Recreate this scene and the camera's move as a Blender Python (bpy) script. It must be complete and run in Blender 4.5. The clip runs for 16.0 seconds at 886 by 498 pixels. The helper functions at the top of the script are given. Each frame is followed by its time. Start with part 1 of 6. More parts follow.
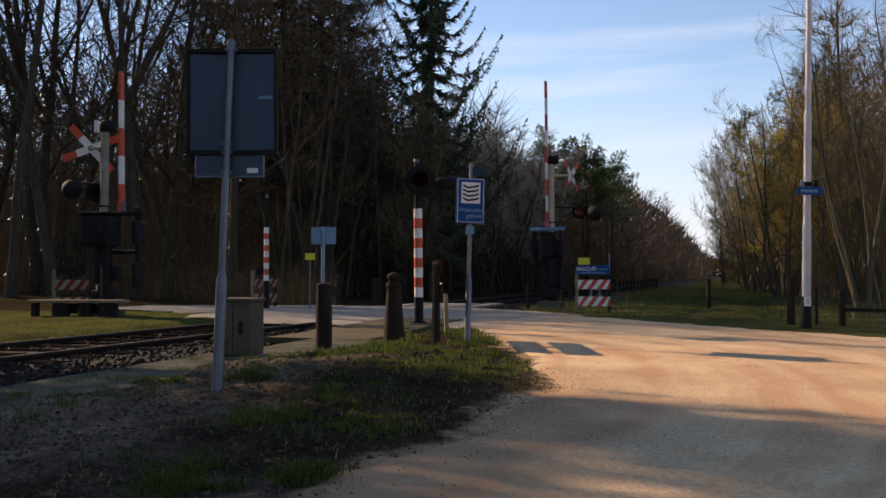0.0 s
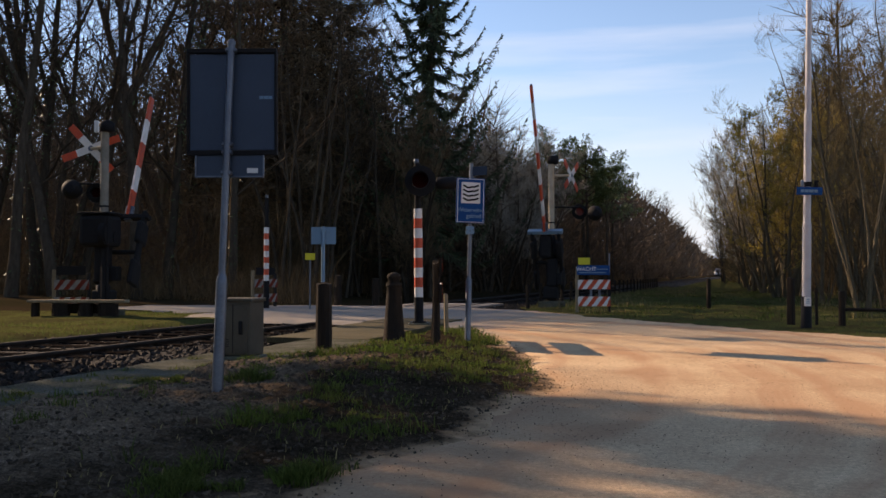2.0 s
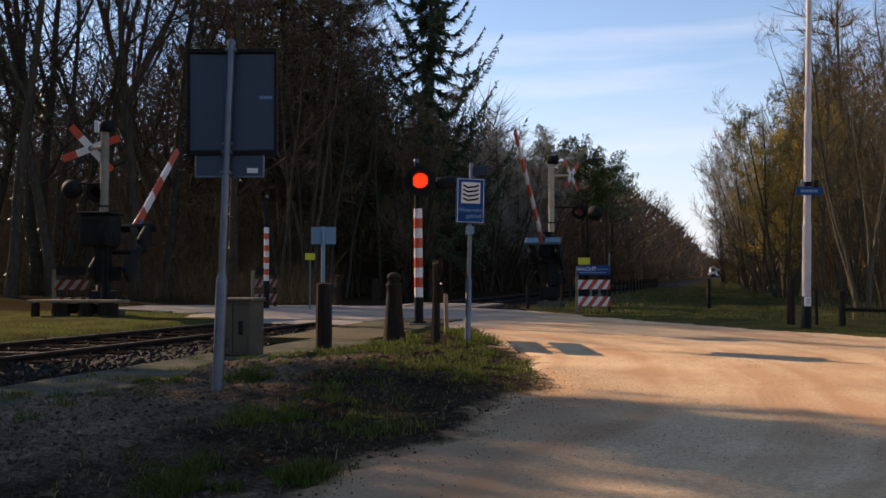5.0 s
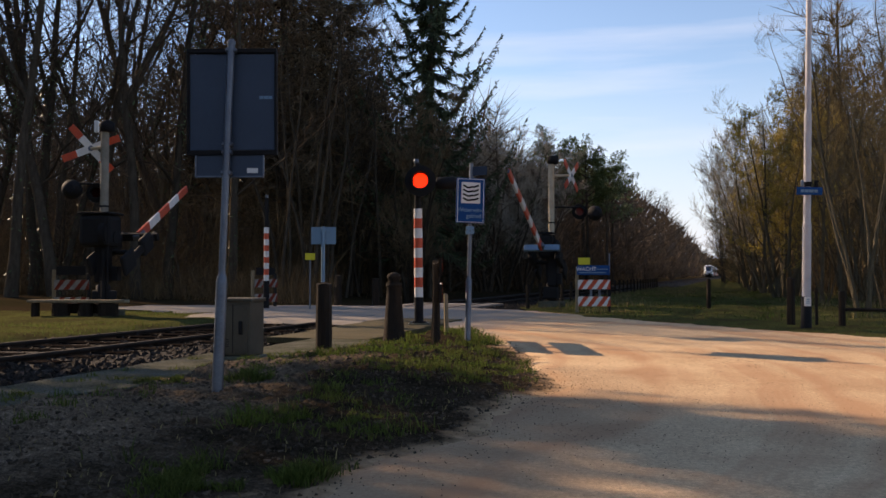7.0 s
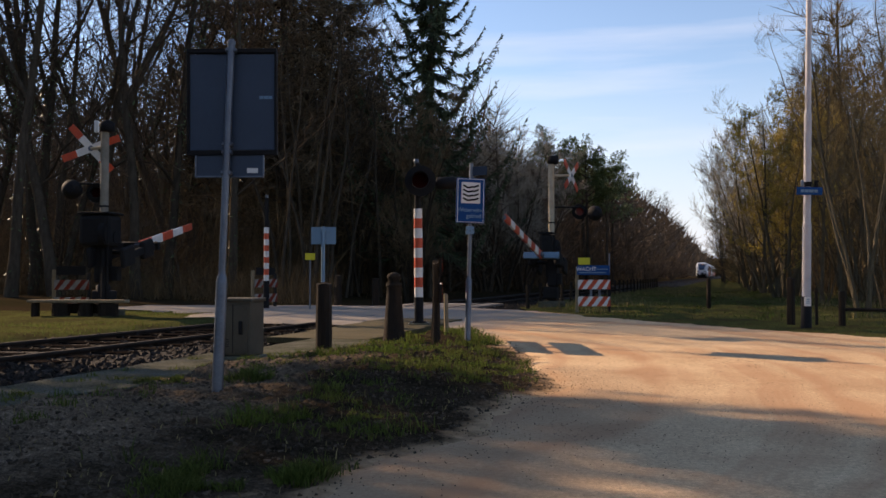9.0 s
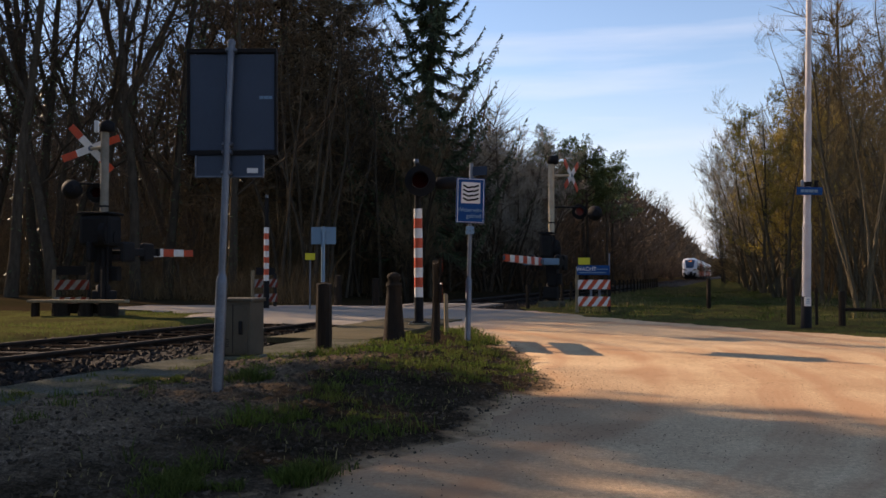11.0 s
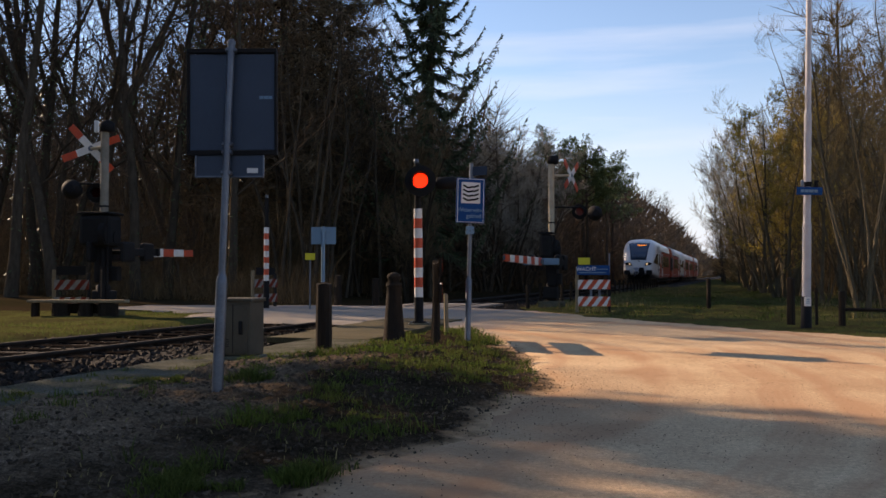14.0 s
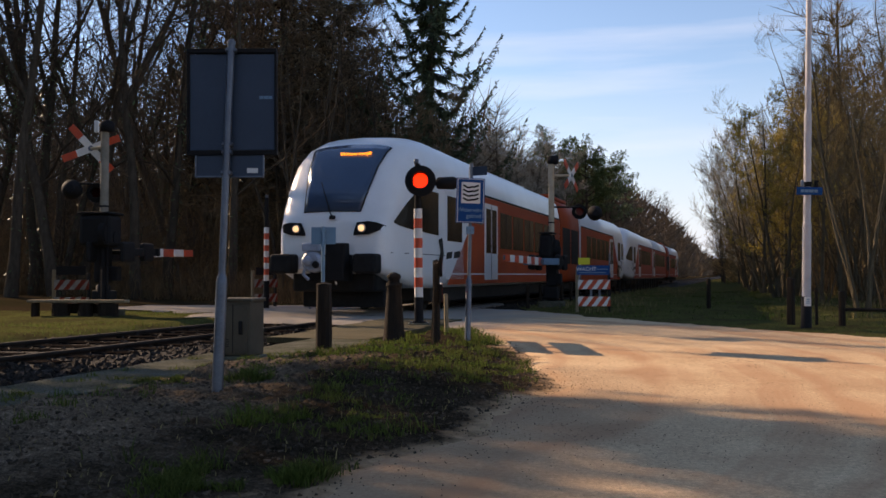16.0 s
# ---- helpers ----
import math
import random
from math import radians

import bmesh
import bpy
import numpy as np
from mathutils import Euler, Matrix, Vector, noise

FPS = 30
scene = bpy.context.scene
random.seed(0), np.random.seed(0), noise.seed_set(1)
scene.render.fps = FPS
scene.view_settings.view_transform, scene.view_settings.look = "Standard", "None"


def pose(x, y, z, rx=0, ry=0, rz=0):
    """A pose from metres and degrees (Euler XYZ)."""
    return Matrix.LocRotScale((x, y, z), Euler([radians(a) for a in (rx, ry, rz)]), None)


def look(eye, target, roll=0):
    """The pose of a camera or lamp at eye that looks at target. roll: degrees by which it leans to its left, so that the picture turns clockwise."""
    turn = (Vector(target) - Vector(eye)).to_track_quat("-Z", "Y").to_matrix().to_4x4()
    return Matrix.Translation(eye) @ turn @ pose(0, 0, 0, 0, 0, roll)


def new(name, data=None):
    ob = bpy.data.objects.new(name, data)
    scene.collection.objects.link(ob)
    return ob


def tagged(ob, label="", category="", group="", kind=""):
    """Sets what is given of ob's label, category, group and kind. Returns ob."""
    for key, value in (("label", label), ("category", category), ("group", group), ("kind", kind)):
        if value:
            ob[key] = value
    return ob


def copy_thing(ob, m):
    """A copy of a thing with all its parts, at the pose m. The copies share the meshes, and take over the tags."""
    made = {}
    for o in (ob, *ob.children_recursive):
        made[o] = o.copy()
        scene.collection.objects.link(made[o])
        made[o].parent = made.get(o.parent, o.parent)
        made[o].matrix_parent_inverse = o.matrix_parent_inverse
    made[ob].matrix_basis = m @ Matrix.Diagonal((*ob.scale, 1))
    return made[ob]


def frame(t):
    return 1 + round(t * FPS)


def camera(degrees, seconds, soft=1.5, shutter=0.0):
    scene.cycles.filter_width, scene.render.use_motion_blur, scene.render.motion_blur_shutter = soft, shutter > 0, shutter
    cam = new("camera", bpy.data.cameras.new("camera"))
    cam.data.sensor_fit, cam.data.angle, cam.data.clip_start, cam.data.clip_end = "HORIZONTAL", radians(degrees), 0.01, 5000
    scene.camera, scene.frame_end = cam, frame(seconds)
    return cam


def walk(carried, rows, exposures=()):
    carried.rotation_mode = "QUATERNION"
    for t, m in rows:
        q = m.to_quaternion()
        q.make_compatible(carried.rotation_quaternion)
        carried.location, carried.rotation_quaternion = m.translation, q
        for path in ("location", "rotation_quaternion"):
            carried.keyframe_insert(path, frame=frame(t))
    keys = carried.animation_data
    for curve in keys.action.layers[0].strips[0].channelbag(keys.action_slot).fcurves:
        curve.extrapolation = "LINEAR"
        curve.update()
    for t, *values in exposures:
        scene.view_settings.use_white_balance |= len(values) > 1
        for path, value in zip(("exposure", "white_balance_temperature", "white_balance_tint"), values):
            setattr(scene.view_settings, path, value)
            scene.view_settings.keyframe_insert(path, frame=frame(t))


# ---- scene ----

cam = camera(52.2, 16.0, soft=1.6)
EYE = pose(0, 0, 0.85, 91.647, 0, 0)

# ---- world and sun ----
SUN_EL, SUN_AZ = radians(26), radians(-52.6)
TO_SUN = Vector((math.sin(SUN_AZ) * math.cos(SUN_EL), math.cos(SUN_AZ) * math.cos(SUN_EL), math.sin(SUN_EL)))
world = bpy.data.worlds.new("daylight")
scene.world = world
world.use_nodes = True
wn, wl = world.node_tree.nodes, world.node_tree.links
sky = wn.new("ShaderNodeTexSky")
sky.sky_type, sky.sun_disc = "NISHITA", False
sky.sun_elevation, sky.sun_rotation = SUN_EL, SUN_AZ
sky.air_density, sky.dust_density, sky.ozone_density = 0.92, 0.08, 2.7
wco = wn.new("ShaderNodeTexCoord")
wmap = wn.new("ShaderNodeMapping")
wmap.inputs["Scale"].default_value = (1.3, 1.0, 13.0)
wmap.inputs["Rotation"].default_value = (0.0, radians(-5), 0.3)
wnoise = wn.new("ShaderNodeTexNoise")
wnoise.inputs["Scale"].default_value = 1.6
wnoise.inputs["Detail"].default_value = 7
wramp = wn.new("ShaderNodeValToRGB")
wramp.color_ramp.elements[0].position, wramp.color_ramp.elements[1].position = 0.56, 0.80
wramp.color_ramp.elements[1].color = (0.5, 0.5, 0.5, 1)
wmix = wn.new("ShaderNodeMixRGB")
wmix.inputs[2].default_value = (4.1, 5.0, 6.3, 1)
wl.new(wco.outputs["Generated"], wmap.inputs[0])
wl.new(wmap.outputs[0], wnoise.inputs["Vector"])
wl.new(wnoise.outputs["Fac"], wramp.inputs[0])
wsep = wn.new("ShaderNodeSeparateXYZ")
whaze = wn.new("ShaderNodeMapRange")
whaze.inputs["From Min"].default_value, whaze.inputs["From Max"].default_value = 0.0, 0.22
whaze.inputs["To Min"].default_value, whaze.inputs["To Max"].default_value = 0.9, 0.0
wair = wn.new("ShaderNodeMixRGB")
wair.inputs[2].default_value = (2.9, 3.75, 5.1, 1)
wl.new(wco.outputs["Generated"], wsep.inputs[0])
wl.new(wsep.outputs["Z"], whaze.inputs["Value"])
wl.new(wramp.outputs[0], wmix.inputs[0])
whue = wn.new("ShaderNodeHueSaturation")
whue.inputs["Saturation"].default_value = 1.10
wl.new(sky.outputs[0], whue.inputs["Color"])
wl.new(whaze.outputs[0], wair.inputs[0])
wl.new(whue.outputs[0], wair.inputs[1])
wl.new(wair.outputs[0], wmix.inputs[1])
wl.new(wmix.outputs[0], wn["Background"].inputs["Color"])
wn["Background"].inputs["Strength"].default_value = 0.152
sun = new("sun", bpy.data.lights.new("sun", "SUN"))
sun.data.energy, sun.data.angle, sun.data.color = 5.0, radians(0.53), (1.0, 0.86, 0.67)
sun.matrix_world = look(TO_SUN * 60, (0, 0, 0))

walk(cam, [(0.0, EYE), (16.0, EYE)], exposures=[(0.0, 0.47, 8150, 23), (16.0, 0.47, 8150, 23)])


# ---- materials ----
def mat(name, a, b=None, scale=6.0, fine=60.0, rough=0.8, metal=0.0, bump=0.2, vary=0.0, depth=0.02, stretch=None, mid=0.5, sharp=0.25, turn=0.0, grit=0.0):
    """A surface of two tones in patches and grain, with relief; vary: brightness that differs from object to object."""
    m = bpy.data.materials.new(name)
    m.use_nodes = True
    n, l = m.node_tree.nodes, m.node_tree.links
    p = n["Principled BSDF"]
    b = b or tuple(c * 0.75 for c in a)
    co = n.new("ShaderNodeTexCoord")
    mp = n.new("ShaderNodeMapping")
    mp.inputs["Scale"].default_value = stretch or (1, 1, 1)
    mp.vector_type = "TEXTURE" if turn else "POINT"
    if turn:
        mp.inputs["Scale"].default_value = tuple(1 / q for q in stretch)
        mp.inputs["Rotation"].default_value = (0, 0, radians(turn))
    l.new(co.outputs["Object"], mp.inputs[0])
    n1, n2 = n.new("ShaderNodeTexNoise"), n.new("ShaderNodeTexNoise")
    n1.inputs["Scale"].default_value, n1.inputs["Detail"].default_value = scale, 5
    n2.inputs["Scale"].default_value, n2.inputs["Detail"].default_value = fine, 4
    for q in (n1, n2):
        l.new(mp.outputs[0], q.inputs["Vector"])
    add = n.new("ShaderNodeMath")
    add.operation = "MULTIPLY_ADD"
    add.inputs[1].default_value = 0.45
    l.new(n2.outputs["Fac"], add.inputs[0])
    l.new(n1.outputs["Fac"], add.inputs[2])
    rp = n.new("ShaderNodeMapRange")
    rp.inputs["From Min"].default_value, rp.inputs["From Max"].default_value = mid + 0.225 - sharp, mid + 0.225 + sharp
    l.new(add.outputs[0], rp.inputs["Value"])
    mx = n.new("ShaderNodeMixRGB")
    mx.inputs[1].default_value, mx.inputs[2].default_value = (*a, 1), (*b, 1)
    l.new(rp.outputs[0], mx.inputs[0])
    out = mx.outputs[0]
    if grit:
        n3 = n.new("ShaderNodeTexNoise")
        n3.inputs["Scale"].default_value, n3.inputs["Detail"].default_value = 38, 6
        l.new(co.outputs["Object"], n3.inputs["Vector"])
        g3 = n.new("ShaderNodeMapRange")
        g3.inputs["From Min"].default_value, g3.inputs["From Max"].default_value = 0.3, 0.7
        g3.inputs["To Min"].default_value, g3.inputs["To Max"].default_value = 1 - grit, 1 + grit * 0.6
        l.new(n3.outputs["Fac"], g3.inputs["Value"])
        h3 = n.new("ShaderNodeHueSaturation")
        n4 = n.new("ShaderNodeTexNoise")
        n4.inputs["Scale"].default_value, n4.inputs["Detail"].default_value = 110, 3
        l.new(co.outputs["Object"], n4.inputs["Vector"])
        g4 = n.new("ShaderNodeMapRange")
        g4.inputs["From Min"].default_value, g4.inputs["From Max"].default_value = 0.3, 0.7
        g4.inputs["To Min"].default_value, g4.inputs["To Max"].default_value = 1 - grit, 1 + grit * 0.7
        l.new(n4.outputs["Fac"], g4.inputs["Value"])
        m34 = n.new("ShaderNodeMath")
        m34.operation = "MULTIPLY"
        l.new(g3.outputs[0], m34.inputs[0])
        l.new(g4.outputs[0], m34.inputs[1])
        l.new(m34.outputs[0], h3.inputs["Value"])
        l.new(out, h3.inputs["Color"])
        out = h3.outputs[0]
    if vary:
        oi = n.new("ShaderNodeObjectInfo")
        mr = n.new("ShaderNodeMapRange")
        mr.inputs["To Min"].default_value, mr.inputs["To Max"].default_value = 1 - vary, 1 + vary
        l.new(oi.outputs["Random"], mr.inputs["Value"])
        hv = n.new("ShaderNodeHueSaturation")
        l.new(mr.outputs[0], hv.inputs["Value"])
        l.new(out, hv.inputs["Color"])
        out = hv.outputs[0]
    l.new(out, p.inputs["Base Color"])
    p.inputs["Roughness"].default_value, p.inputs["Metallic"].default_value = rough, metal
    p.inputs["Specular IOR Level"].default_value = 0.12 if rough >= 0.75 else 0.3
    if bump:
        bp = n.new("ShaderNodeBump")
        bp.inputs["Strength"].default_value, bp.inputs["Distance"].default_value = bump, depth
        l.new(add.outputs[0], bp.inputs["Height"])
        l.new(bp.outputs[0], p.inputs["Normal"])
    return m


def island(m, amount=0.35):
    """Brightness that differs from piece to piece of one joined mesh."""
    n, l = m.node_tree.nodes, m.node_tree.links
    p = n["Principled BSDF"]
    src = p.inputs["Base Color"].links[0].from_socket
    g = n.new("ShaderNodeNewGeometry")
    mr = n.new("ShaderNodeMapRange")
    mr.inputs["To Min"].default_value, mr.inputs["To Max"].default_value = 1 - amount, 1 + amount
    l.new(g.outputs["Random Per Island"], mr.inputs["Value"])
    hv = n.new("ShaderNodeHueSaturation")
    l.new(mr.outputs[0], hv.inputs["Value"])
    l.new(src, hv.inputs["Color"])
    l.new(hv.outputs[0], p.inputs["Base Color"])
    return m


def leafy(m, share=0.45):
    """Thin leaves let part of the light through."""
    n, l = m.node_tree.nodes, m.node_tree.links
    p = n["Principled BSDF"]
    tr = n.new("ShaderNodeBsdfTranslucent")
    l.new(p.inputs["Base Color"].links[0].from_socket, tr.inputs["Color"])
    mx = n.new("ShaderNodeMixShader")
    mx.inputs[0].default_value = share
    l.new(p.outputs[0], mx.inputs[1])
    l.new(tr.outputs[0], mx.inputs[2])
    l.new(mx.outputs[0], n["Material Output"].inputs["Surface"])
    return m


def glow(name, colour, strength):
    m = bpy.data.materials.new(name)
    m.use_nodes = True
    p = m.node_tree.nodes["Principled BSDF"]
    p.inputs["Base Color"].default_value = (*colour, 1)
    p.inputs["Emission Color"].default_value = (*colour, 1)
    p.inputs["Emission Strength"].default_value = strength
    return m


def sand_spill(m):
    """Dark soil under the grass with tree shade mixed into its colour, and road sand that thins out over the soil; the
    mesh carries both shares.
    """
    n, l = m.node_tree.nodes, m.node_tree.links
    p = n["Principled BSDF"]
    src = p.inputs["Base Color"].links[0].from_socket
    at = n.new("ShaderNodeAttribute")
    at.attribute_name = "sand_share"
    co = n.new("ShaderNodeTexCoord")
    nz = n.new("ShaderNodeTexNoise")
    nz.inputs["Scale"].default_value, nz.inputs["Detail"].default_value = 5.0, 9
    nz.inputs["Roughness"].default_value = 0.7
    l.new(co.outputs["Object"], nz.inputs["Vector"])
    ad = n.new("ShaderNodeMath")
    ad.operation = "ADD"
    l.new(at.outputs["Fac"], ad.inputs[0])
    l.new(nz.outputs["Fac"], ad.inputs[1])
    mr = n.new("ShaderNodeMapRange")
    mr.inputs["From Min"].default_value, mr.inputs["From Max"].default_value = 0.72, 1.2
    l.new(ad.outputs[0], mr.inputs["Value"])
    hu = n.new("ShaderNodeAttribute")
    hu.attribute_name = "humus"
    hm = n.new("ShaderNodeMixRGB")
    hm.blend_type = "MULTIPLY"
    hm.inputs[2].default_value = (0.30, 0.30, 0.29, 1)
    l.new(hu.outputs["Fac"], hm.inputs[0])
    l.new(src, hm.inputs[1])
    mx = n.new("ShaderNodeMixRGB")
    mx.inputs[2].default_value = (0.45, 0.29, 0.17, 1)
    l.new(mr.outputs[0], mx.inputs[0])
    l.new(hm.outputs[0], mx.inputs[1])
    l.new(mx.outputs[0], p.inputs["Base Color"])


def tyre_tracks(m):
    """Reddish damp wheel tracks that sweep round the verge, and greyer stone dust towards the crossing."""
    n, l = m.node_tree.nodes, m.node_tree.links
    p = n["Principled BSDF"]
    src = p.inputs["Base Color"].links[0].from_socket
    co = n.new("ShaderNodeTexCoord")
    warp = n.new("ShaderNodeTexNoise")
    warp.inputs["Scale"].default_value, warp.inputs["Detail"].default_value = 0.35, 2
    l.new(co.outputs["Object"], warp.inputs["Vector"])
    off = n.new("ShaderNodeVectorMath")
    off.operation = "SUBTRACT"
    off.inputs[1].default_value = (-9.0, 9.5, 0)
    l.new(co.outputs["Object"], off.inputs[0])
    dist = n.new("ShaderNodeVectorMath")
    dist.operation = "LENGTH"
    l.new(off.outputs[0], dist.inputs[0])
    bent = n.new("ShaderNodeMath")
    bent.operation = "MULTIPLY_ADD"
    bent.inputs[1].default_value = 1.1
    l.new(warp.outputs["Fac"], bent.inputs[0])
    l.new(dist.outputs["Value"], bent.inputs[2])
    band = n.new("ShaderNodeTexNoise")
    band.noise_dimensions = "1D"
    band.inputs["Scale"].default_value, band.inputs["Detail"].default_value = 2.4, 6
    l.new(bent.outputs[0], band.inputs["W"])
    patch = n.new("ShaderNodeTexNoise")
    patch.inputs["Scale"].default_value, patch.inputs["Detail"].default_value = 0.55, 3
    l.new(co.outputs["Object"], patch.inputs["Vector"])
    amt = n.new("ShaderNodeMath")
    amt.operation = "MULTIPLY"
    l.new(band.outputs["Fac"], amt.inputs[0])
    l.new(patch.outputs["Fac"], amt.inputs[1])
    mr = n.new("ShaderNodeMapRange")
    mr.inputs["From Min"].default_value, mr.inputs["From Max"].default_value = 0.22, 0.36
    mr.inputs["To Max"].default_value = 0.75
    l.new(amt.outputs[0], mr.inputs["Value"])
    damp = n.new("ShaderNodeMixRGB")
    damp.inputs[2].default_value = (0.44, 0.25, 0.145, 1)
    l.new(mr.outputs[0], damp.inputs[0])
    l.new(src, damp.inputs[1])
    # Brown soil along the verge; its darkness also stands in for half shade.
    soil_at = n.new("ShaderNodeAttribute")
    soil_at.attribute_name = "soil_share"
    soil_amt = n.new("ShaderNodeMath")
    soil_amt.operation = "MULTIPLY_ADD"
    soil_amt.inputs[1].default_value = 0.9
    l.new(patch.outputs["Fac"], soil_amt.inputs[0])
    l.new(soil_at.outputs["Fac"], soil_amt.inputs[2])
    soil_mr = n.new("ShaderNodeMapRange")
    soil_mr.inputs["From Min"].default_value, soil_mr.inputs["From Max"].default_value = 0.55, 1.35
    soil_mr.inputs["To Max"].default_value = 0.6
    l.new(soil_amt.outputs[0], soil_mr.inputs["Value"])
    soil = n.new("ShaderNodeMixRGB")
    soil.inputs[2].default_value = (0.255, 0.155, 0.098, 1)
    l.new(soil_mr.outputs[0], soil.inputs[0])
    l.new(damp.outputs[0], soil.inputs[1])
    damp = soil
    at = n.new("ShaderNodeAttribute")
    at.attribute_name = "dust_share"
    dust = n.new("ShaderNodeMixRGB")
    dust.inputs[2].default_value = (0.29, 0.255, 0.215, 1)
    l.new(at.outputs["Fac"], dust.inputs[0])
    l.new(damp.outputs[0], dust.inputs[1])
    l.new(dust.outputs[0], p.inputs["Base Color"])


M_GROUND = mat("leaf_litter_soil", (0.042, 0.028, 0.017), (0.026, 0.023, 0.011), 0.35, 9, 0.95, bump=0.6, depth=0.06)
M_SAND = mat("packed_sand_road", (0.66, 0.465, 0.285), (0.47, 0.30, 0.175), 0.45, 3.0, 0.95, bump=0.05, depth=0.02, mid=0.60, sharp=0.22, grit=0.22)
tyre_tracks(M_SAND)
M_BERM = mat("dry_verge_soil", (0.215, 0.155, 0.105), (0.065, 0.050, 0.034), 1.9, 24, 0.95, bump=1.0, depth=0.06, grit=0.5)
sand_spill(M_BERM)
M_LAWN = mat("verge_grass_soil", (0.105, 0.110, 0.034), (0.060, 0.048, 0.024), 1.1, 14, 0.95, bump=0.8, depth=0.05, grit=0.5)
M_BALLAST = mat("ballast_bed", (0.022, 0.018, 0.015), (0.010, 0.008, 0.007), 12, 40, 0.9, bump=0.8, depth=0.05)
M_STONE = island(mat("ballast_stone", (0.034, 0.028, 0.023), (0.015, 0.012, 0.010), 14, 50, 0.85, bump=0.3), 0.6)
M_PATH = mat("mossy_path_concrete", (0.16, 0.155, 0.125), (0.06, 0.062, 0.04), 2.2, 26, 0.95, bump=0.6, grit=0.45)
M_CONCRETE = mat("weathered_concrete", (0.15, 0.145, 0.12), (0.075, 0.082, 0.058), 1.8, 35, 0.9, bump=0.4)
M_SLAB = mat("yellowed_concrete", (0.105, 0.085, 0.045), (0.062, 0.054, 0.028), 1.5, 30, 0.9, bump=0.4, grit=0.3)
M_RAIL = mat("rusty_rail_side", (0.045, 0.028, 0.020), (0.022, 0.015, 0.011), 8, 60, 0.8, 0.0)
M_RAILTOP = mat("worn_steel_railhead", (0.045, 0.035, 0.03), (0.025, 0.02, 0.017), 8, 60, 0.8, 0.0, bump=0.05)
M_SLEEPER = mat("dark_timber_sleeper", (0.018, 0.014, 0.011), (0.010, 0.008, 0.007), 8, 50, 0.9, vary=0.25)
M_PLANK = mat("crossing_panel", (0.25, 0.225, 0.20), (0.16, 0.145, 0.13), 2, 30, 0.9, vary=0.12)
M_BARK = mat("bark", (0.085, 0.068, 0.050), (0.036, 0.029, 0.022), 5, 35, 0.95, bump=0.8, depth=0.03, stretch=(2, 2, 0.5), vary=0.3)
M_BARKPALE = mat("pale_young_bark", (0.15, 0.120, 0.076), (0.066, 0.052, 0.034), 5, 35, 0.95, bump=0.5, depth=0.02, stretch=(2, 2, 0.5), vary=0.3)
M_TWIG = island(mat("brown_twig", (0.125, 0.092, 0.064), (0.062, 0.048, 0.036), 3, 20, 0.9, bump=0, vary=0.25), 0.4)
M_TWIGPALE = island(mat("pale_grey_twig", (0.36, 0.33, 0.27), (0.23, 0.20, 0.15), 1, 10, 0.9, bump=0, vary=0.15), 0.35)
M_TWIGGOLD = island(mat("golden_budding_twig", (0.32, 0.235, 0.09), (0.20, 0.15, 0.06), 1, 10, 0.9, bump=0, vary=0.2), 0.4)
M_TWIGOCHRE = island(mat("ochre_twig", (0.20, 0.145, 0.070), (0.10, 0.074, 0.038), 0.5, 6, 0.9, bump=0, vary=0.2), 0.45)
M_BUD = leafy(island(mat("yellow_bud", (0.42, 0.32, 0.08), (0.30, 0.23, 0.06), 1, 10, 0.8, bump=0), 0.35), 0.4)
M_LARCH = island(mat("brown_larch_twig", (0.17, 0.122, 0.072), (0.095, 0.072, 0.045), 2, 14, 0.9, bump=0), 0.5)
M_NEEDLE = island(mat("spruce_needles", (0.050, 0.075, 0.038), (0.070, 0.082, 0.044), 2, 14, 0.8, bump=0), 0.5)
M_PINE = island(mat("pine_needles", (0.075, 0.115, 0.042), (0.10, 0.125, 0.055), 2, 14, 0.75, bump=0), 0.45)
M_IVY = island(mat("ivy_leaf", (0.05, 0.075, 0.022), (0.035, 0.05, 0.018), 2, 14, 0.55, bump=0), 0.5)
M_BRUSH = island(mat("dry_brush", (0.15, 0.105, 0.056), (0.070, 0.050, 0.030), 0.5, 5, 0.95, bump=0), 0.5)
M_GRASS = leafy(island(mat("grass_blade", (0.060, 0.100, 0.020), (0.095, 0.105, 0.034), 0.9, 8, 0.8, bump=0), 0.4))
M_STRAW = island(mat("dry_grass_blade", (0.24, 0.19, 0.09), (0.15, 0.12, 0.055), 0.9, 8, 0.8, bump=0), 0.4)
M_GALV = mat("galvanised_steel", (0.15, 0.175, 0.21), (0.085, 0.10, 0.125), 5, 70, 0.42, 0.7, bump=0.06)
M_ALU = mat("painted_aluminium_back", (0.035, 0.055, 0.085), (0.028, 0.045, 0.07), 2.5, 60, 0.5, 0.2, bump=0.05)
M_BLACK = mat("black_painted_metal", (0.010, 0.010, 0.011), (0.016, 0.015, 0.015), 6, 60, 0.78, bump=0.08)
M_RUBBER = mat("black_rubber", (0.012, 0.012, 0.012), (0.02, 0.02, 0.02), 8, 50, 0.75)
M_WHITE = mat("white_reflective_paint", (0.74, 0.72, 0.68), (0.58, 0.56, 0.52), 5, 60, 0.5, bump=0.05)
M_RED = mat("red_reflective_paint", (0.62, 0.085, 0.03), (0.46, 0.06, 0.03), 5, 60, 0.45, bump=0.05)
M_CREAM = mat("weathered_cream_mast", (0.52, 0.44, 0.32), (0.36, 0.29, 0.20), 4, 40, 0.7, bump=0.15)
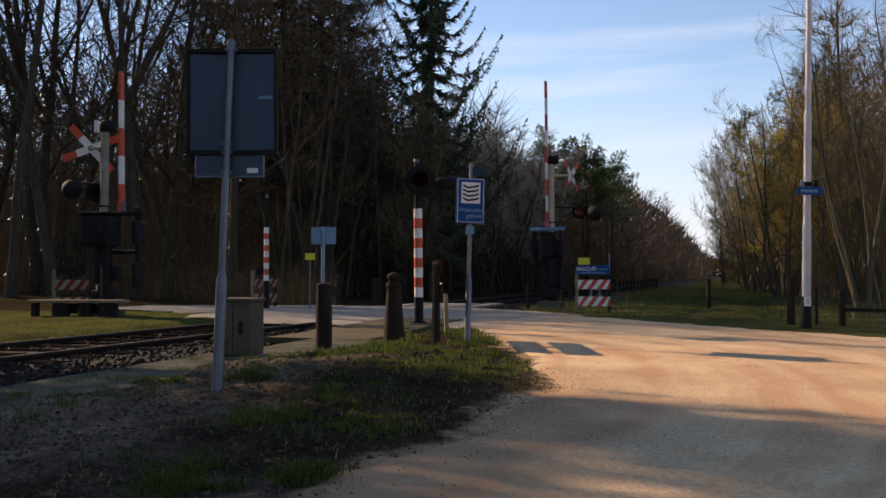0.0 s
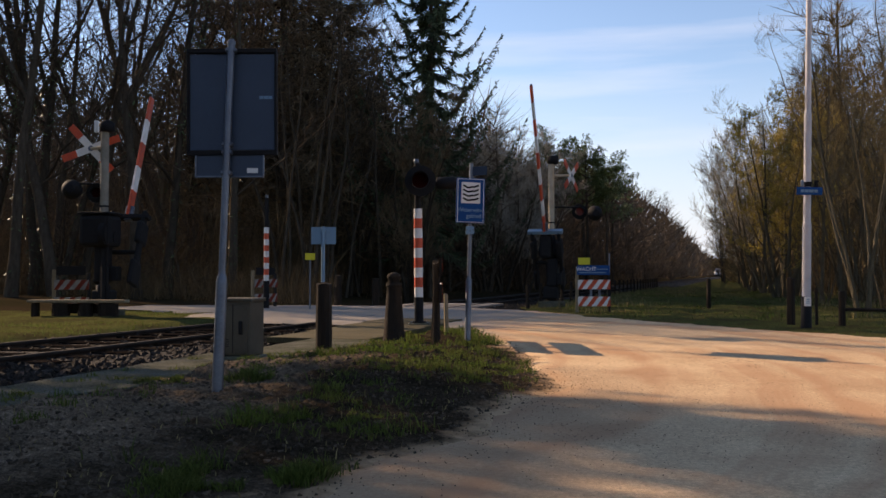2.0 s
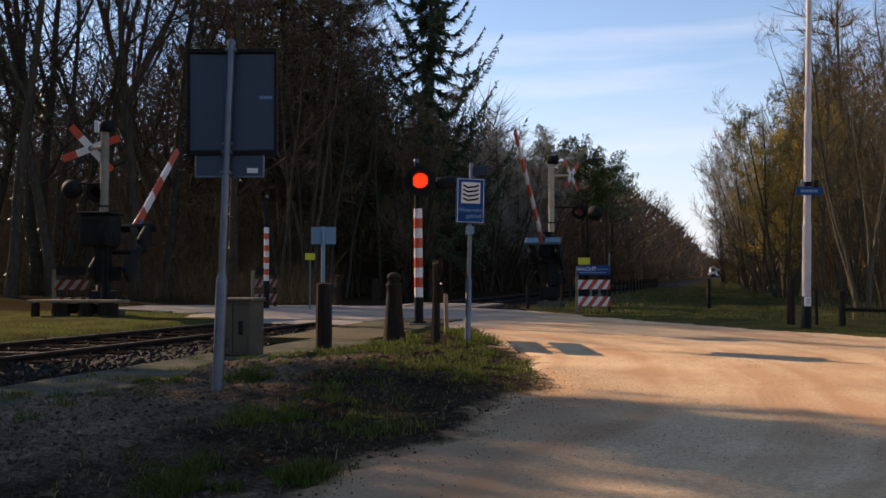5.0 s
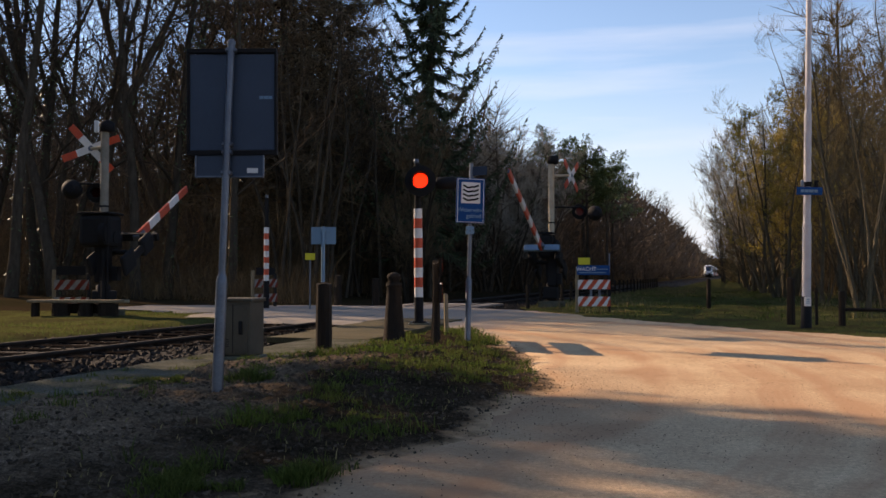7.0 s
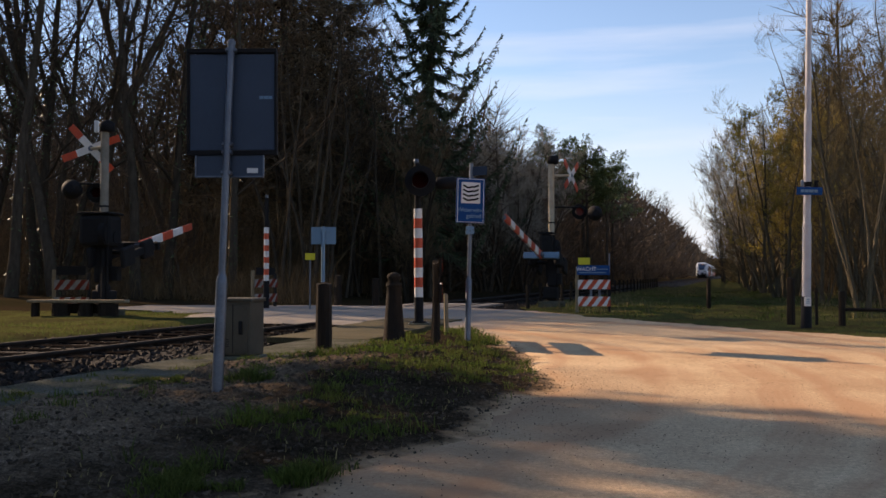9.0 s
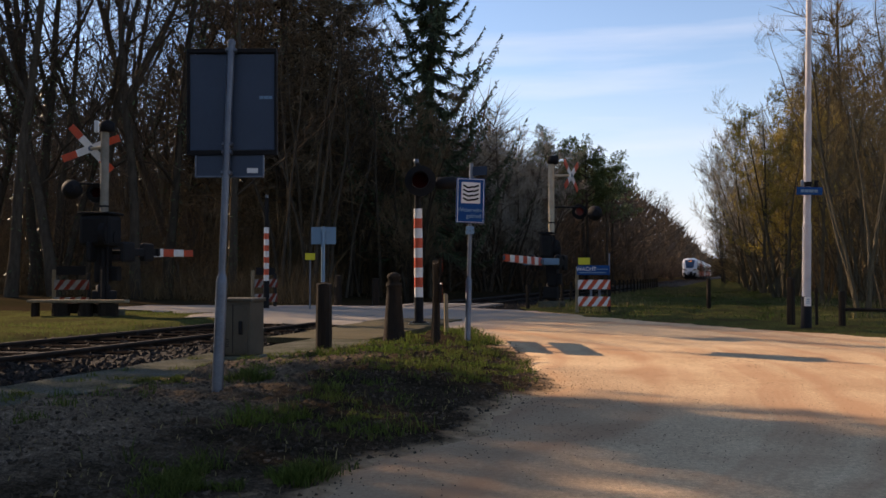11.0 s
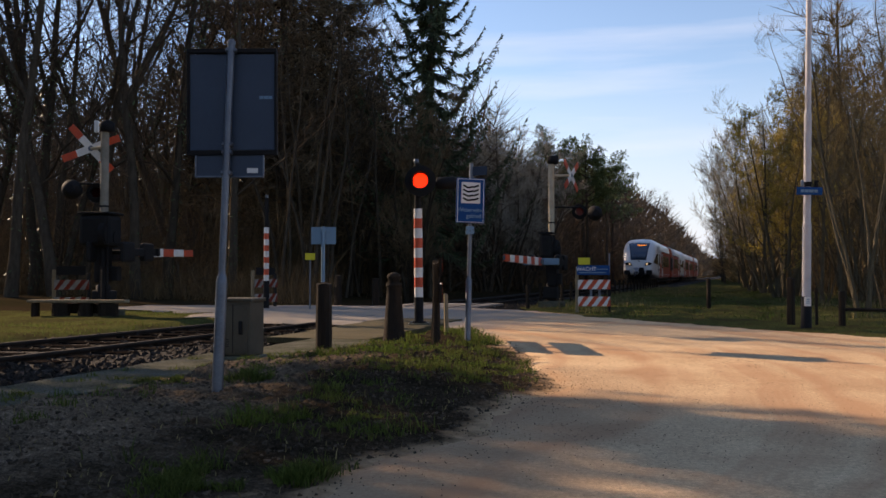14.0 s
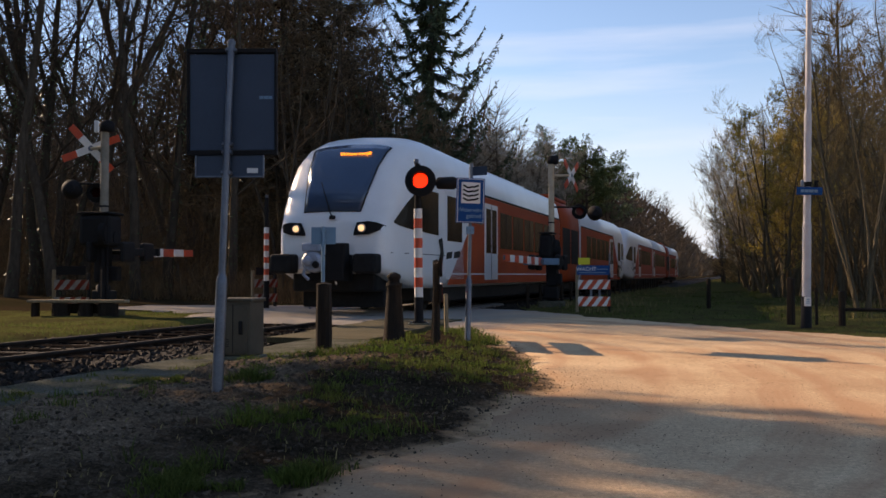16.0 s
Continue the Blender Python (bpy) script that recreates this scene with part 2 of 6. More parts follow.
# Darker copy of the cream for the left mast, its shade put into the colour.
M_MASTSHADE = mat("grimy_grey_mast", (0.28, 0.25, 0.20), (0.17, 0.15, 0.12), 4, 40, 0.8, bump=0.15)
M_BLUE = mat("blue_sign_face", (0.001, 0.060, 0.20), (0.001, 0.046, 0.155), 3, 50, 0.55, bump=0.02)
M_BLUE.node_tree.nodes["Principled BSDF"].inputs["Specular IOR Level"].default_value = 0.1
M_BLUEGREY = mat("pale_blue_sheet", (0.15, 0.265, 0.36), (0.11, 0.20, 0.28), 4, 50, 0.5, 0.3, bump=0.04)
M_YELLOW = mat("yellow_plate", (0.62, 0.56, 0.03), (0.5, 0.45, 0.03), 4, 50, 0.5, bump=0.02)
M_WOOD = mat("old_dark_oak", (0.034, 0.025, 0.018), (0.014, 0.011, 0.009), 7, 40, 0.9, bump=0.7, stretch=(3, 3, 0.4))
M_STAKE = mat("pale_weathered_stake", (0.28, 0.22, 0.14), (0.18, 0.14, 0.09), 7, 40, 0.9, bump=0.4, stretch=(3, 3, 0.4))
M_CABINET = mat("olive_grey_polyester", (0.085, 0.072, 0.05), (0.055, 0.046, 0.033), 3, 50, 0.7, bump=0.1)
M_MASTGREY = mat("pale_lamp_mast_paint", (0.52, 0.50, 0.50), (0.40, 0.37, 0.36), 3, 50, 0.5, 0.1, bump=0.06)
M_DARKGLASS = mat("dark_side_glass", (0.012, 0.011, 0.010), (0.018, 0.016, 0.014), 1, 20, 0.15, bump=0)
M_TWHITE = mat("train_white_paint", (0.78, 0.78, 0.77), (0.70, 0.70, 0.69), 1.2, 40, 0.28, bump=0.01)
M_TORANGE = mat("train_orange_red_paint", (0.46, 0.068, 0.014), (0.36, 0.05, 0.012), 1.2, 40, 0.6, bump=0.01)
M_TGREY = mat("underframe_grime", (0.05, 0.045, 0.04), (0.03, 0.027, 0.025), 4, 30, 0.8)
M_TROOF = mat("train_roof_grey", (0.72, 0.73, 0.75), (0.62, 0.63, 0.65), 2, 30, 0.4, bump=0.02)
M_GLASS = mat("tinted_train_glass", (0.03, 0.06, 0.11), (0.04, 0.075, 0.13), 1, 20, 0.05, bump=0)
M_GLASS.node_tree.nodes["Principled BSDF"].inputs["Specular IOR Level"].default_value = 0.6
M_SILVER = mat("polished_metal", (0.6, 0.6, 0.62), (0.5, 0.5, 0.52), 4, 40, 0.3, 0.9, bump=0.02)
M_COUPLER = mat("grey_blue_coupler_paint", (0.34, 0.39, 0.47), (0.16, 0.18, 0.22), 4, 40, 0.45, bump=0.08)
# Darker copies of the board paints, with the shade on the far boards painted in.
M_SHADERED = mat("grimy_red_board", (0.22, 0.035, 0.018), (0.12, 0.022, 0.014), 5, 40, 0.8, bump=0.1)
M_SHADEWHITE = mat("grimy_white_board", (0.30, 0.28, 0.25), (0.16, 0.15, 0.13), 5, 40, 0.8, bump=0.1)
M_REDGLOW = glow("lit_red_lens", (1.0, 0.030, 0.008), 1.5)
M_SOIL = island(mat("soil_crumb", (0.085, 0.062, 0.042), (0.035, 0.027, 0.019), 14, 50, 0.9, bump=0.2), 0.5)
M_DIMRED = glow("dim_red_lens", (1.0, 0.045, 0.008), 0.008)
M_DIMRED.node_tree.nodes["Principled BSDF"].inputs["Base Color"].default_value = (0.018, 0.004, 0.004, 1)
M_GRAVEL = island(mat("grey_brown_gravel", (0.24, 0.17, 0.11), (0.13, 0.09, 0.06), 14, 50, 0.9, bump=0.2), 0.5)
M_PEBBLE = island(mat("sand_pebble", (0.36, 0.26, 0.17), (0.22, 0.16, 0.11), 14, 50, 0.9, bump=0.2), 0.5)
M_LENSDARK = mat("unlit_red_lens", (0.035, 0.006, 0.005), (0.022, 0.005, 0.004), 30, 90, 0.6, bump=0.1)
M_HEADLIGHT = glow("lit_headlight", (1.0, 0.70, 0.38), 0.75)
for q in (M_GRASS, M_LAWN, M_SAND, M_BERM, M_SLEEPER, M_LENSDARK, M_STRAW, M_BRUSH, M_TWIG, M_LARCH, M_TWIGOCHRE, M_TWIGGOLD, M_TWIGPALE, M_BARK, M_GROUND, M_PATH):
    q.node_tree.nodes["Principled BSDF"].inputs["Specular IOR Level"].default_value = 0.0
M_BLACK.node_tree.nodes["Principled BSDF"].inputs["Specular IOR Level"].default_value = 0.15
M_DISPLAY = glow("amber_display", (1.0, 0.30, 0.01), 2.0)


# ---- building helpers ----
def mesh_of(name, bm, material):
    me = bpy.data.meshes.new(name)
    bm.to_mesh(me)
    bm.free()
    for mm in (material if isinstance(material, (list, tuple)) else [material]):
        me.materials.append(mm)
    return me


def part(name, bm, material, parent, label=""):
    ob = new(name, mesh_of(name, bm, material))
    ob.parent = parent
    return tagged(ob, label)


def piece(name, me, parent, m=None):
    ob = new(name, me)
    ob.parent = parent
    if m is not None:
        ob.matrix_basis = m
    return ob


def thing(name, m, label, category, group="", kind=""):
    ob = new(name)
    ob.empty_display_size = 0.2
    ob.matrix_basis = m
    return tagged(ob, label, category, group, kind)


def box(w, d, h, at=(0, 0, 0), bevel=0.0, m=None, bm=None):
    """A box w x d x h whose base centre is at at."""
    b2 = bmesh.new()
    bmesh.ops.create_cube(b2, size=1, matrix=Matrix.Translation((0, 0, 0.5 * h)) @ Matrix.Diagonal((w, d, h, 1)))
    if bevel:
        bmesh.ops.bevel(b2, geom=b2.edges[:], offset=bevel, segments=2, affect="EDGES", profile=0.5)
    b2.transform(Matrix.Translation(at) @ (m or Matrix()))
    return merge(bm, b2)


def merge(bm, b2):
    if bm is None:
        return b2
    me = bpy.data.meshes.new("tmp")
    b2.to_mesh(me)
    b2.free()
    bm.from_mesh(me)
    bpy.data.meshes.remove(me)
    return bm


def tube(points, radii, sides=12, bm=None, cap=True):
    """A tube through points with a radius at each."""
    b2 = bmesh.new()
    rings = []
    pts = [Vector(p) for p in points]
    if not isinstance(radii, (list, tuple)):
        radii = [radii] * len(pts)
    for i, p in enumerate(pts):
        way = (pts[min(i + 1, len(pts) - 1)] - pts[max(i - 1, 0)])
        if way.length < 1e-6:
            way = Vector((0, 0, 1))
        way.normalize()
        u = way.cross(Vector((0, 1, 0)) if abs(way.y) < 0.9 else Vector((1, 0, 0))).normalized()
        v = way.cross(u)
        rings.append([b2.verts.new(p + radii[i] * (math.cos(2 * math.pi * k / sides) * u + math.sin(2 * math.pi * k / sides) * v)) for k in range(sides)])
    for r1, r2 in zip(rings, rings[1:]):
        for k in range(sides):
            f = b2.faces.new((r1[k], r1[(k + 1) % sides], r2[(k + 1) % sides], r2[k]))
            f.smooth = True
    if cap:
        for loop in (rings[0], rings[-1]):
            b2.faces.new([b2.verts.new(v.co) for v in loop])
    bmesh.ops.recalc_face_normals(b2, faces=b2.faces[:])
    return merge(bm, b2)


def disc(r, depth, sides=32, m=None, bm=None, bevel=0.0, r2=None):
    b2 = bmesh.new()
    bmesh.ops.create_cone(b2, cap_ends=True, segments=sides, radius1=r, radius2=r if r2 is None else r2, depth=depth)
    if bevel:
        bmesh.ops.bevel(b2, geom=[e for e in b2.edges if len(e.link_faces) == 2 and e.calc_face_angle() > 0.8], offset=bevel, segments=2, affect="EDGES")
    b2.transform(m or Matrix())
    return merge(bm, b2)


def grid(x0, x1, y0, y1, nx, ny, height, keep=None):
    """A sheet over a rectangle with a height at each place."""
    xs, ys = np.linspace(x0, x1, nx), np.linspace(y0, y1, ny)
    vs = [(x, y, height(x, y)) for y in ys for x in xs]
    fs = [(j * nx + i, j * nx + i + 1, (j + 1) * nx + i + 1, (j + 1) * nx + i) for j in range(ny - 1) for i in range(nx - 1)]
    if keep:
        fs = [f for f in fs if keep(sum(vs[k][0] for k in f) / 4, sum(vs[k][1] for k in f) / 4)]
    me = bpy.data.meshes.new("sheet")
    me.from_pydata(vs, [], fs)
    for p in me.polygons:
        p.use_smooth = True
    return me


# The track runs along TD; L counts metres to its right from the camera's foot, S metres along it.
TH = math.atan(516 / 1600)
TD, TN = Vector((math.sin(TH), math.cos(TH), 0)), Vector((math.cos(TH), -math.sin(TH), 0))
TC = -7.97
TURN = math.degrees(-TH)


def along(l, s, z=0.0):
    return TN * l + TD * s + Vector((0, 0, z))


def ls(x, y):
    return x * TN.x + y * TN.y, x * TD.x + y * TD.y


# ---- ground, road, track ----
def bumps(x, y, scale, size):
    return size * noise.noise(Vector((x * scale, y * scale, 0.3)))


ROAD = [(-1.5, -30), (-1.2, 1.0), (-0.51, 3.49), (0.0, 4.6), (0.35, 5.5), (0.85, 7.0), (0.95, 8.3), (0.85, 10.0), (0.72, 12.3), (0.40, 15.3), (-0.5, 16.6), (-1.2, 16.4),
        (-5.3, 18.4), (-5.5, 20.8), (-7.6, 22.2), (-11, 22.4), (-45, 25.5), (-45, 29), (-12.3, 25.3), (-4.9, 25.7), (-1.5, 24.9), (0.97, 23.3), (2.7, 20.0), (4.06, 16.4),
        (5.19, 13.6), (6.06, 12.5), (9, 10.2), (20, 5), (60, -6), (60, -30)]


def inside(x, y, poly):
    """How far (x, y) lies inside the outline; negative outside."""
    best, odd = 1e9, False
    for (x1, y1), (x2, y2) in zip(poly, poly[1:] + poly[:1]):
        if (y1 > y) != (y2 > y) and x < (x2 - x1) * (y - y1) / (y2 - y1) + x1:
            odd = not odd
        ex, ey = x2 - x1, y2 - y1
        u = max(0.0, min(1.0, ((x - x1) * ex + (y - y1) * ey) / (ex * ex + ey * ey)))
        best = min(best, math.hypot(x - x1 - u * ex, y - y1 - u * ey))
    return best if odd else -best


def soft_edge(x, y):
    return inside(x, y, ROAD) + bumps(x, y, 0.9, 0.22) + bumps(x, y, 3.1, 0.15) + bumps(x, y, 9.0, 0.07)


def road_z(x, y):
    d = soft_edge(x, y)
    return 0.0 + bumps(x, y, 0.35, 0.025) + bumps(x, y, 1.7, 0.008) + bumps(x, y, 4.3, 0.006) + min(0.0, d * 0.35)


def ground_z(x, y):
    l, s = ls(x, y)
    z = -0.09 + bumps(x, y, 0.12, 0.06)
    if -13 < l < -3.5:
        z -= 0.3 * min(1.0, (l + 13) / 1.5, (-3.5 - l) / 1.2)
    if l < -13:
        z += min(0.5, (-13 - l) * 0.03)
    return z


def verge_z(x, y):
    d = -soft_edge(x, y)
    l, s = ls(x, y)
    z = 0.0 + bumps(x, y, 0.8, 0.045) + bumps(x, y, 2.6, 0.028) + bumps(x, y, 6.0, 0.024) + bumps(x, y, 11.0, 0.022) + bumps(x, y, 19.0, 0.016)
    z += 0.10 * math.exp(-(((x + 0.6) / 1.2) ** 2 + ((y - 7.6) / 2.2) ** 2))
    k = max(0.0, min(1.0, (d + 0.15) / 1.1))
    z = -0.010 + (z + 0.03) * k * k * (3 - 2 * k) + bumps(x, y, 5.0, 0.008) + bumps(x, y, 15.0, 0.008)
    return z + min(0.0, d + 0.1) * 0.07 + min(0.0, (l + 4.2 + bumps(x, y, 2.0, 0.25)) * 0.5)


def build_ground():
    sp = np.sinh(np.linspace(-6.2, 6.2, 150)) * 10.2
    me = bpy.data.meshes.new("ground")
    vs = [(x, y + 15, ground_z(x, y + 15)) for y in sp for x in sp]
    n = len(sp)
    me.from_pydata(vs, [], [(j * n + i, j * n + i + 1, (j + 1) * n + i + 1, (j + 1) * n + i) for j in range(n - 1) for i in range(n - 1)])
    for p in me.polygons:
        p.use_smooth = True
    me.materials.append(M_GROUND)
    tagged(new("ground", me), "dark forest soil with leaf litter and moss", "ground", kind="structure")
    me = grid(-12, 14, 1, 27, 170, 170, road_z, lambda x, y: inside(x, y, ROAD) > -0.8)
    me2 = grid(-46, -12, 20, 30, 60, 24, road_z, lambda x, y: inside(x, y, ROAD) > -0.8)
    me3 = grid(14, 60, -30, 14, 50, 50, road_z, lambda x, y: inside(x, y, ROAD) > -0.8)
    me4 = grid(-3, 14, -30, 1, 30, 50, road_z, lambda x, y: inside(x, y, ROAD) > -0.8)
    bm = bmesh.new()
    for q in (me, me2, me3, me4):
        bm.from_mesh(q)
    me = mesh_of("road", bm, M_SAND)
    dust = me.attributes.new("dust_share", "FLOAT", "POINT")
    for v, a in zip(me.vertices, dust.data):
        a.value = max(0.0, min(1.0, (-2.9 - ls(v.co.x, v.co.y)[0] + bumps(v.co.x, v.co.y, 0.9, 0.8)) / 2.2))
    soil = me.attributes.new("soil_share", "FLOAT", "POINT")
    for v, a in zip(me.vertices, soil.data):
        x, y = v.co.x, v.co.y
        if x < 4 and y < 9:
            a.value = max(0.0, min(1.0, 1.0 - (inside(x, y, ROAD) + bumps(x, y, 1.1, 0.35)) / 1.7)) * min(1.0, (9 - y) / 2.0)
    tagged(new("road", me), "packed pale sand road with tyre tracks", "road", kind="structure")
    bm = bmesh.new()
    bm.from_mesh(grid(-5.2, 1.6, 2.8, 9.4, 250, 250, verge_z, lambda x, y: ls(x, y)[0] > -5.6 and inside(x, y, ROAD) < 0.7))
    bm.from_mesh(grid(-6, 1.6, 9.4, 17.5, 130, 120, verge_z, lambda x, y: ls(x, y)[0] > -5.6 and inside(x, y, ROAD) < 0.7))
    bm.from_mesh(grid(-6, 1.6, 1.2, 2.8, 80, 24, verge_z, lambda x, y: ls(x, y)[0] > -5.6 and inside(x, y, ROAD) < 0.7))
    bm.from_mesh(grid(-16, 0, -30, 1.2, 40, 60, verge_z, lambda x, y: ls(x, y)[0] > -5.6 and inside(x, y, ROAD) < 0.7))
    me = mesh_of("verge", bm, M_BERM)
    share = me.attributes.new("sand_share", "FLOAT", "POINT")
    for v, a in zip(me.vertices, share.data):
        a.value = max(0.0, min(1.0, (soft_edge(v.co.x, v.co.y) + 0.38) / 0.55))
    # Strongest towards the road: dark soil plus tree shade put into the colour.
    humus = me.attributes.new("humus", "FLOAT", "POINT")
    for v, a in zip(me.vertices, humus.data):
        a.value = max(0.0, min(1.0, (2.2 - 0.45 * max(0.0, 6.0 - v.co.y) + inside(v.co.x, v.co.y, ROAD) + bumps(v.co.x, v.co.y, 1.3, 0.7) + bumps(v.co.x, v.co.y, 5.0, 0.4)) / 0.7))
    tagged(new("verge", me), "rough bare soil verge with sparse grass", "verge", kind="structure")

    def lawn_z(x, y):
        l = ls(x, y)[0]
        return -0.06 * (math.exp(-((l + 0.8) / 0.2) ** 2) + math.exp(-((l - 0.7) / 0.2) ** 2)) * (y > 17) + bumps(x, y, 0.5, 0.06) + bumps(x, y, 2.2, 0.03) + min(0.0, (-soft_edge(x, y) + 0.1) * 0.4) + (min(0.0, (-9.7 - ls(x, y)[0]) * 0.3) if ls(x, y)[0] < -8 else 0.0)
    bm = bmesh.new()
    bm.from_mesh(grid(2.0, 16, 10.5, 60, 60, 160, lawn_z, lambda x, y: inside(x, y, ROAD) < 0.4 and ls(x, y)[0] > -5.4))
    for s0, s1, n in ((50, 200, 160),):
        vs, fs = strip([(-4.4, -0.12), (-3.6, 0.0), (-2.2, 0.02), (-1.1, 0.0), (-0.8, -0.06), (-0.5, 0.0), (0.4, 0.02), (0.7, -0.06), (1.0, 0.0), (3.0, 0.05)], s0, s1, n, 0.03)
        me = bpy.data.meshes.new("sheet")
        me.from_pydata(vs, [], fs)
        bm.from_mesh(me)
    bm.from_mesh(grid(16, 60, 2, 60, 40, 50, lawn_z, lambda x, y: inside(x, y, ROAD) < 0.4))
    bm.from_mesh(grid(-26, -4, 6, 24, 100, 90, lawn_z, lambda x, y: inside(x, y, ROAD) < 0.4 and ls(x, y)[0] < -9.15))
    tagged(new("grass_verge", mesh_of("grass_verge", bm, M_LAWN)), "mossy grass verge beside the track and road", "verge", kind="structure")


def strip(profile, s0, s1, n, wobble=0.0):
    """A long sheet along the track with an (l, z) profile across."""
    vs, fs, k = [], [], len(profile)
    for i in range(n + 1):
        s = s0 + (s1 - s0) * i / n
        for l, z in profile:
            p = along(l, s, z)
            vs.append((p.x, p.y, p.z + (noise.noise(Vector((p.x * 2, p.y * 2, 1))) * wobble if wobble else 0)))
        if i:
            a = (i - 1) * k
            fs += [(a + j, a + j + 1, a + k + j + 1, a + k + j) for j in range(k - 1)]
    return vs, fs


def strip_mesh(name, profile, s0, s1, n, material, wobble=0.0):
    me = bpy.data.meshes.new(name)
    me.from_pydata(*[v if i == 0 else v for i, v in enumerate((strip(profile, s0, s1, n, wobble)[0], [], strip(profile, s0, s1, n, wobble)[1]))])
    me.materials.append(material)
    return me


def build_track():
    prof = [(TC - 3.2, -0.25), (TC - 2.2, -0.09), (TC, -0.08), (TC + 2.0, -0.09), (TC + 3.3, -0.24)]
    bed = tagged(new("ballast_bed", strip_mesh("ballast_bed", prof, -60, 900, 500, M_BALLAST, 0.03)), "dark stone ballast bed under the rails", "track bed", kind="structure")
    track = thing("railway_track", Matrix(), "single railway track with rusty rails on dark sleepers", "railway track", kind="structure")
    head = [(-0.035, -0.03), (-0.035, -0.006), (-0.028, 0.0), (0.028, 0.0), (0.035, -0.006), (0.035, -0.03)]
    web = [(0.036, -0.03), (0.012, -0.045), (0.010, -0.12), (0.06, -0.14), (-0.06, -0.14), (-0.010, -0.12), (-0.012, -0.045), (-0.036, -0.03)]
    for side, nm in ((-0.75, "far_rail"), (0.75, "near_rail")):
        rail = new("rail", strip_mesh("rail", [(TC + side + a, z) for a, z in web], -60, 900, 240, M_RAIL))
        rail.parent = track
        top = new("railhead", strip_mesh("railhead", [(TC + side + a, z + 0.002) for a, z in head], -60, 900, 240, M_RAILTOP))
        top.parent = rail
    bm = box(0.25, 2.5, 0.16, bevel=0.012)
    sleeper = mesh_of("sleeper", bm, M_SLEEPER)
    rot = pose(0, 0, 0, 0, 0, TURN + 90)
    for i in range(120):
        s = -6 + 0.6 * i
        p = along(TC, s, -0.215)
        piece("sleeper", sleeper, track, Matrix.Translation(p) @ rot)
    # panels of the crossing deck between and beside the rails
    panel = mesh_of("deck_panel", box(0.60, 1.34, 0.12, bevel=0.01), M_PLANK)
    side_panel = mesh_of("deck_side_panel", box(0.60, 0.55, 0.12, bevel=0.01), M_PLANK)
    deck = thing("crossing_deck", Matrix(), "worn timber and concrete crossing panels between the rails", "crossing deck", kind="structure")
    for i in range(15):
        s = 17.6 + 0.61 * i
        piece("deck_panel", panel, deck, Matrix.Translation(along(TC, s, -0.125)) @ rot)
        for l in (TC - 1.09, TC + 1.09):
            piece("deck_panel", side_panel, deck, Matrix.Translation(along(l, s, -0.125)) @ rot)
    # cable path beside the track
    path = thing("cable_path", Matrix(), "mossy concrete slab path beside the ballast", "path", kind="structure")
    slab = mesh_of("slab", box(0.98, 1.19, 0.08, bevel=0.012), M_PATH)
    for i in range(14):
        piece("slab", slab, path, Matrix.Translation(along(-4.70, -5.6 + 1.2 * i, -0.055 + 0.004 * (i % 3))) @ pose(0, 0, 0, 0.6 * (i % 2), 0.5 * (i % 3) - 0.4, TURN))
    slab2 = mesh_of("yellow_slab", box(1.45, 1.35, 0.08, bevel=0.012), M_SLAB)
    for i in range(4):
        piece("slab", slab2, path, Matrix.Translation(along(-5.2 - 0.12 * i, 11.4 + 1.37 * i, -0.05)) @ pose(0, 0, 0, 0, 0, TURN))


def stones(name, count, place, size, material, label, category, seed):
    rnd = random.Random(seed)
    vs, fs = [], []
    base = [(1, 0, 0), (-1, 0, 0), (0, 1, 0), (0, -1, 0), (0, 0, 1), (0, 0, -1)]
    tri = [(0, 2, 4), (2, 1, 4), (1, 3, 4), (3, 0, 4), (2, 0, 5), (1, 2, 5), (3, 1, 5), (0, 3, 5)]
    for _ in range(count):
        p = Vector(place(rnd))
        r = size * rnd.uniform(0.6, 1.4)
        e = Euler((rnd.uniform(0, 6), rnd.uniform(0, 6), rnd.uniform(0, 6))).to_matrix()
        k = len(vs)
        for b in base:
            q = p + e @ (Vector(b) * r * rnd.uniform(0.6, 1.1))
            vs.append((q.x, q.y, q.z))
        fs += [(a + k, b + k, c + k) for a, b, c in tri]
    me = bpy.data.meshes.new(name)
    me.from_pydata(vs, [], fs)
    me.materials.append(material)
    tagged(new(name, me), label, category, kind="stuff")


def blades(name, count, place, height, width, material, label, seed, lean=0.5):
    """Thin upright leaves scattered by place(rnd), which gives x, y, z and a size."""
    rnd = random.Random(seed)
    vs, fs = [], []
    for _ in range(count):
        got = place(rnd)
        if got is None:
            continue
        x, y, z, k = got
        a, h = rnd.uniform(0, 6.283), height * k * rnd.uniform(0.5, 1.3)
        w = width * rnd.uniform(0.6, 1.3)
        ca, sa = math.cos(a) * w, math.sin(a) * w
        b = rnd.uniform(0, 6.283)
        dx, dy = math.cos(b) * h * lean * rnd.random(), math.sin(b) * h * lean * rnd.random()
        n = len(vs)
        vs += [(x - ca, y - sa, z - 0.02), (x + ca, y + sa, z - 0.02), (x + dx * 0.4 + ca * 0.7, y + dy * 0.4 + sa * 0.7, z + h * 0.6), (x + dx * 0.4 - ca * 0.7, y + dy * 0.4 - sa * 0.7, z + h * 0.6), (x + dx, y + dy, z + h)]
        fs += [(n, n + 1, n + 2, n + 3), (n + 3, n + 2, n + 4)]
    me = bpy.data.meshes.new(name)
    me.from_pydata(vs, [], fs)
    me.materials.append(material)
    return tagged(new(name, me), label, "grass", kind="stuff")


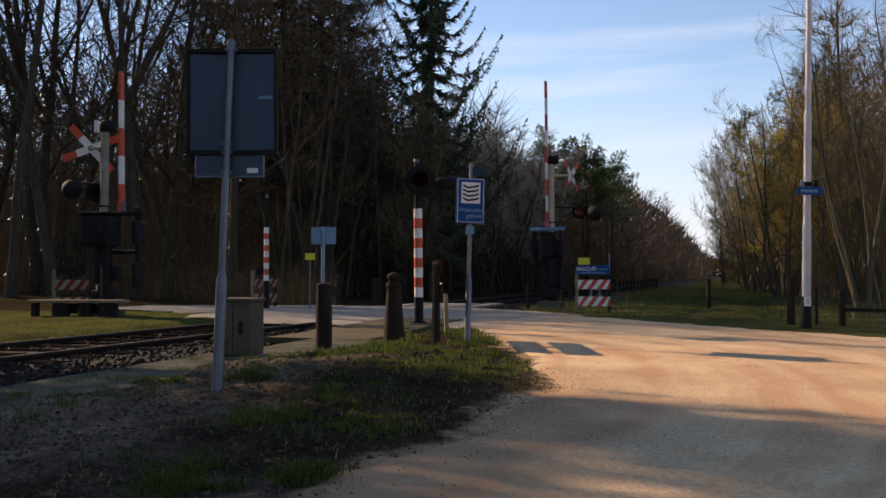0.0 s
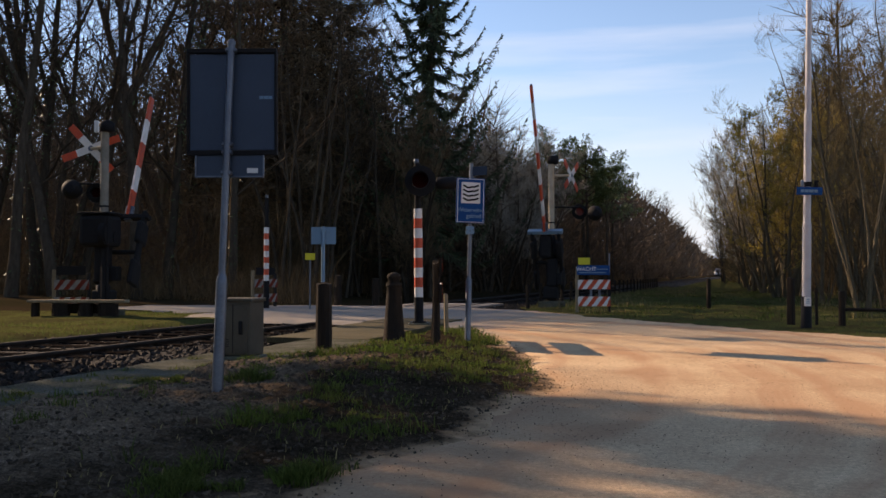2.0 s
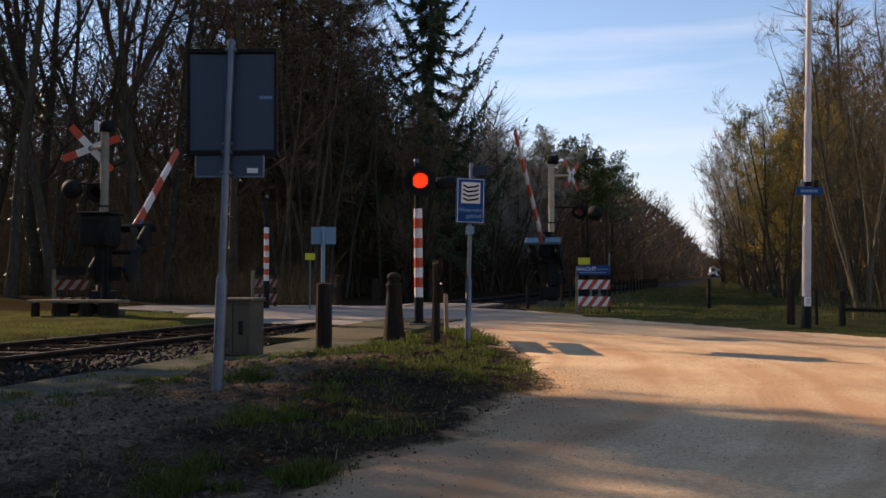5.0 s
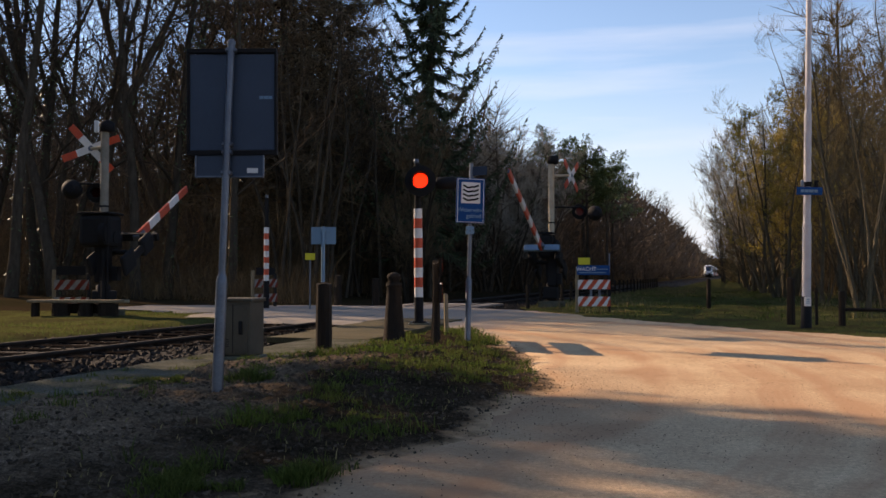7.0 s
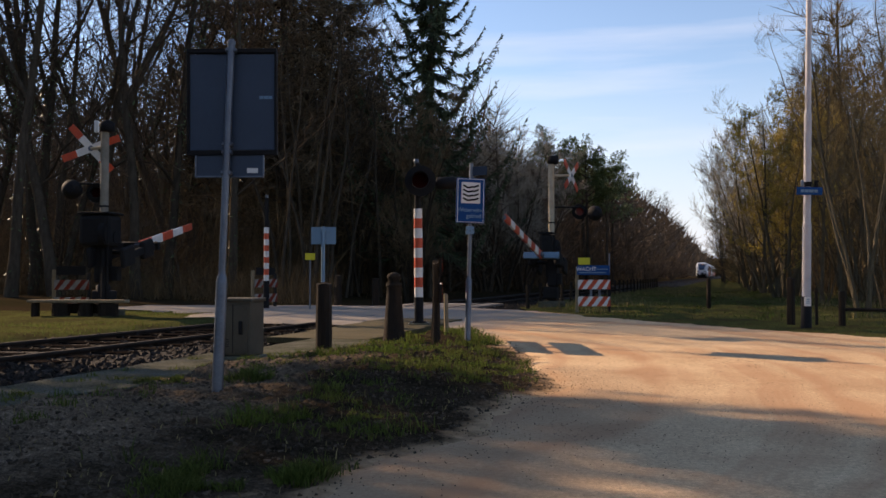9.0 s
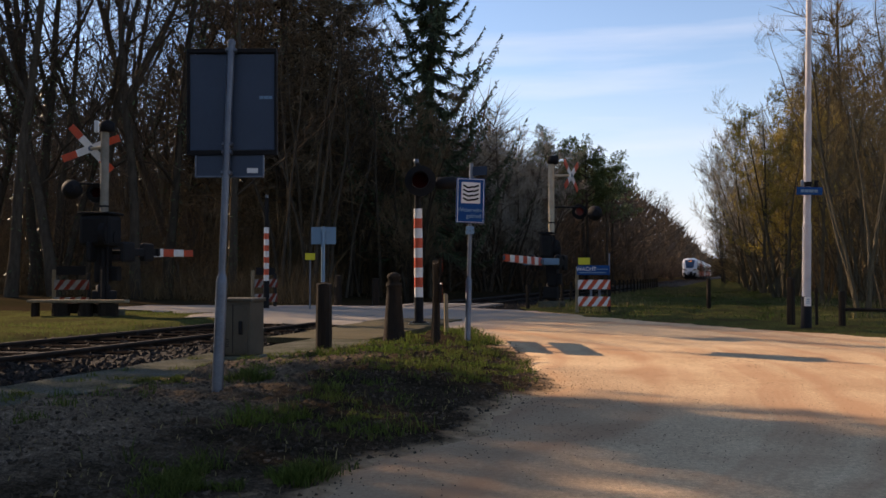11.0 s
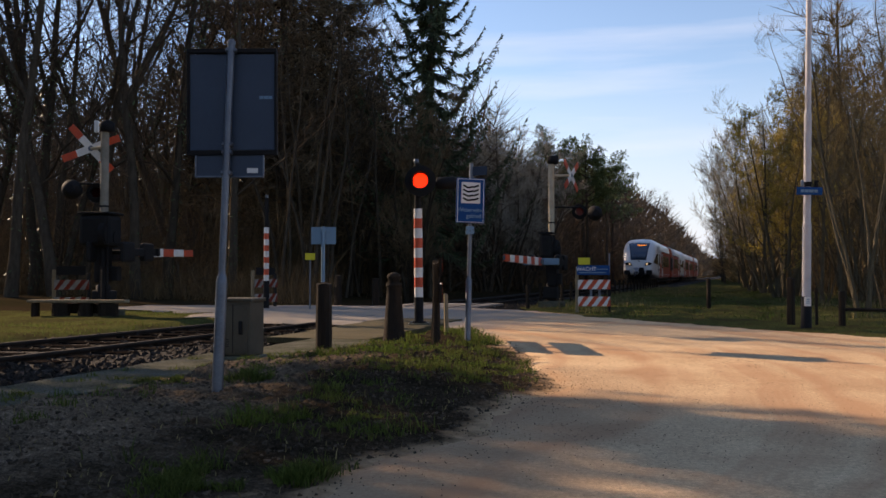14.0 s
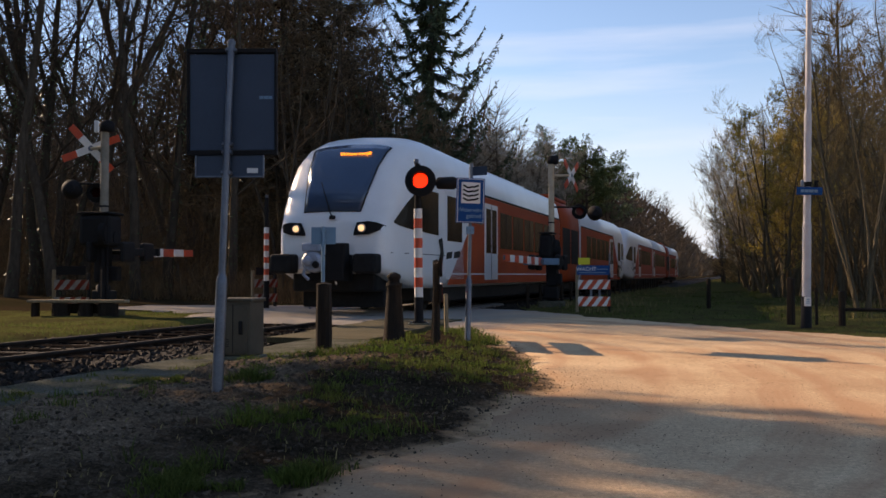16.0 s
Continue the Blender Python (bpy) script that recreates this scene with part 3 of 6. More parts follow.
def tuft_place(box_, tufts, spread, seed, test, zf):
    r0 = random.Random(seed)
    spots = []
    while len(spots) < tufts:
        x, y = r0.uniform(box_[0], box_[1]), r0.uniform(box_[2], box_[3])
        if test(x, y):
            spots.append((x, y, r0.uniform(0.5, 1.3)))

    def place(rnd):
        x, y, k = rnd.choice(spots)
        x, y = x + rnd.gauss(0, spread), y + rnd.gauss(0, spread)
        if inside(x, y, ROAD) > 0.12:
            return None
        return x, y, zf(x, y), k
    return place


# ---- trees ----
def fill_wood(name, count, place, label, material, seed):
    """Crossing stems and twigs through the whole depth and height of a far wood."""
    rnd = random.Random(seed)
    st = Sticks()
    for _ in range(count):
        x, y, top = place(rnd)
        far = math.hypot(x, y)
        z = ground_z(x, y) + top * rnd.random() ** 1.15
        n = rnd.uniform(1.2, 3.0) * (1 + far / 300)
        up = Vector((rnd.gauss(0, 0.55), rnd.gauss(0, 0.55), rnd.uniform(0.3, 1.0)))
        a = Vector((x, y, z))
        st.spike(a, a + up.normalized() * n, 0.00052 * far * rnd.uniform(0.6, 1.7))
    tagged(new(name, st.mesh(name, material)), label, "woodland", kind="stuff")


class Sticks:
    """Tapered sticks gathered into one mesh."""

    def __init__(self):
        self.v, self.f = [], []

    def tube(self, pts, radii, sides):
        n0 = len(self.v)
        for i, p in enumerate(pts):
            way = (pts[min(i + 1, len(pts) - 1)] - pts[max(i - 1, 0)]).normalized()
            u = way.cross(Vector((0.3, 0.9, 0.1))).normalized()
            w = way.cross(u)
            for k in range(sides):
                a = 6.2832 * k / sides
                q = p + radii[i] * (math.cos(a) * u + math.sin(a) * w)
                self.v.append((q.x, q.y, q.z))
        for i in range(len(pts) - 1):
            a, b = n0 + i * sides, n0 + (i + 1) * sides
            self.f += [(a + k, a + (k + 1) % sides, b + (k + 1) % sides, b + k) for k in range(sides)]

    def spike(self, p, q, r):
        way = q - p
        u = way.cross(Vector((0.37, 0.81, 0.45)))
        if u.length < 1e-6:
            return
        u = u.normalized() * r
        w = way.normalized().cross(u)
        n = len(self.v)
        for c in (p + u, p - 0.5 * u + 0.87 * w, p - 0.5 * u - 0.87 * w, q):
            self.v.append((c.x, c.y, c.z))
        self.f += [(n, n + 1, n + 3), (n + 1, n + 2, n + 3), (n + 2, n, n + 3)]

    def whip(self, p, way, turn, length, r):
        """A thin twig that bends from way towards turn."""
        m = p + way * (length * 0.5)
        e = m + turn * (length * 0.5)
        u = way.cross(Vector((0.37, 0.81, 0.45)))
        if u.length < 1e-6:
            return
        u = u.normalized() * r
        w = way.cross(u)
        n = len(self.v)
        for c, k in ((p, 1.0), (m, 0.65)):
            for q in (u, -0.5 * u + 0.87 * w, -0.5 * u - 0.87 * w):
                g = c + k * q
                self.v.append((g.x, g.y, g.z))
        self.v.append((e.x, e.y, e.z))
        for k in range(3):
            j = (k + 1) % 3
            self.f += [(n + k, n + j, n + 3 + j, n + 3 + k), (n + 3 + k, n + 3 + j, n + 6)]

    def leaf(self, p, way, side, length, width):
        n = len(self.v)
        m = p + way * (0.5 * length)
        e = p + way * length
        for c in (p, m + side * width, e, m - side * width):
            self.v.append((c.x, c.y, c.z))
        self.f += [(n, n + 1, n + 2), (n, n + 2, n + 3)]

    def mesh(self, name, material, smooth=False):
        me = bpy.data.meshes.new(name)
        me.from_pydata(self.v, [], self.f)
        me.materials.append(material)
        if smooth:
            for p in me.polygons:
                p.use_smooth = True
        return me


def bend(rnd, p, way, length, steps, wander, lift):
    pts = [p.copy()]
    w = way.normalized()
    for _ in range(steps):
        w = (w + Vector((rnd.gauss(0, wander), rnd.gauss(0, wander), rnd.gauss(0, wander) + lift))).normalized()
        pts.append(pts[-1] + w * (length / steps))
    return pts


def wood_tree(name, seed, height, r, bare, limbs, reach, label, twig_mat, stems=1, splay=0.2, fork=0, subs=4, whips=6, whip_len=0.6, whip_r=0.007, lift=0.10, droop=0.0, rise=0.8, ivy=0, buds=0, bark=None, group="bare woodland trees"):
    """A bare tree: bent stems that may fork, limbs that curve upwards, side branches and bent twigs."""
    rnd = random.Random(seed)
    wood, twig, leaves = Sticks(), Sticks(), Sticks()
    leaders = []
    for k in range(stems):
        a = 6.283 * k / stems + rnd.uniform(-0.5, 0.5)
        out = Vector((math.cos(a), math.sin(a), 0))
        tilt = splay * rnd.uniform(0.4, 1.1) if stems > 1 else rnd.uniform(0, 0.06)
        h = height * (rnd.uniform(0.78, 1.0) if k else 1.0)
        stem = bend(rnd, out * (0.22 * (stems > 1)) + Vector((0, 0, -0.25)), out * tilt + Vector((0, 0, 1)), h * 0.95, 12, 0.055, 0.02 + 0.06 * tilt)
        rad = [r * (1.3 if i == 0 else 1.0) * (1 - 0.078 * i) for i in range(13)]
        wood.tube(stem, rad, 8 if stems == 1 else 6)
        leaders.append((stem, rad, h, bare))
        for _ in range(fork):
            i = rnd.randint(3, 6)
            b = rnd.uniform(0, 6.283)
            n = 12 - i
            side = bend(rnd, stem[i], Vector((math.cos(b) * 0.5, math.sin(b) * 0.5, 1)), h * 0.95 * n / 12 * rnd.uniform(0.8, 1.0), n, 0.06, 0.06)
            sr = [rad[i] * 0.72 * (1 - 0.9 * j / n) for j in range(n + 1)]
            wood.tube(side, sr, 6)
            leaders.append((side, sr, h * n / 12, 0.12))
    for stem, rad, h, low in leaders:
        n = len(stem) - 1
        for j in range(limbs):
            u = low + (0.99 - low) * (j + rnd.random()) / limbs
            i = min(n - 1, int(u * n))
            p = stem[i].lerp(stem[i + 1], u * n - i)
            b = rnd.uniform(0, 6.283)
            w = Vector((math.cos(b), math.sin(b), rnd.uniform(0.4, 1.2) * rise))
            length = height * reach * (1.15 - 0.75 * u) * rnd.uniform(0.6, 1.25)
            rl = max(0.008, rad[i] * rnd.uniform(0.3, 0.5))
            limb = bend(rnd, p, w, length, 5, 0.16, lift)
            wood.tube(limb, [rl, rl * 0.8, rl * 0.62, rl * 0.46, rl * 0.32, rl * 0.14], 4)
            for q in range(subs):
                at = 0.7 + 4.3 * (q + rnd.random()) / subs
                k = min(4, int(at))
                c = limb[k].lerp(limb[k + 1], at - k)
                way = (limb[k + 1] - limb[k]).normalized()
                side = Vector((rnd.gauss(0, 1), rnd.gauss(0, 1), rnd.gauss(0.2, 0.6))).normalized()
                sub = bend(rnd, c, way * 0.9 + side * 0.8, length * rnd.uniform(0.35, 0.65), 3, 0.16, lift)
                rs = rl * 0.42
                wood.tube(sub, [rs, rs * 0.7, rs * 0.45, rs * 0.2], 3)
                for _ in range(whips):
                    f = 3.0 * rnd.random() ** 0.8
                    g = min(2, int(f))
                    d = sub[g].lerp(sub[g + 1], f - g)
                    way2 = (sub[g + 1] - sub[g]).normalized()
                    side = Vector((rnd.gauss(0, 1), rnd.gauss(0, 1), rnd.gauss(0.1, 0.7))).normalized()
                    v1 = (way2 + side * 0.75).normalized()
                    v2 = (v1 + Vector((rnd.gauss(0, 0.25), rnd.gauss(0, 0.25), lift * 3 - droop))).normalized()
                    wl = whip_len * rnd.uniform(0.5, 1.4)
                    twig.whip(d, v1, v2, wl, whip_r * rnd.uniform(0.7, 1.3))
                    d2 = d + v1 * (wl * rnd.uniform(0.15, 0.45))
                    twig.spike(d2, d2 + (v2 + Vector((rnd.gauss(0, 0.7), rnd.gauss(0, 0.7), rnd.gauss(lift, 0.5)))).normalized() * (wl * rnd.uniform(0.4, 0.8)), whip_r * 0.8)
                    for _b in range(buds):
                        t = d + v1 * (wl * rnd.uniform(0.1, 0.5)) + v2 * (wl * 0.5 * rnd.random())
                        way3 = Vector((rnd.gauss(0, 1), rnd.gauss(0, 1), rnd.gauss(0.4, 0.8))).normalized()
                        leaves.leaf(t, way3, way3.cross(Vector((0.3, 0.2, 0.9))).normalized(), rnd.uniform(0.05, 0.10), 0.017)
        for _ in range(ivy):
            u = rnd.random() ** 1.3 * 0.75
            i = min(n - 1, int(u * n))
            p = stem[i].lerp(stem[i + 1], u * n - i)
            b = rnd.uniform(0, 6.283)
            out = Vector((math.cos(b), math.sin(b), 0))
            leaves.leaf(p + out * (r * rnd.uniform(0.8, 1.5)), (Vector((rnd.gauss(0, 0.6), rnd.gauss(0, 0.6), -1)) + out * 0.5).normalized(), out.cross(Vector((0, 0, 1))), rnd.uniform(0.07, 0.13), 0.04)
    tree = thing(name, Matrix(), label, "tree", group)
    new("trunk", wood.mesh("trunk", bark or M_BARK, True)).parent = tree
    new("crown", twig.mesh("crown", twig_mat)).parent = tree
    if ivy:
        tagged(new("ivy", leaves.mesh("ivy", M_IVY)), "glossy ivy leaves").parent = tree
    elif buds:
        tagged(new("bud_haze", leaves.mesh("bud_haze", M_BUD)), "fresh yellow buds on the twigs").parent = tree
    return tree


def spruce(seed, height, label):
    """Long boughs that sag and sweep up at the tips, hung with short needle sprays."""
    rnd = random.Random(seed)
    wood, leaf = Sticks(), Sticks()
    wood.tube([Vector((0, 0, -0.2 + height * i / 10)) for i in range(11)], [0.22 * (1 - 0.09 * i) for i in range(11)], 8)
    rows = 24
    for j in range(rows):
        u = 0.14 + 0.85 * j / rows
        for k in range(5):
            b = 2.4 * j + 6.283 * k / 5 + rnd.uniform(-0.35, 0.35)
            full = 5.7 * (1.0 - u) ** 0.72
            length = full * (rnd.uniform(0.45, 0.75) if k % 2 else rnd.uniform(0.8, 1.12)) + 0.2
            out = Vector((math.cos(b), math.sin(b), 0))
            side = out.cross(Vector((0, 0, 1)))
            p0 = Vector((0, 0, u * height))
            sway = rnd.gauss(0, 0.12)
            pts = [p0 + out * (length * (q - 0.10 * q ** 3)) + side * (sway * length * q * q) + Vector((0, 0, length * (-0.24 * math.sin(2.6 * q) + 0.95 * max(0.0, q - 0.42) ** 1.35))) for q in [i / 10 for i in range(11)]]
            wood.tube(pts, [0.04 * (1.05 - i / 10) for i in range(11)], 3)
            for i in range(10):
                thick = (1.15 - 0.85 * i / 10) * min(1.0, 0.35 + length / 3)
                way0 = (pts[i + 1] - pts[i]).normalized()
                for _k in range(24):
                    p = pts[i].lerp(pts[i + 1], rnd.random())
                    s = rnd.choice((-1, 1))
                    way = (way0 * rnd.uniform(0.3, 1.0) + side * s * rnd.uniform(0.0, 0.8) + Vector((0, 0, rnd.uniform(-1.2, 0.35)))).normalized()
                    leaf.leaf(p, way, way.cross(out + Vector((0, 0, rnd.uniform(-1, 1)))).normalized(), rnd.uniform(0.20, 0.62) * thick, 0.036)
    tree = thing("spruce_tree", Matrix(), label, "tree", "conifers by the crossing")
    new("trunk", wood.mesh("trunk", M_BARK, True)).parent = tree
    new("crown", leaf.mesh("crown", M_NEEDLE)).parent = tree
    return tree


def larch(seed, height, reach, label):
    """A bare larch: level whorled branches hung with a close mass of fine brown twigs."""
    rnd = random.Random(seed)
    wood, twig = Sticks(), Sticks()
    wood.tube([Vector((0, 0, -0.2 + height * i / 10)) for i in range(11)], [0.20 * (1 - 0.09 * i) for i in range(11)], 8)
    rows = 34
    for j in range(rows):
        u = 0.08 + 0.91 * j / rows
        for k in range(5):
            b = 2.1 * j + 6.283 * k / 5 + rnd.uniform(-0.5, 0.5)
            length = reach * (1.0 - u) ** 0.6 * rnd.uniform(0.55, 1.1) + 0.25
            limb = bend(rnd, Vector((0, 0, u * height)), Vector((math.cos(b), math.sin(b), rnd.uniform(-0.1, 0.35))), length, 5, 0.10, 0.03)
            wood.tube(limb, [0.032, 0.026, 0.02, 0.014, 0.009, 0.003], 3)
            for _k in range(46):
                f = rnd.uniform(0.6, 5.0)
                g = min(4, int(f))
                c = limb[g].lerp(limb[g + 1], f - g)
                way = Vector((rnd.gauss(0, 0.7), rnd.gauss(0, 0.7), rnd.gauss(-0.15, 0.7))) + (limb[g + 1] - limb[g]).normalized() * 0.7
                twig.spike(c, c + way.normalized() * rnd.uniform(0.25, 0.85), 0.020 * rnd.uniform(0.7, 1.4))
    tree = thing("larch_tree", Matrix(), label, "tree", "conifers by the crossing")
    new("trunk", wood.mesh("trunk", M_BARK, True)).parent = tree
    new("crown", twig.mesh("crown", M_LARCH)).parent = tree
    return tree


def pine(seed, height, label):
    rnd = random.Random(seed)
    wood, leaf = Sticks(), Sticks()
    trunk = bend(rnd, Vector((0, 0, -0.2)), Vector((0, 0, 1)), height * 0.95, 10, 0.04, 0.03)
    wood.tube(trunk, [0.24 * (1 - 0.085 * i) for i in range(11)], 8)
    for j in range(22):
        u = 0.52 + 0.47 * (j + rnd.random()) / 22
        i = min(9, int(u * 10))
        p = trunk[i].lerp(trunk[i + 1], u * 10 - i)
        b = rnd.uniform(0, 6.283)
        length = height * 0.24 * (1.3 - 0.85 * u) * rnd.uniform(0.7, 1.5)
        sub = bend(rnd, p, Vector((math.cos(b), math.sin(b), rnd.uniform(0.1, 0.7))), length, 5, 0.15, 0.07)
        wood.tube(sub, [0.07, 0.055, 0.04, 0.03, 0.02, 0.01], 4)
        for q in range(2, 6):
            for _ in range(14):
                c = sub[q] + Vector((rnd.gauss(0, 0.3), rnd.gauss(0, 0.3), rnd.gauss(0.08, 0.16)))
                for _k in range(9):
                    way = Vector((rnd.gauss(0, 1), rnd.gauss(0, 1), rnd.gauss(0.55, 0.8))).normalized()
                    leaf.leaf(c, way, way.cross(Vector((0.2, 0.3, 1))).normalized(), rnd.uniform(0.18, 0.34), 0.032)
    tree = thing("pine_tree", Matrix(), label, "tree", "conifers by the crossing")
    new("trunk", wood.mesh("trunk", M_BARK, True)).parent = tree
    new("crown", leaf.mesh("crown", M_PINE)).parent = tree
    return tree


PLACED = []


def put(tree, l, s, turn, size=1.0):
    """A copy of a tree on the ground; the original takes the first place."""
    p = along(l, s)
    m = Matrix.Translation((p.x, p.y, ground_z(p.x, p.y))) @ pose(0, 0, 0, 0, 0, turn) @ Matrix.Scale(size, 4)
    if tree.name in PLACED:
        return copy_thing(tree, m)
    PLACED.append(tree.name)
    tree.matrix_basis = m
    return tree


def brush(name, count, place, h, material, label, seed, r=0.012):
    rnd = random.Random(seed)
    st = Sticks()
    for _ in range(count):
        x, y, k = place(rnd)
        z = ground_z(x, y)
        hh = h * k * rnd.uniform(0.3, 1.2)
        a = Vector((x, y, z - 0.1))
        b = a + Vector((rnd.gauss(0, 0.35) * hh, rnd.gauss(0, 0.35) * hh, hh))
        st.spike(a, b, r * rnd.uniform(0.6, 1.6))
        for _k in range(3):
            c = a.lerp(b, rnd.uniform(0.2, 0.8))
            st.spike(c, c + Vector((rnd.gauss(0, 0.3), rnd.gauss(0, 0.3), rnd.gauss(0.25, 0.3))) * hh * 0.7, r * 0.6)
    tagged(new(name, st.mesh(name, material)), label, "undergrowth", kind="stuff")


def dense_tree(seed, height, reach, material, label, twigs=850, low=0.06, r=0.014, group="woodland thicket trees"):
    """A bare tree with a close mass of twigs, for the depth of the wood."""
    rnd = random.Random(seed)
    wood, twig = Sticks(), Sticks()
    trunk = bend(rnd, Vector((0, 0, -0.25)), Vector((rnd.gauss(0, 0.05), rnd.gauss(0, 0.05), 1)), height * 0.95, 8, 0.05, 0.03)
    wood.tube(trunk, [0.15 * (1 - 0.11 * i) for i in range(9)], 6)
    limbs = []
    for j in range(34):
        u = low + (1 - low) * (j + rnd.random()) / 34
        i = min(7, int(u * 8))
        p = trunk[i].lerp(trunk[i + 1], u * 8 - i)
        b = rnd.uniform(0, 6.283)
        e = p + Vector((math.cos(b), math.sin(b), rnd.uniform(0.2, 1.0))) * reach * (1.15 - 0.8 * u) * rnd.uniform(0.6, 1.2)
        limbs.append((p, e))
        wood.spike(p, e, 0.045 * (1.2 - u))
    for _ in range(twigs):
        p, e = rnd.choice(limbs)
        c = p.lerp(e, rnd.uniform(0.15, 1.0))
        way = ((e - p).normalized() + Vector((rnd.gauss(0, 0.8), rnd.gauss(0, 0.8), rnd.gauss(0.25, 0.6)))).normalized()
        twig.spike(c, c + way * rnd.uniform(0.5, 1.6), r * rnd.uniform(0.6, 1.3))
    tree = thing("thicket_tree", Matrix(), label, "tree", group)
    new("trunk", wood.mesh("trunk", M_BARK)).parent = tree
    new("crown", twig.mesh("crown", material)).parent = tree
    return tree


LEFT_LINE = [(690, -200), (760, 120), (830, 240), (868, 225), (930, 205), (960, 268), (1070, 275), (1130, 315), (1180, 352), (1215, 400), (1250, 452), (1300, 480)]
RIGHT_LINE = [(1180, 430), (1232, 300), (1262, 245), (1310, 195), (1390, 150), (1450, 85), (1500, 20), (1568, -80), (1800, -300)]


def skyline(x, y, radius, line):
    """The greatest height of a tree at (x, y) that stays under a line of roofs of leaves seen from the road."""
    u = 784 + 1600 * (x + (radius if line is LEFT_LINE else -radius)) / y
    a, b = line[0], line[1]
    for a, b in zip(line, line[1:]):
        if u <= b[0]:
            break
    v = a[1] + (b[1] - a[1]) * (min(max(u, a[0]), b[0]) - a[0]) / (b[0] - a[0])
    return 0.85 + (487 - v) * y / 1600


def under(tree, tall_, l, s, turn, size, radius, line):
    p = along(l, s)
    return put(tree, l, s, turn, min(size, max(0.3, skyline(p.x, p.y, radius, line) / tall_)))


def xy_put(tree, x, y, turn, size=1.0):
    l, s = ls(x, y)
    return put(tree, l, s, turn, size)


def joined(name, places, label):
    """Many trees of the depth of the wood as one object; places: tree, x, y, turn, size."""
    for k, part_name in enumerate(("trunk", "crown")):
        by_mat = {}
        for tree, x, y, turn, size in places:
            ob = [c for c in tree.children if c.data.name.startswith(part_name)][0]
            by_mat.setdefault(ob.data.materials[0], []).append((ob.data, x, y, turn, size))
        for m, rows in by_mat.items():
            vs, loops, count = [], [], 0
            for me, x, y, turn, size in rows:
                co = np.empty(len(me.vertices) * 3, np.float32)
                me.vertices.foreach_get("co", co)
                co = co.reshape(-1, 3) * size
                a = radians(turn)
                vs.append(np.stack((co[:, 0] * math.cos(a) - co[:, 1] * math.sin(a) + x, co[:, 0] * math.sin(a) + co[:, 1] * math.cos(a) + y, co[:, 2] + ground_z(x, y)), 1))
                loops += [tuple(v + count for v in p.vertices) for p in me.polygons]
                count += len(me.vertices)
            out = bpy.data.meshes.new(name)
            out.from_pydata(np.concatenate(vs).tolist(), [], loops)
            out.materials.append(m)
            tagged(new(name, out), label if part_name == "crown" else "trunks of " + label, "woodland", kind="stuff")


def fitted(tree, tall_, l, s, turn, size, radius, line):
    p = along(l, s)
    return tree, p.x, p.y, turn, min(size, max(0.3, skyline(p.x, p.y, radius, line) / tall_))


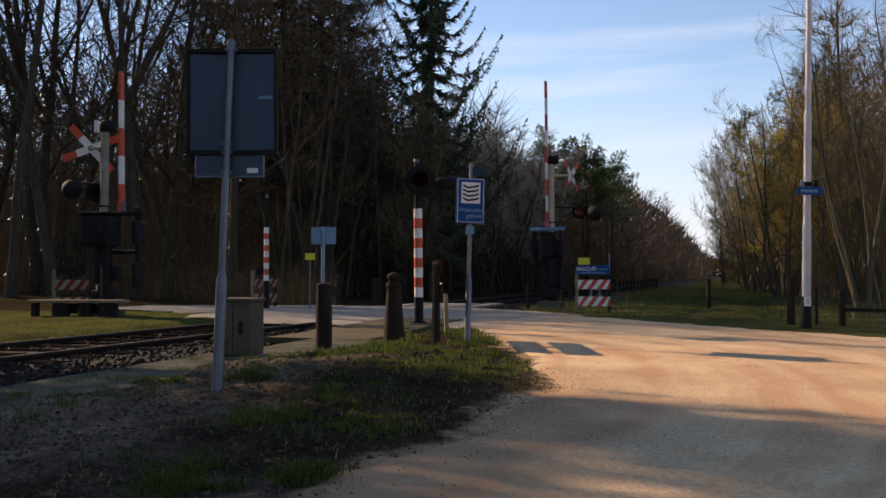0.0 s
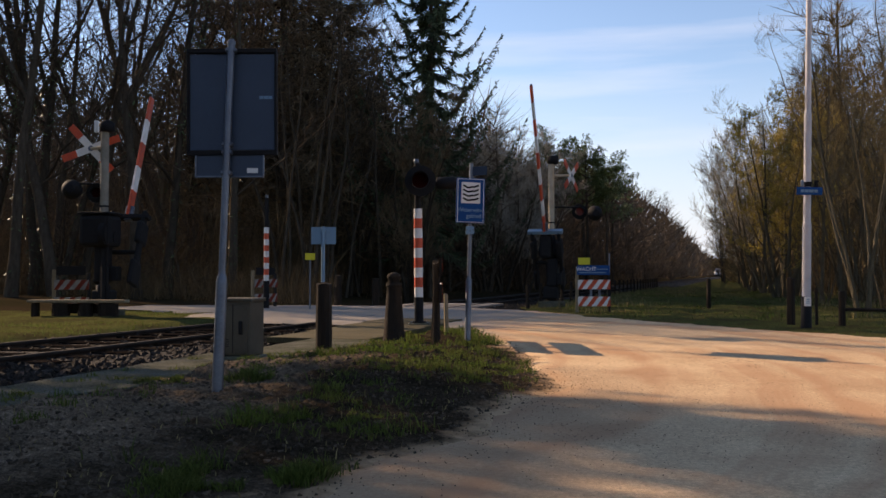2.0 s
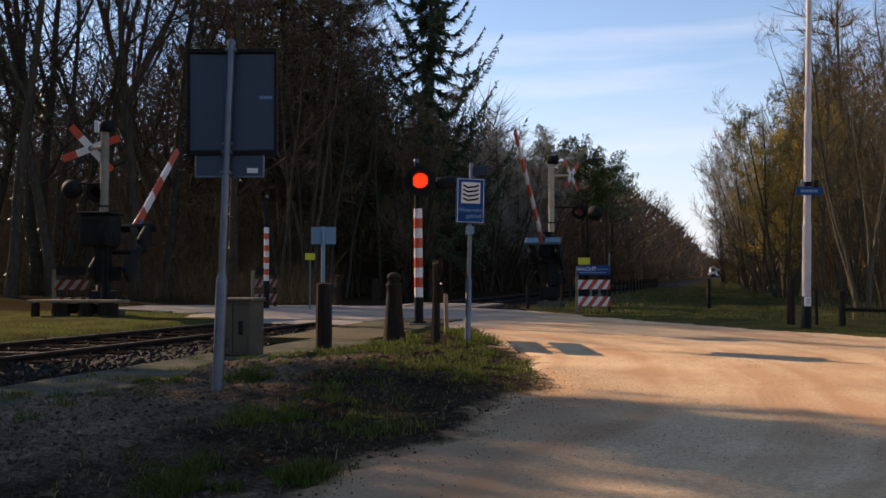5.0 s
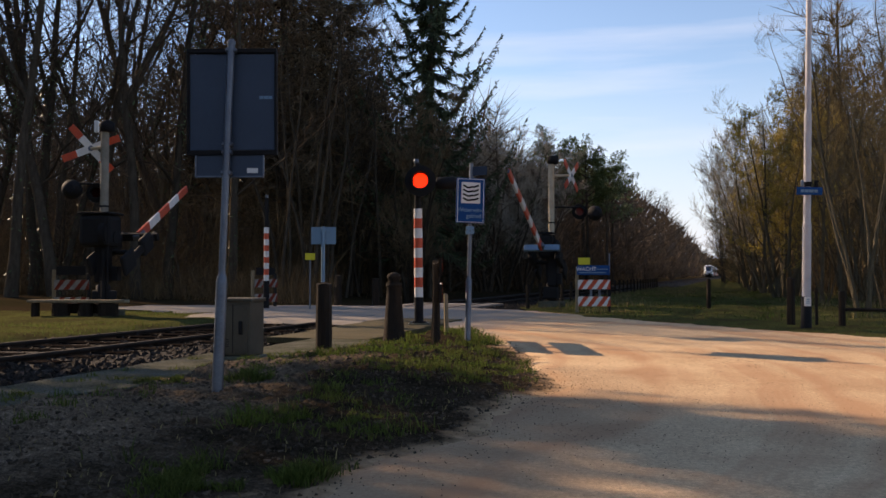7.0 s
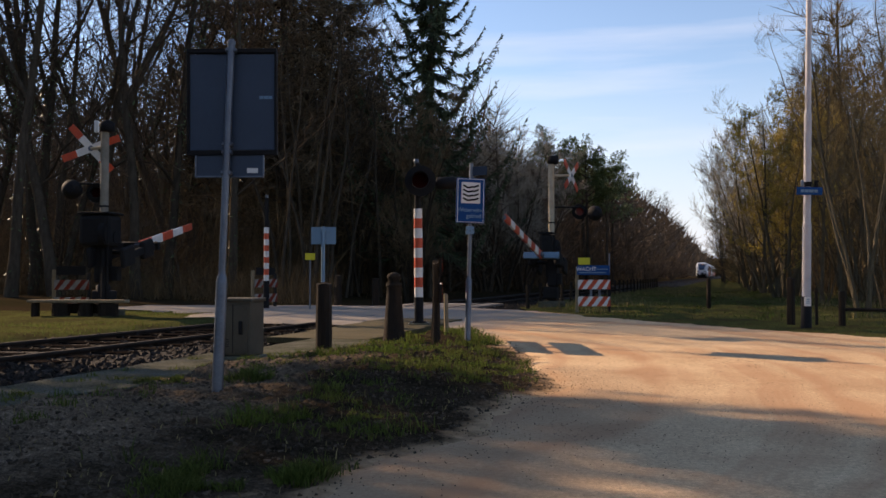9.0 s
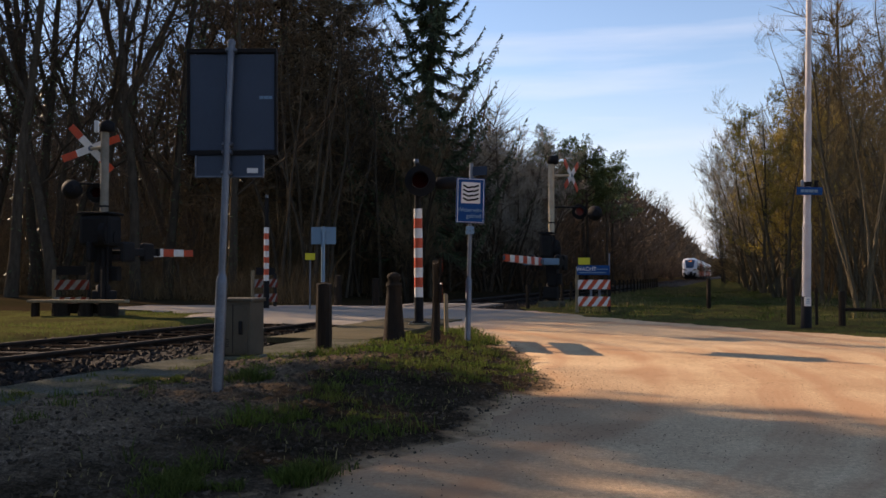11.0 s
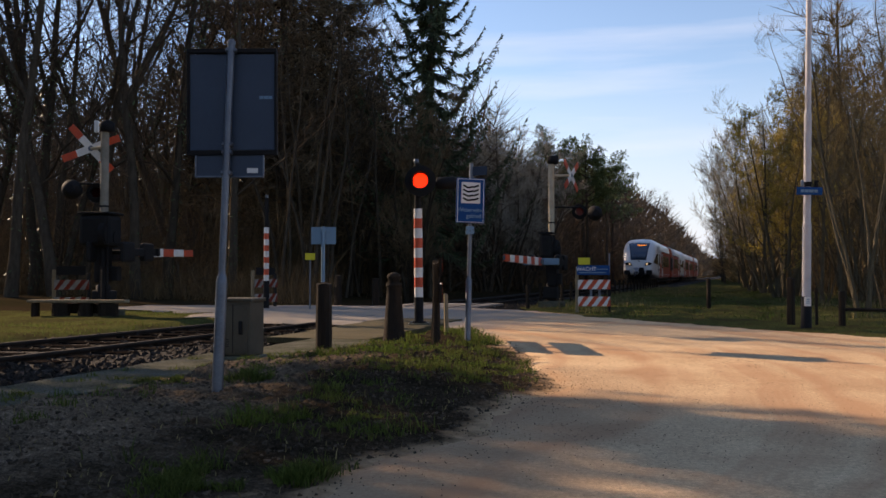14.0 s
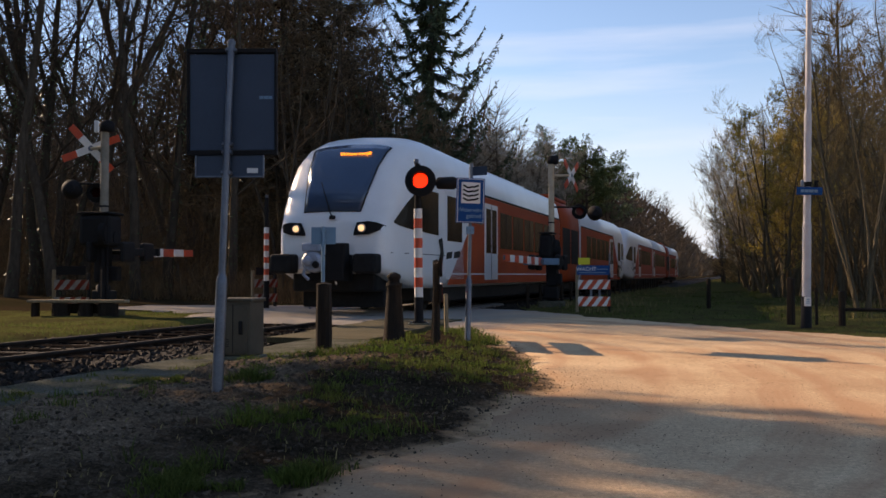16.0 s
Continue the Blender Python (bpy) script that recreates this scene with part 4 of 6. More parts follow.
def build_woods():
    rnd = random.Random(11)
    tall = [wood_tree("bare_tree", 21 + k, 17.0 + k, 0.17, 0.22, 9, 0.24, "tall dark bare deciduous tree with ivy on the trunk", M_TWIG, fork=1 + k % 2, whips=4, whip_len=0.9, whip_r=0.012, ivy=260 if k < 2 else 60) for k in range(4)]
    brown = [wood_tree("bare_tree", 41 + k, 13.0 + k, 0.15, 0.12, 16, 0.22, "dense brown bare tree in the woodland edge", M_TWIG, fork=1, whips=5, whip_len=0.8, whip_r=0.013, lift=0.06) for k in range(2)]
    pale = [wood_tree("bare_tree", 51, 11.0, 0.11, 0.18, 9, 0.24, "bare tree with a round crown of pale grey twigs", M_TWIGPALE, stems=4, splay=0.40, subs=4, whips=12, whip_len=0.7, whip_r=0.011, lift=0.09)]
    willow = [wood_tree("willow_tree", 55 + k, 10.0, 0.09, 0.24, 9, 0.26, "spreading bare willow with fine upright pale twigs", M_TWIGPALE, stems=6, splay=0.55, subs=6, whips=8, whip_len=0.7, whip_r=0.0075, lift=0.15, bark=M_BARKPALE) for k in range(2)]
    sallow = wood_tree("willow_tree", 58, 8.0, 0.08, 0.15, 9, 0.24, "sallow with golden yellow buds over the path", M_TWIGGOLD, stems=5, splay=0.4, subs=4, whips=8, whip_len=0.5, whip_r=0.0050, lift=0.12, buds=12, bark=M_BARKPALE)
    birch = [wood_tree("birch_tree", 65 + k, 13.0 + k, 0.085, 0.30, 22, 0.19, "slender bare birch with drooping fine twigs", M_TWIGOCHRE, subs=6, whips=6, whip_len=0.5, whip_r=0.0036, lift=0.03, droop=0.7, bark=M_BARKPALE) for k in range(2)]
    gold = [wood_tree("bare_tree", 61 + k, 12.5 + 1.5 * k, 0.085, 0.30, 7, 0.20, "slender multi-stemmed tree with golden brown twigs", M_TWIGGOLD if k == 0 else M_TWIGOCHRE, stems=3 + k, splay=0.32, subs=5, whips=7, whip_len=0.6, whip_r=0.0055, lift=0.08, bark=M_BARKPALE) for k in range(3)]
    thick = [dense_tree(71 + k, 14.5 + k, 3.4, M_TWIG, "dense brown bare tree deep in the wood", 600, 0.06, 0.018) for k in range(3)]
    ochre = [dense_tree(81 + k, 13.0 + k, 3.0, M_TWIGOCHRE, "ochre brown bare tree in the thicket", 620, 0.08, 0.020) for k in range(3)]
    shrub = [dense_tree(91, 6.5, 2.8, M_TWIG, "low dense shrub at the wood edge", 600, 0.03, 0.012, "woodland shrubs")]
    # wood beyond the far road: tall trunks in front, dense mass behind
    for u, y, t, k in ((-0.478, 27.6, 10, 1.05), (-0.452, 29.4, 200, 1.0), (-0.428, 28.6, 95, 1.12), (-0.338, 29.0, 150, 1.0), (-0.305, 31.0, 40, 1.1), (-0.235, 31.5, 120, 1.05)):
        xy_put(tall[int(t) % 4], u * y, y, t, k)
    n = 0
    while n < 27:
        y = rnd.uniform(29, 52)
        x = rnd.uniform(-0.56, -0.08) * y
        l, q = ls(x, y)
        if l < -19 and not 19.0 < q + 0.376 * l < 24.0:
            xy_put(rnd.choice(tall), x, y, rnd.uniform(0, 360), rnd.uniform(0.85, 1.15))
            n += 1
    n = 0
    while n < 80:
        y = rnd.uniform(40, 92)
        x = rnd.uniform(-0.56, 0.0) * y
        if ls(x, y)[0] < -18:
            xy_put(rnd.choice(thick), x, y, rnd.uniform(0, 360), rnd.uniform(0.5, 0.78) * (1.4 if x > -0.22 * y else 1.0))
            n += 1
    for i in range(14):
        y = rnd.uniform(30, 40)
        x = rnd.uniform(-0.5, -0.16) * y
        if ls(x, y)[0] < -18:
            xy_put(shrub[0], x, y, rnd.uniform(0, 360), rnd.uniform(0.5, 0.9))
    # slim straight trunks along the wood edge
    pole = [wood_tree("bare_tree", 101 + k, 11.0 + k, 0.085, 0.45, 7, 0.14, "slim bare trunk in the woodland edge", M_TWIG, subs=2, whips=2, whip_len=0.7, whip_r=0.010) for k in range(3)]
    n = 0
    while n < 46:
        y = rnd.uniform(31, 46)
        x = rnd.uniform(-0.19, 0.11) * y
        if ls(x, y)[0] < -13.6:
            xy_put(pole[n % 3], x, y, rnd.uniform(0, 360), rnd.uniform(0.55, 0.85) if x > -0.05 * y else rnd.uniform(0.8, 1.1))
            n += 1
    # edge along the track
    for i in range(16):
        under(rnd.choice(brown), 13.5, -14.5 - 5 * rnd.random(), 40 + 2.3 * i + rnd.uniform(-1, 1), rnd.uniform(0, 360), rnd.uniform(0.75, 0.95), 2.2, LEFT_LINE)
    for i in range(34):
        under(rnd.choice(thick), 15.6, -14.5 - 4 * rnd.random(), 42 + 3.0 * i + rnd.uniform(-2, 2), rnd.uniform(0, 360), rnd.uniform(0.9, 1.35), 2.2, LEFT_LINE)
    depth = [fitted(rnd.choice(thick), 15.6, -16.0 - 9 * rnd.random(), 44 + 3.0 * i + 0.05 * i * i + rnd.uniform(-2, 2), rnd.uniform(0, 360), rnd.uniform(0.9, 1.35), 1.5, LEFT_LINE) for i in range(56)]
    joined("far_woods", depth, "dense brown woodland along the line")
    for i in range(30):
        put(shrub[0], -13.0 - 2 * rnd.random(), 40 + 6 * i + rnd.uniform(-2, 2), rnd.uniform(0, 360), rnd.uniform(0.5, 1.1))
    for s, l, k in ((50, -13.5, 0.95), (53.5, -14.2, 1.02), (57, -13.2, 0.95), (51.5, -12.8, 0.88), (55.5, -12.5, 0.92)):
        put(pale[0], l, s, rnd.uniform(0, 360), k)
    # conifers
    put(spruce(5, 19.0, "tall dark green spruce with upswept branch tips"), -12.8, 37.9, 20)
    brown_larch = larch(8, 15.0, 4.3, "brown bare larch with a mass of fine twigs")
    for l, s, t, k in ((-16.9, 37.2, 140, 1.12), (-18.6, 35.0, 250, 1.1), (-21.5, 38.0, 80, 1.25), (-20.4, 42.7, 10, 1.25), (-25, 41, 200, 1.25)):
        put(brown_larch, l, s, t, k)
    # unseen larches, added left of the view to shade the verge and road
    for l, s, t, k in ((-16.0, 3.6, 300, 0.66), (-18.0, 1.6, 80, 0.72)):
        put(brown_larch, l, s, t, k)
    put(wood_tree("bare_tree", 95, 8.8, 0.08, 0.15, 12, 0.15, "low bare tree with a dense head of warm brown twigs", M_LARCH, stems=7, splay=0.22, subs=4, whips=12, whip_len=0.5, whip_r=0.010, lift=0.12), -12.2, 34.0, 300)
    scots = pine(7, 13.4, "scots pine with open tufted blue-green crown")
    # the last three pines are unseen, added to shade the verge and road
    for l, s, t, k in ((-13.3, 86, 30, 1.0), (-14.5, 91, 150, 1.05), (-13.0, 97, 260, 1.0), (-16, 84, 60, 1.05), (-13.2, 103, 200, 1.05), (-17.4, 11.0, 20, 0.9), (-16.5, 7.4, 140, 0.76), (-18.5, 5.0, 250, 1.0)):
        put(scots, l, s, t, k)
    # wood to the right of the track
    for i in range(24):
        s = 22.5 + 1.5 * i + rnd.uniform(-0.8, 0.8)
        under(rnd.choice(gold), 14.0, 2.6 + 7 * rnd.random() ** 1.4, s, rnd.uniform(0, 360), rnd.uniform(1.0, 1.3), 0.1, RIGHT_LINE)
    for l, s, t, k in ((3.6, 24.2, 40, 0.9), (5.0, 25.5, 160, 1.0), (2.9, 27.5, 250, 0.85), (6.5, 27.5, 90, 1.05), (4.2, 29.5, 10, 0.95), (7.5, 25.0, 310, 0.95), (4.3, 23.6, 75, 0.8), (8.5, 28.5, 20, 1.05), (5.5, 31.5, 200, 1.05), (9.5, 24.0, 280, 1.0), (6.8, 22.6, 130, 0.9), (2.6, 31.0, 330, 0.85), (7.6, 33.5, 60, 1.1), (4.6, 35.0, 180, 1.0)):
        put(birch[int(t) % 2], l, s, t, k)
    for l, s, t, k in ((1.8, 36.2, 0, 1.02), (2.1, 39.5, 120, 1.02)):
        put(sallow, l, s, t, k)
    for l, s, t, k in ((1.5, 45.0, 30, 0.92), (1.1, 52.0, 141, 1.0), (1.6, 59.0, 260, 1.1), (1.0, 69.0, 75, 1.05)):
        put(willow[int(t) % 2], l, s, t, k)
    for i in range(55):
        s = 42 + 1.5 * i + rnd.uniform(-1, 1)
        under(rnd.choice(ochre), 14.5, 3.5 + 12 * rnd.random(), s, rnd.uniform(0, 360), rnd.uniform(0.8, 1.3), 0.3, RIGHT_LINE)
    depth = [fitted(rnd.choice(ochre), 14.5, 2.8 + 6 * rnd.random(), 60 + 5 * i, rnd.uniform(0, 360), rnd.uniform(0.8, 1.2), 0.3, RIGHT_LINE) for i in range(50)]
    depth += [fitted(rnd.choice(ochre), 14.5, 8 + 14 * rnd.random(), 34 + 1.6 * i, rnd.uniform(0, 360), rnd.uniform(0.9, 1.3), 0.2, RIGHT_LINE) for i in range(42)]
    joined("far_woods", depth, "dense ochre woodland beside the line")
    for s, l in ((100, -1.0), (110, -1.4), (122, -1.2), (135, -1.6), (150, -1.8), (92, 0.4), (105, 0.8), (170, -2.0), (190, -2.0)):
        put(ochre[s % 3], l, s, 7 * s, 0.75)
    # wood to the left of the view, whose shade lies on the verge
    for i in range(36):
        l, s = -13.8 - 5 * rnd.random(), -16 + 0.82 * i
        if s + 0.376 * l < 4.7:
            put(rnd.choice(thick), l, s, rnd.uniform(0, 360), rnd.uniform(0.52, 0.70))
    for i in range(12):
        l, s = -17 - 9 * rnd.random(), 1 + 0.8 * i
        if s + 0.376 * l < 3.6:
            put(rnd.choice(tall), l, s, rnd.uniform(0, 360), rnd.uniform(0.72, 0.95))
    for l, s, k in ((-15.4, 8.3, 0.9), (-16.0, 6.9, 0.95), (-14.4, 5.2, 0.85), (-17.0, 8.6, 0.95), (-16.5, 4.0, 0.9), (-18.5, 9.6, 1.0), (-17.5, 10.4, 0.8)):
        put(thick[0], l, s, 70 * s, k)
    # unseen wood, added behind the road and on the near side to cut sky light
    around = []
    for i in range(44):
        a = radians(160 + 190 * i / 44)
        d = 18 + 10 * rnd.random()
        x, y = 5 + d * math.cos(a) * 1.3, -1 + d * math.sin(a)
        if not -14.5 < ls(x, y)[0] < -4:
            around.append((rnd.choice(thick + ochre), x, y, rnd.uniform(0, 360), rnd.uniform(0.95, 1.25)))
    joined("near_woods", around, "unseen bare woodland added around the camera to block sky light")
    for k, tree in enumerate(tall + brown + pale + willow + birch + gold + thick + ochre + shrub):
        if tree.name not in PLACED:
            put(tree, -40 - 2 * k, 20 + 3 * k, 30 * k)

    def far_left(r):
        y = r.uniform(34, 60)
        x = r.uniform(-0.56, 0.05) * y
        l, q = ls(x, y)
        if l > -16:
            p = along(-16 - r.random() * 6, q)
            x, y = p.x, p.y
        return x, y, r.uniform(0.3, 1.0)

    def deep_left(r):
        y = r.uniform(48, 95)
        return r.uniform(-0.56, -0.05) * y, y, r.uniform(0.5, 1.2)

    def far_right(r):
        p = along(3.4 + 22 * r.random() ** 1.3, r.uniform(22, 160))
        return p.x, p.y, r.uniform(0.3, 1.0)

    def end(r):
        p = along(r.uniform(-60, 60), r.uniform(700, 880))
        return p.x, p.y, r.uniform(0.6, 1.2)

    def deep_side(r):
        p = along(-16 - 16 * r.random(), 42 + 300 * r.random() ** 1.6)
        return p.x, p.y, min(1.3, skyline(p.x, p.y, 0, LEFT_LINE) / 10) * r.uniform(0.4, 0.85)

    def near_edge(r):
        p = along(-13 - 5 * r.random(), r.uniform(34, 150))
        return p.x, p.y, r.uniform(0.3, 1.0)
    def line_fill(r):
        l = -14.5 - 10 * r.random()
        s = 23500 / (1300 - r.uniform(850, 1266)) * (l / -14)
        p = along(l, s)
        return p.x, p.y, max(1.5, 0.82 * skyline(p.x, p.y, 1.5, LEFT_LINE) if p.x / p.y > 0.08 else 9.0)

    def left_fill(r):
        y = r.uniform(50, 80)
        x = r.uniform(-0.52, 0.06) * y
        return x, y, 13.5 if x < -0.06 * y else 10.5
    def road_edge(r):
        y = r.uniform(28.5, 35)
        return r.uniform(-0.56, -0.12) * y, y, r.uniform(0.3, 1.0)
    brush("undergrowth", 3500, road_edge, 1.7, M_BRUSH, "tangled brown undergrowth beyond the far road", 7, 0.008)
    fill_wood("far_woods", 14000, line_fill, "dense brown woodland along the line", M_TWIG, 61)
    def right_fill(r):
        s = r.uniform(95, 230)
        p = along(r.uniform(-0.6, 6), s)
        return p.x, p.y, min(9.0, 0.7 * max(2.0, skyline(p.x, p.y, 0.5, RIGHT_LINE)))
    fill_wood("far_woods", 5000, right_fill, "dense ochre woodland at the end of the grass path", M_TWIGOCHRE, 63)
    fill_wood("far_woods", 21000, left_fill, "dense brown woodland beyond the far road", M_TWIG, 62)
    brush("undergrowth", 7000, far_left, 5.5, M_BRUSH, "dense brown woodland undergrowth", 1, 0.014)
    brush("far_woods", 6000, deep_left, 8.5, M_TWIG, "deep dark woodland behind the first trees", 2, 0.045)
    brush("undergrowth", 6000, far_right, 6.5, M_BRUSH, "dense brown woodland undergrowth", 3, 0.016)
    brush("far_woods", 4000, deep_side, 9.5, M_TWIG, "deep dark woodland along the line", 6, 0.05)
    brush("bramble", 3500, near_edge, 1.6, M_BRUSH, "tangled brown brambles along the wood edge", 5, 0.008)
    brush("far_woods", 3500, end, 14.0, M_TWIG, "hazy woodland at the end of the line", 4, 0.5)


# ---- posts, signs and signals by the crossing ----
def stripes_on_post(parent, z0, z1, n, r, first_white=True, lean=0.0):
    step = (z1 - z0) / n
    for i in range(n):
        a, b = z0 + i * step, z0 + (i + 1) * step
        bm = tube([(lean * a, 0, a), (lean * b, 0, b)], r, 16)
        part("stripe", bm, M_WHITE if (i % 2 == 0) == first_white else M_RED, parent)


def bolt(parent, at, r=0.012, m=None):
    part("bolt", disc(r, 0.012, 6, Matrix.Translation(at) @ (m or pose(0, 0, 0, 90))), M_GALV, parent)


def word(parent, text, size, m, material, label=""):
    c = bpy.data.curves.new("lettering", "FONT")
    c.body, c.size, c.extrude, c.offset = text, size, 0.001, size * 0.012
    c.align_x, c.align_y = "CENTER", "CENTER"
    tmp = bpy.data.objects.new("tmp", c)
    scene.collection.objects.link(tmp)
    bpy.context.view_layer.update()
    me = bpy.data.meshes.new_from_object(tmp.evaluated_get(bpy.context.evaluated_depsgraph_get()))
    bpy.data.objects.remove(tmp)
    me.materials.clear()
    me.materials.append(material)
    ob = new("lettering", me)
    ob.parent = parent
    ob.matrix_basis = m
    return tagged(ob, label)


def ring(r0, r1, depth, sides=40, m=None):
    """A flat ring with thickness, axis along y."""
    bm = bmesh.new()
    loops = []
    for r, y in ((r0, 0), (r1, 0), (r1, depth), (r0, depth)):
        loops.append([bm.verts.new((r * math.cos(6.28319 * k / sides), y, r * math.sin(6.28319 * k / sides))) for k in range(sides)])
    for a, b in zip(loops, loops[1:] + loops[:1]):
        for k in range(sides):
            bm.faces.new((a[k], a[(k + 1) % sides], b[(k + 1) % sides], b[k]))
    bmesh.ops.recalc_face_normals(bm, faces=bm.faces[:])
    bm.transform(m or Matrix())
    return bm


FLAT = pose(0, 0, 0, 90)


def big_board():
    t = thing("sign_pole", pose(-1.56, 6.27, 0, 0, 1.9, 0), "galvanised sign pole carrying a large board seen from behind", "sign post")
    part("lower_pole", tube([(0, 0, -0.3), (0, 0, 0.80), (0, 0, 0.835), (0, 0, 0.86)], [0.038, 0.038, 0.033, 0.026], 20), M_GALV, t)
    part("upper_pole", tube([(0, 0, 0.84), (0, 0, 2.47)], 0.0245, 18), M_GALV, t)
    part("cap", disc(0.03, 0.05, 18, pose(0, 0, 2.47), bevel=0.012), M_GALV, t)
    roll = pose(0.012, 0.055, 2.065, 0, -2.3, 0)
    b = part("board", box(0.60, 0.014, 0.68, (0, 0, -0.34), 0.004), M_ALU, t, "blue-grey painted sheet back of a board")
    b.matrix_basis = roll
    for x, z, w, h in ((0, 0.345, 0.63, 0.03), (0, -0.375, 0.63, 0.03), (-0.307, -0.345, 0.018, 0.69), (0.307, -0.345, 0.018, 0.69)):
        part("edge_profile", box(w, 0.045, h, (x, -0.004, z), 0.004), M_BLACK, b, "black folded edge of the board")
    for i in range(3):
        part("sticker_bar", box(0.028, 0.002, 0.022, (0.205 + 0.031 * i, -0.0085, 0.02)), M_BLUEGREY, b, "faded grey sticker mark")
    s = part("lower_plate", box(0.465, 0.012, 0.155, (0, 0, -0.08), 0.004), M_ALU, t, "smaller blue-grey plate under the board")
    s.matrix_basis = pose(0.012, 0.05, 1.62, 0, -2.0, 0)
    for z in (-0.088, 0.075):
        part("rim", box(0.48, 0.022, 0.013, (0, -0.003, z), 0.003), M_GALV, s)
    for x in (-0.236, 0.236):
        part("rim", box(0.012, 0.022, 0.17, (x, -0.003, -0.085), 0.003), M_GALV, s)
    part("sticker", box(0.075, 0.002, 0.034, (0.16, -0.008, -0.055)), M_WHITE, s, "small white sticker")
    for z in (1.545, 1.69, 1.745, 2.405):
        c = part("clamp", box(0.075, 0.062, 0.03, (0, 0.012, z), 0.008), M_GALV, t)
        bolt(c, (0.028, -0.022, z + 0.015), 0.007)
        bolt(c, (-0.028, -0.022, z + 0.015), 0.007)


def cabinet():
    t = thing("cable_cabinet", pose(-1.97, 8.85, 0.0, 0, 0, -14), "olive grey cable cabinet on a concrete plinth", "cabinet")
    part("plinth", box(0.40, 0.34, 0.14, (0, 0, -0.07), 0.01), M_CONCRETE, t, "concrete plinth")
    part("body", box(0.34, 0.30, 0.52, (0, 0, 0.075), 0.012), M_CABINET, t)
    part("lid", box(0.375, 0.335, 0.035, (0, 0, 0.592), 0.012), M_CABINET, t)
    d = part("door", box(0.29, 0.012, 0.46, (0.0, -0.153, 0.10), 0.004), M_CABINET, t)
    part("lock_cover", box(0.035, 0.022, 0.13, (0.075, -0.17, 0.28), 0.008), M_BLACK, d, "black lock cover")
    part("seam", box(0.008, 0.006, 0.46, (-0.01, -0.158, 0.10)), M_BLACK, d)
    for i in range(4):
        part("vent_slot", box(0.10, 0.006, 0.008, (-0.10, -0.158, 0.16 + 0.022 * i)), M_BLACK, d)
    part("hinge", box(0.02, 0.02, 0.06, (-0.145, -0.158, 0.20), 0.005), M_GALV, d)
    part("hinge", box(0.02, 0.02, 0.06, (-0.145, -0.158, 0.44), 0.005), M_GALV, d)


def worn_post(w, d, h, seed, taper=0.92, lean=0.0):
    """A hewn wooden post with an uneven top and rounded corners."""
    rnd = random.Random(seed)
    bm = bmesh.new()
    rings = []
    n = 8
    for i in range(n + 1):
        q = i / n
        z = -0.3 + (h + 0.3) * q
        k = 1 + (taper - 1) * q
        loop = []
        for a in range(12):
            c, s = math.cos(a * math.pi / 6), math.sin(a * math.pi / 6)
            e = (abs(c) ** 6 + abs(s) ** 6) ** (-1 / 6)
            e *= 1 + rnd.uniform(-0.03, 0.03)
            loop.append(bm.verts.new((0.5 * w * k * c * e + lean * z, 0.5 * d * k * s * e, z + (rnd.uniform(-0.02, 0.01) if i == n else 0))))
        rings.append(loop)
    for a, b in zip(rings, rings[1:]):
        for k in range(12):
            bm.faces.new((a[k], a[(k + 1) % 12], b[(k + 1) % 12], b[k]))
    c = bm.verts.new((lean * h, 0, h + 0.015))
    for k in range(12):
        bm.faces.new((rings[-1][k], rings[-1][(k + 1) % 12], c))
    return bm


def simple_post(name, x, y, w, h, seed, label, material=None, lean=0.0, group=""):
    ob = new(name, mesh_of(name, worn_post(w, w, h, seed, lean=lean), material or M_WOOD))
    ob.matrix_basis = pose(x, y, verge_z(x, y) if x < 1.5 and y < 17 else 0, 0, 0, 13 + seed * 31)
    return tagged(ob, label, "post", group)


def oak_bollard():
    t = thing("oak_bollard", pose(-1.3, 9.89, 0.0, 0, 0, -12), "square dark oak bollard in the verge", "bollard")
    part("shaft", worn_post(0.165, 0.165, 0.76, 3, 0.90), M_WOOD, t)


def cast_bollard():
    t = thing("cast_bollard", pose(-0.59, 10.91, 0.0), "old tapered dark bollard with a stepped cap", "bollard")
    prof = [(0.14, -0.1), (0.14, 0.06), (0.13, 0.10), (0.092, 0.60), (0.086, 0.70), (0.098, 0.715), (0.098, 0.745), (0.078, 0.755)]
    part("shaft", tube([(0, 0, z) for r, z in prof], [r for r, z in prof], 20), M_WOOD, t)
    prof = [(0.070, 0.75), (0.070, 0.80), (0.084, 0.81), (0.084, 0.845), (0.05, 0.872), (0.012, 0.885)]
    part("cap", tube([(0, 0, z) for r, z in prof], [r for r, z in prof], 20), M_WOOD, t)
    part("collar", tube([(0, 0, 0.73), (0, 0, 0.755)], 0.092, 20), M_BLACK, t)


def small_panel():
    t = thing("small_sign", pose(-1.385, 10.45, 0), "small pale blue sheet sign on a thin pole seen from behind", "sign post")
    part("pole", tube([(0, 0, -0.2), (0, 0, 1.41)], 0.021, 14), M_BLUEGREY, t)
    p = part("panel", box(0.285, 0.008, 0.20, (0, 0.028, 1.205), 0.003), M_BLUEGREY, t)
    part("clamp", box(0.06, 0.05, 0.022, (0, 0.006, 1.24), 0.005), M_BLUEGREY, t)
    part("clamp", box(0.06, 0.05, 0.022, (0, 0.006, 1.36), 0.005), M_BLUEGREY, t)


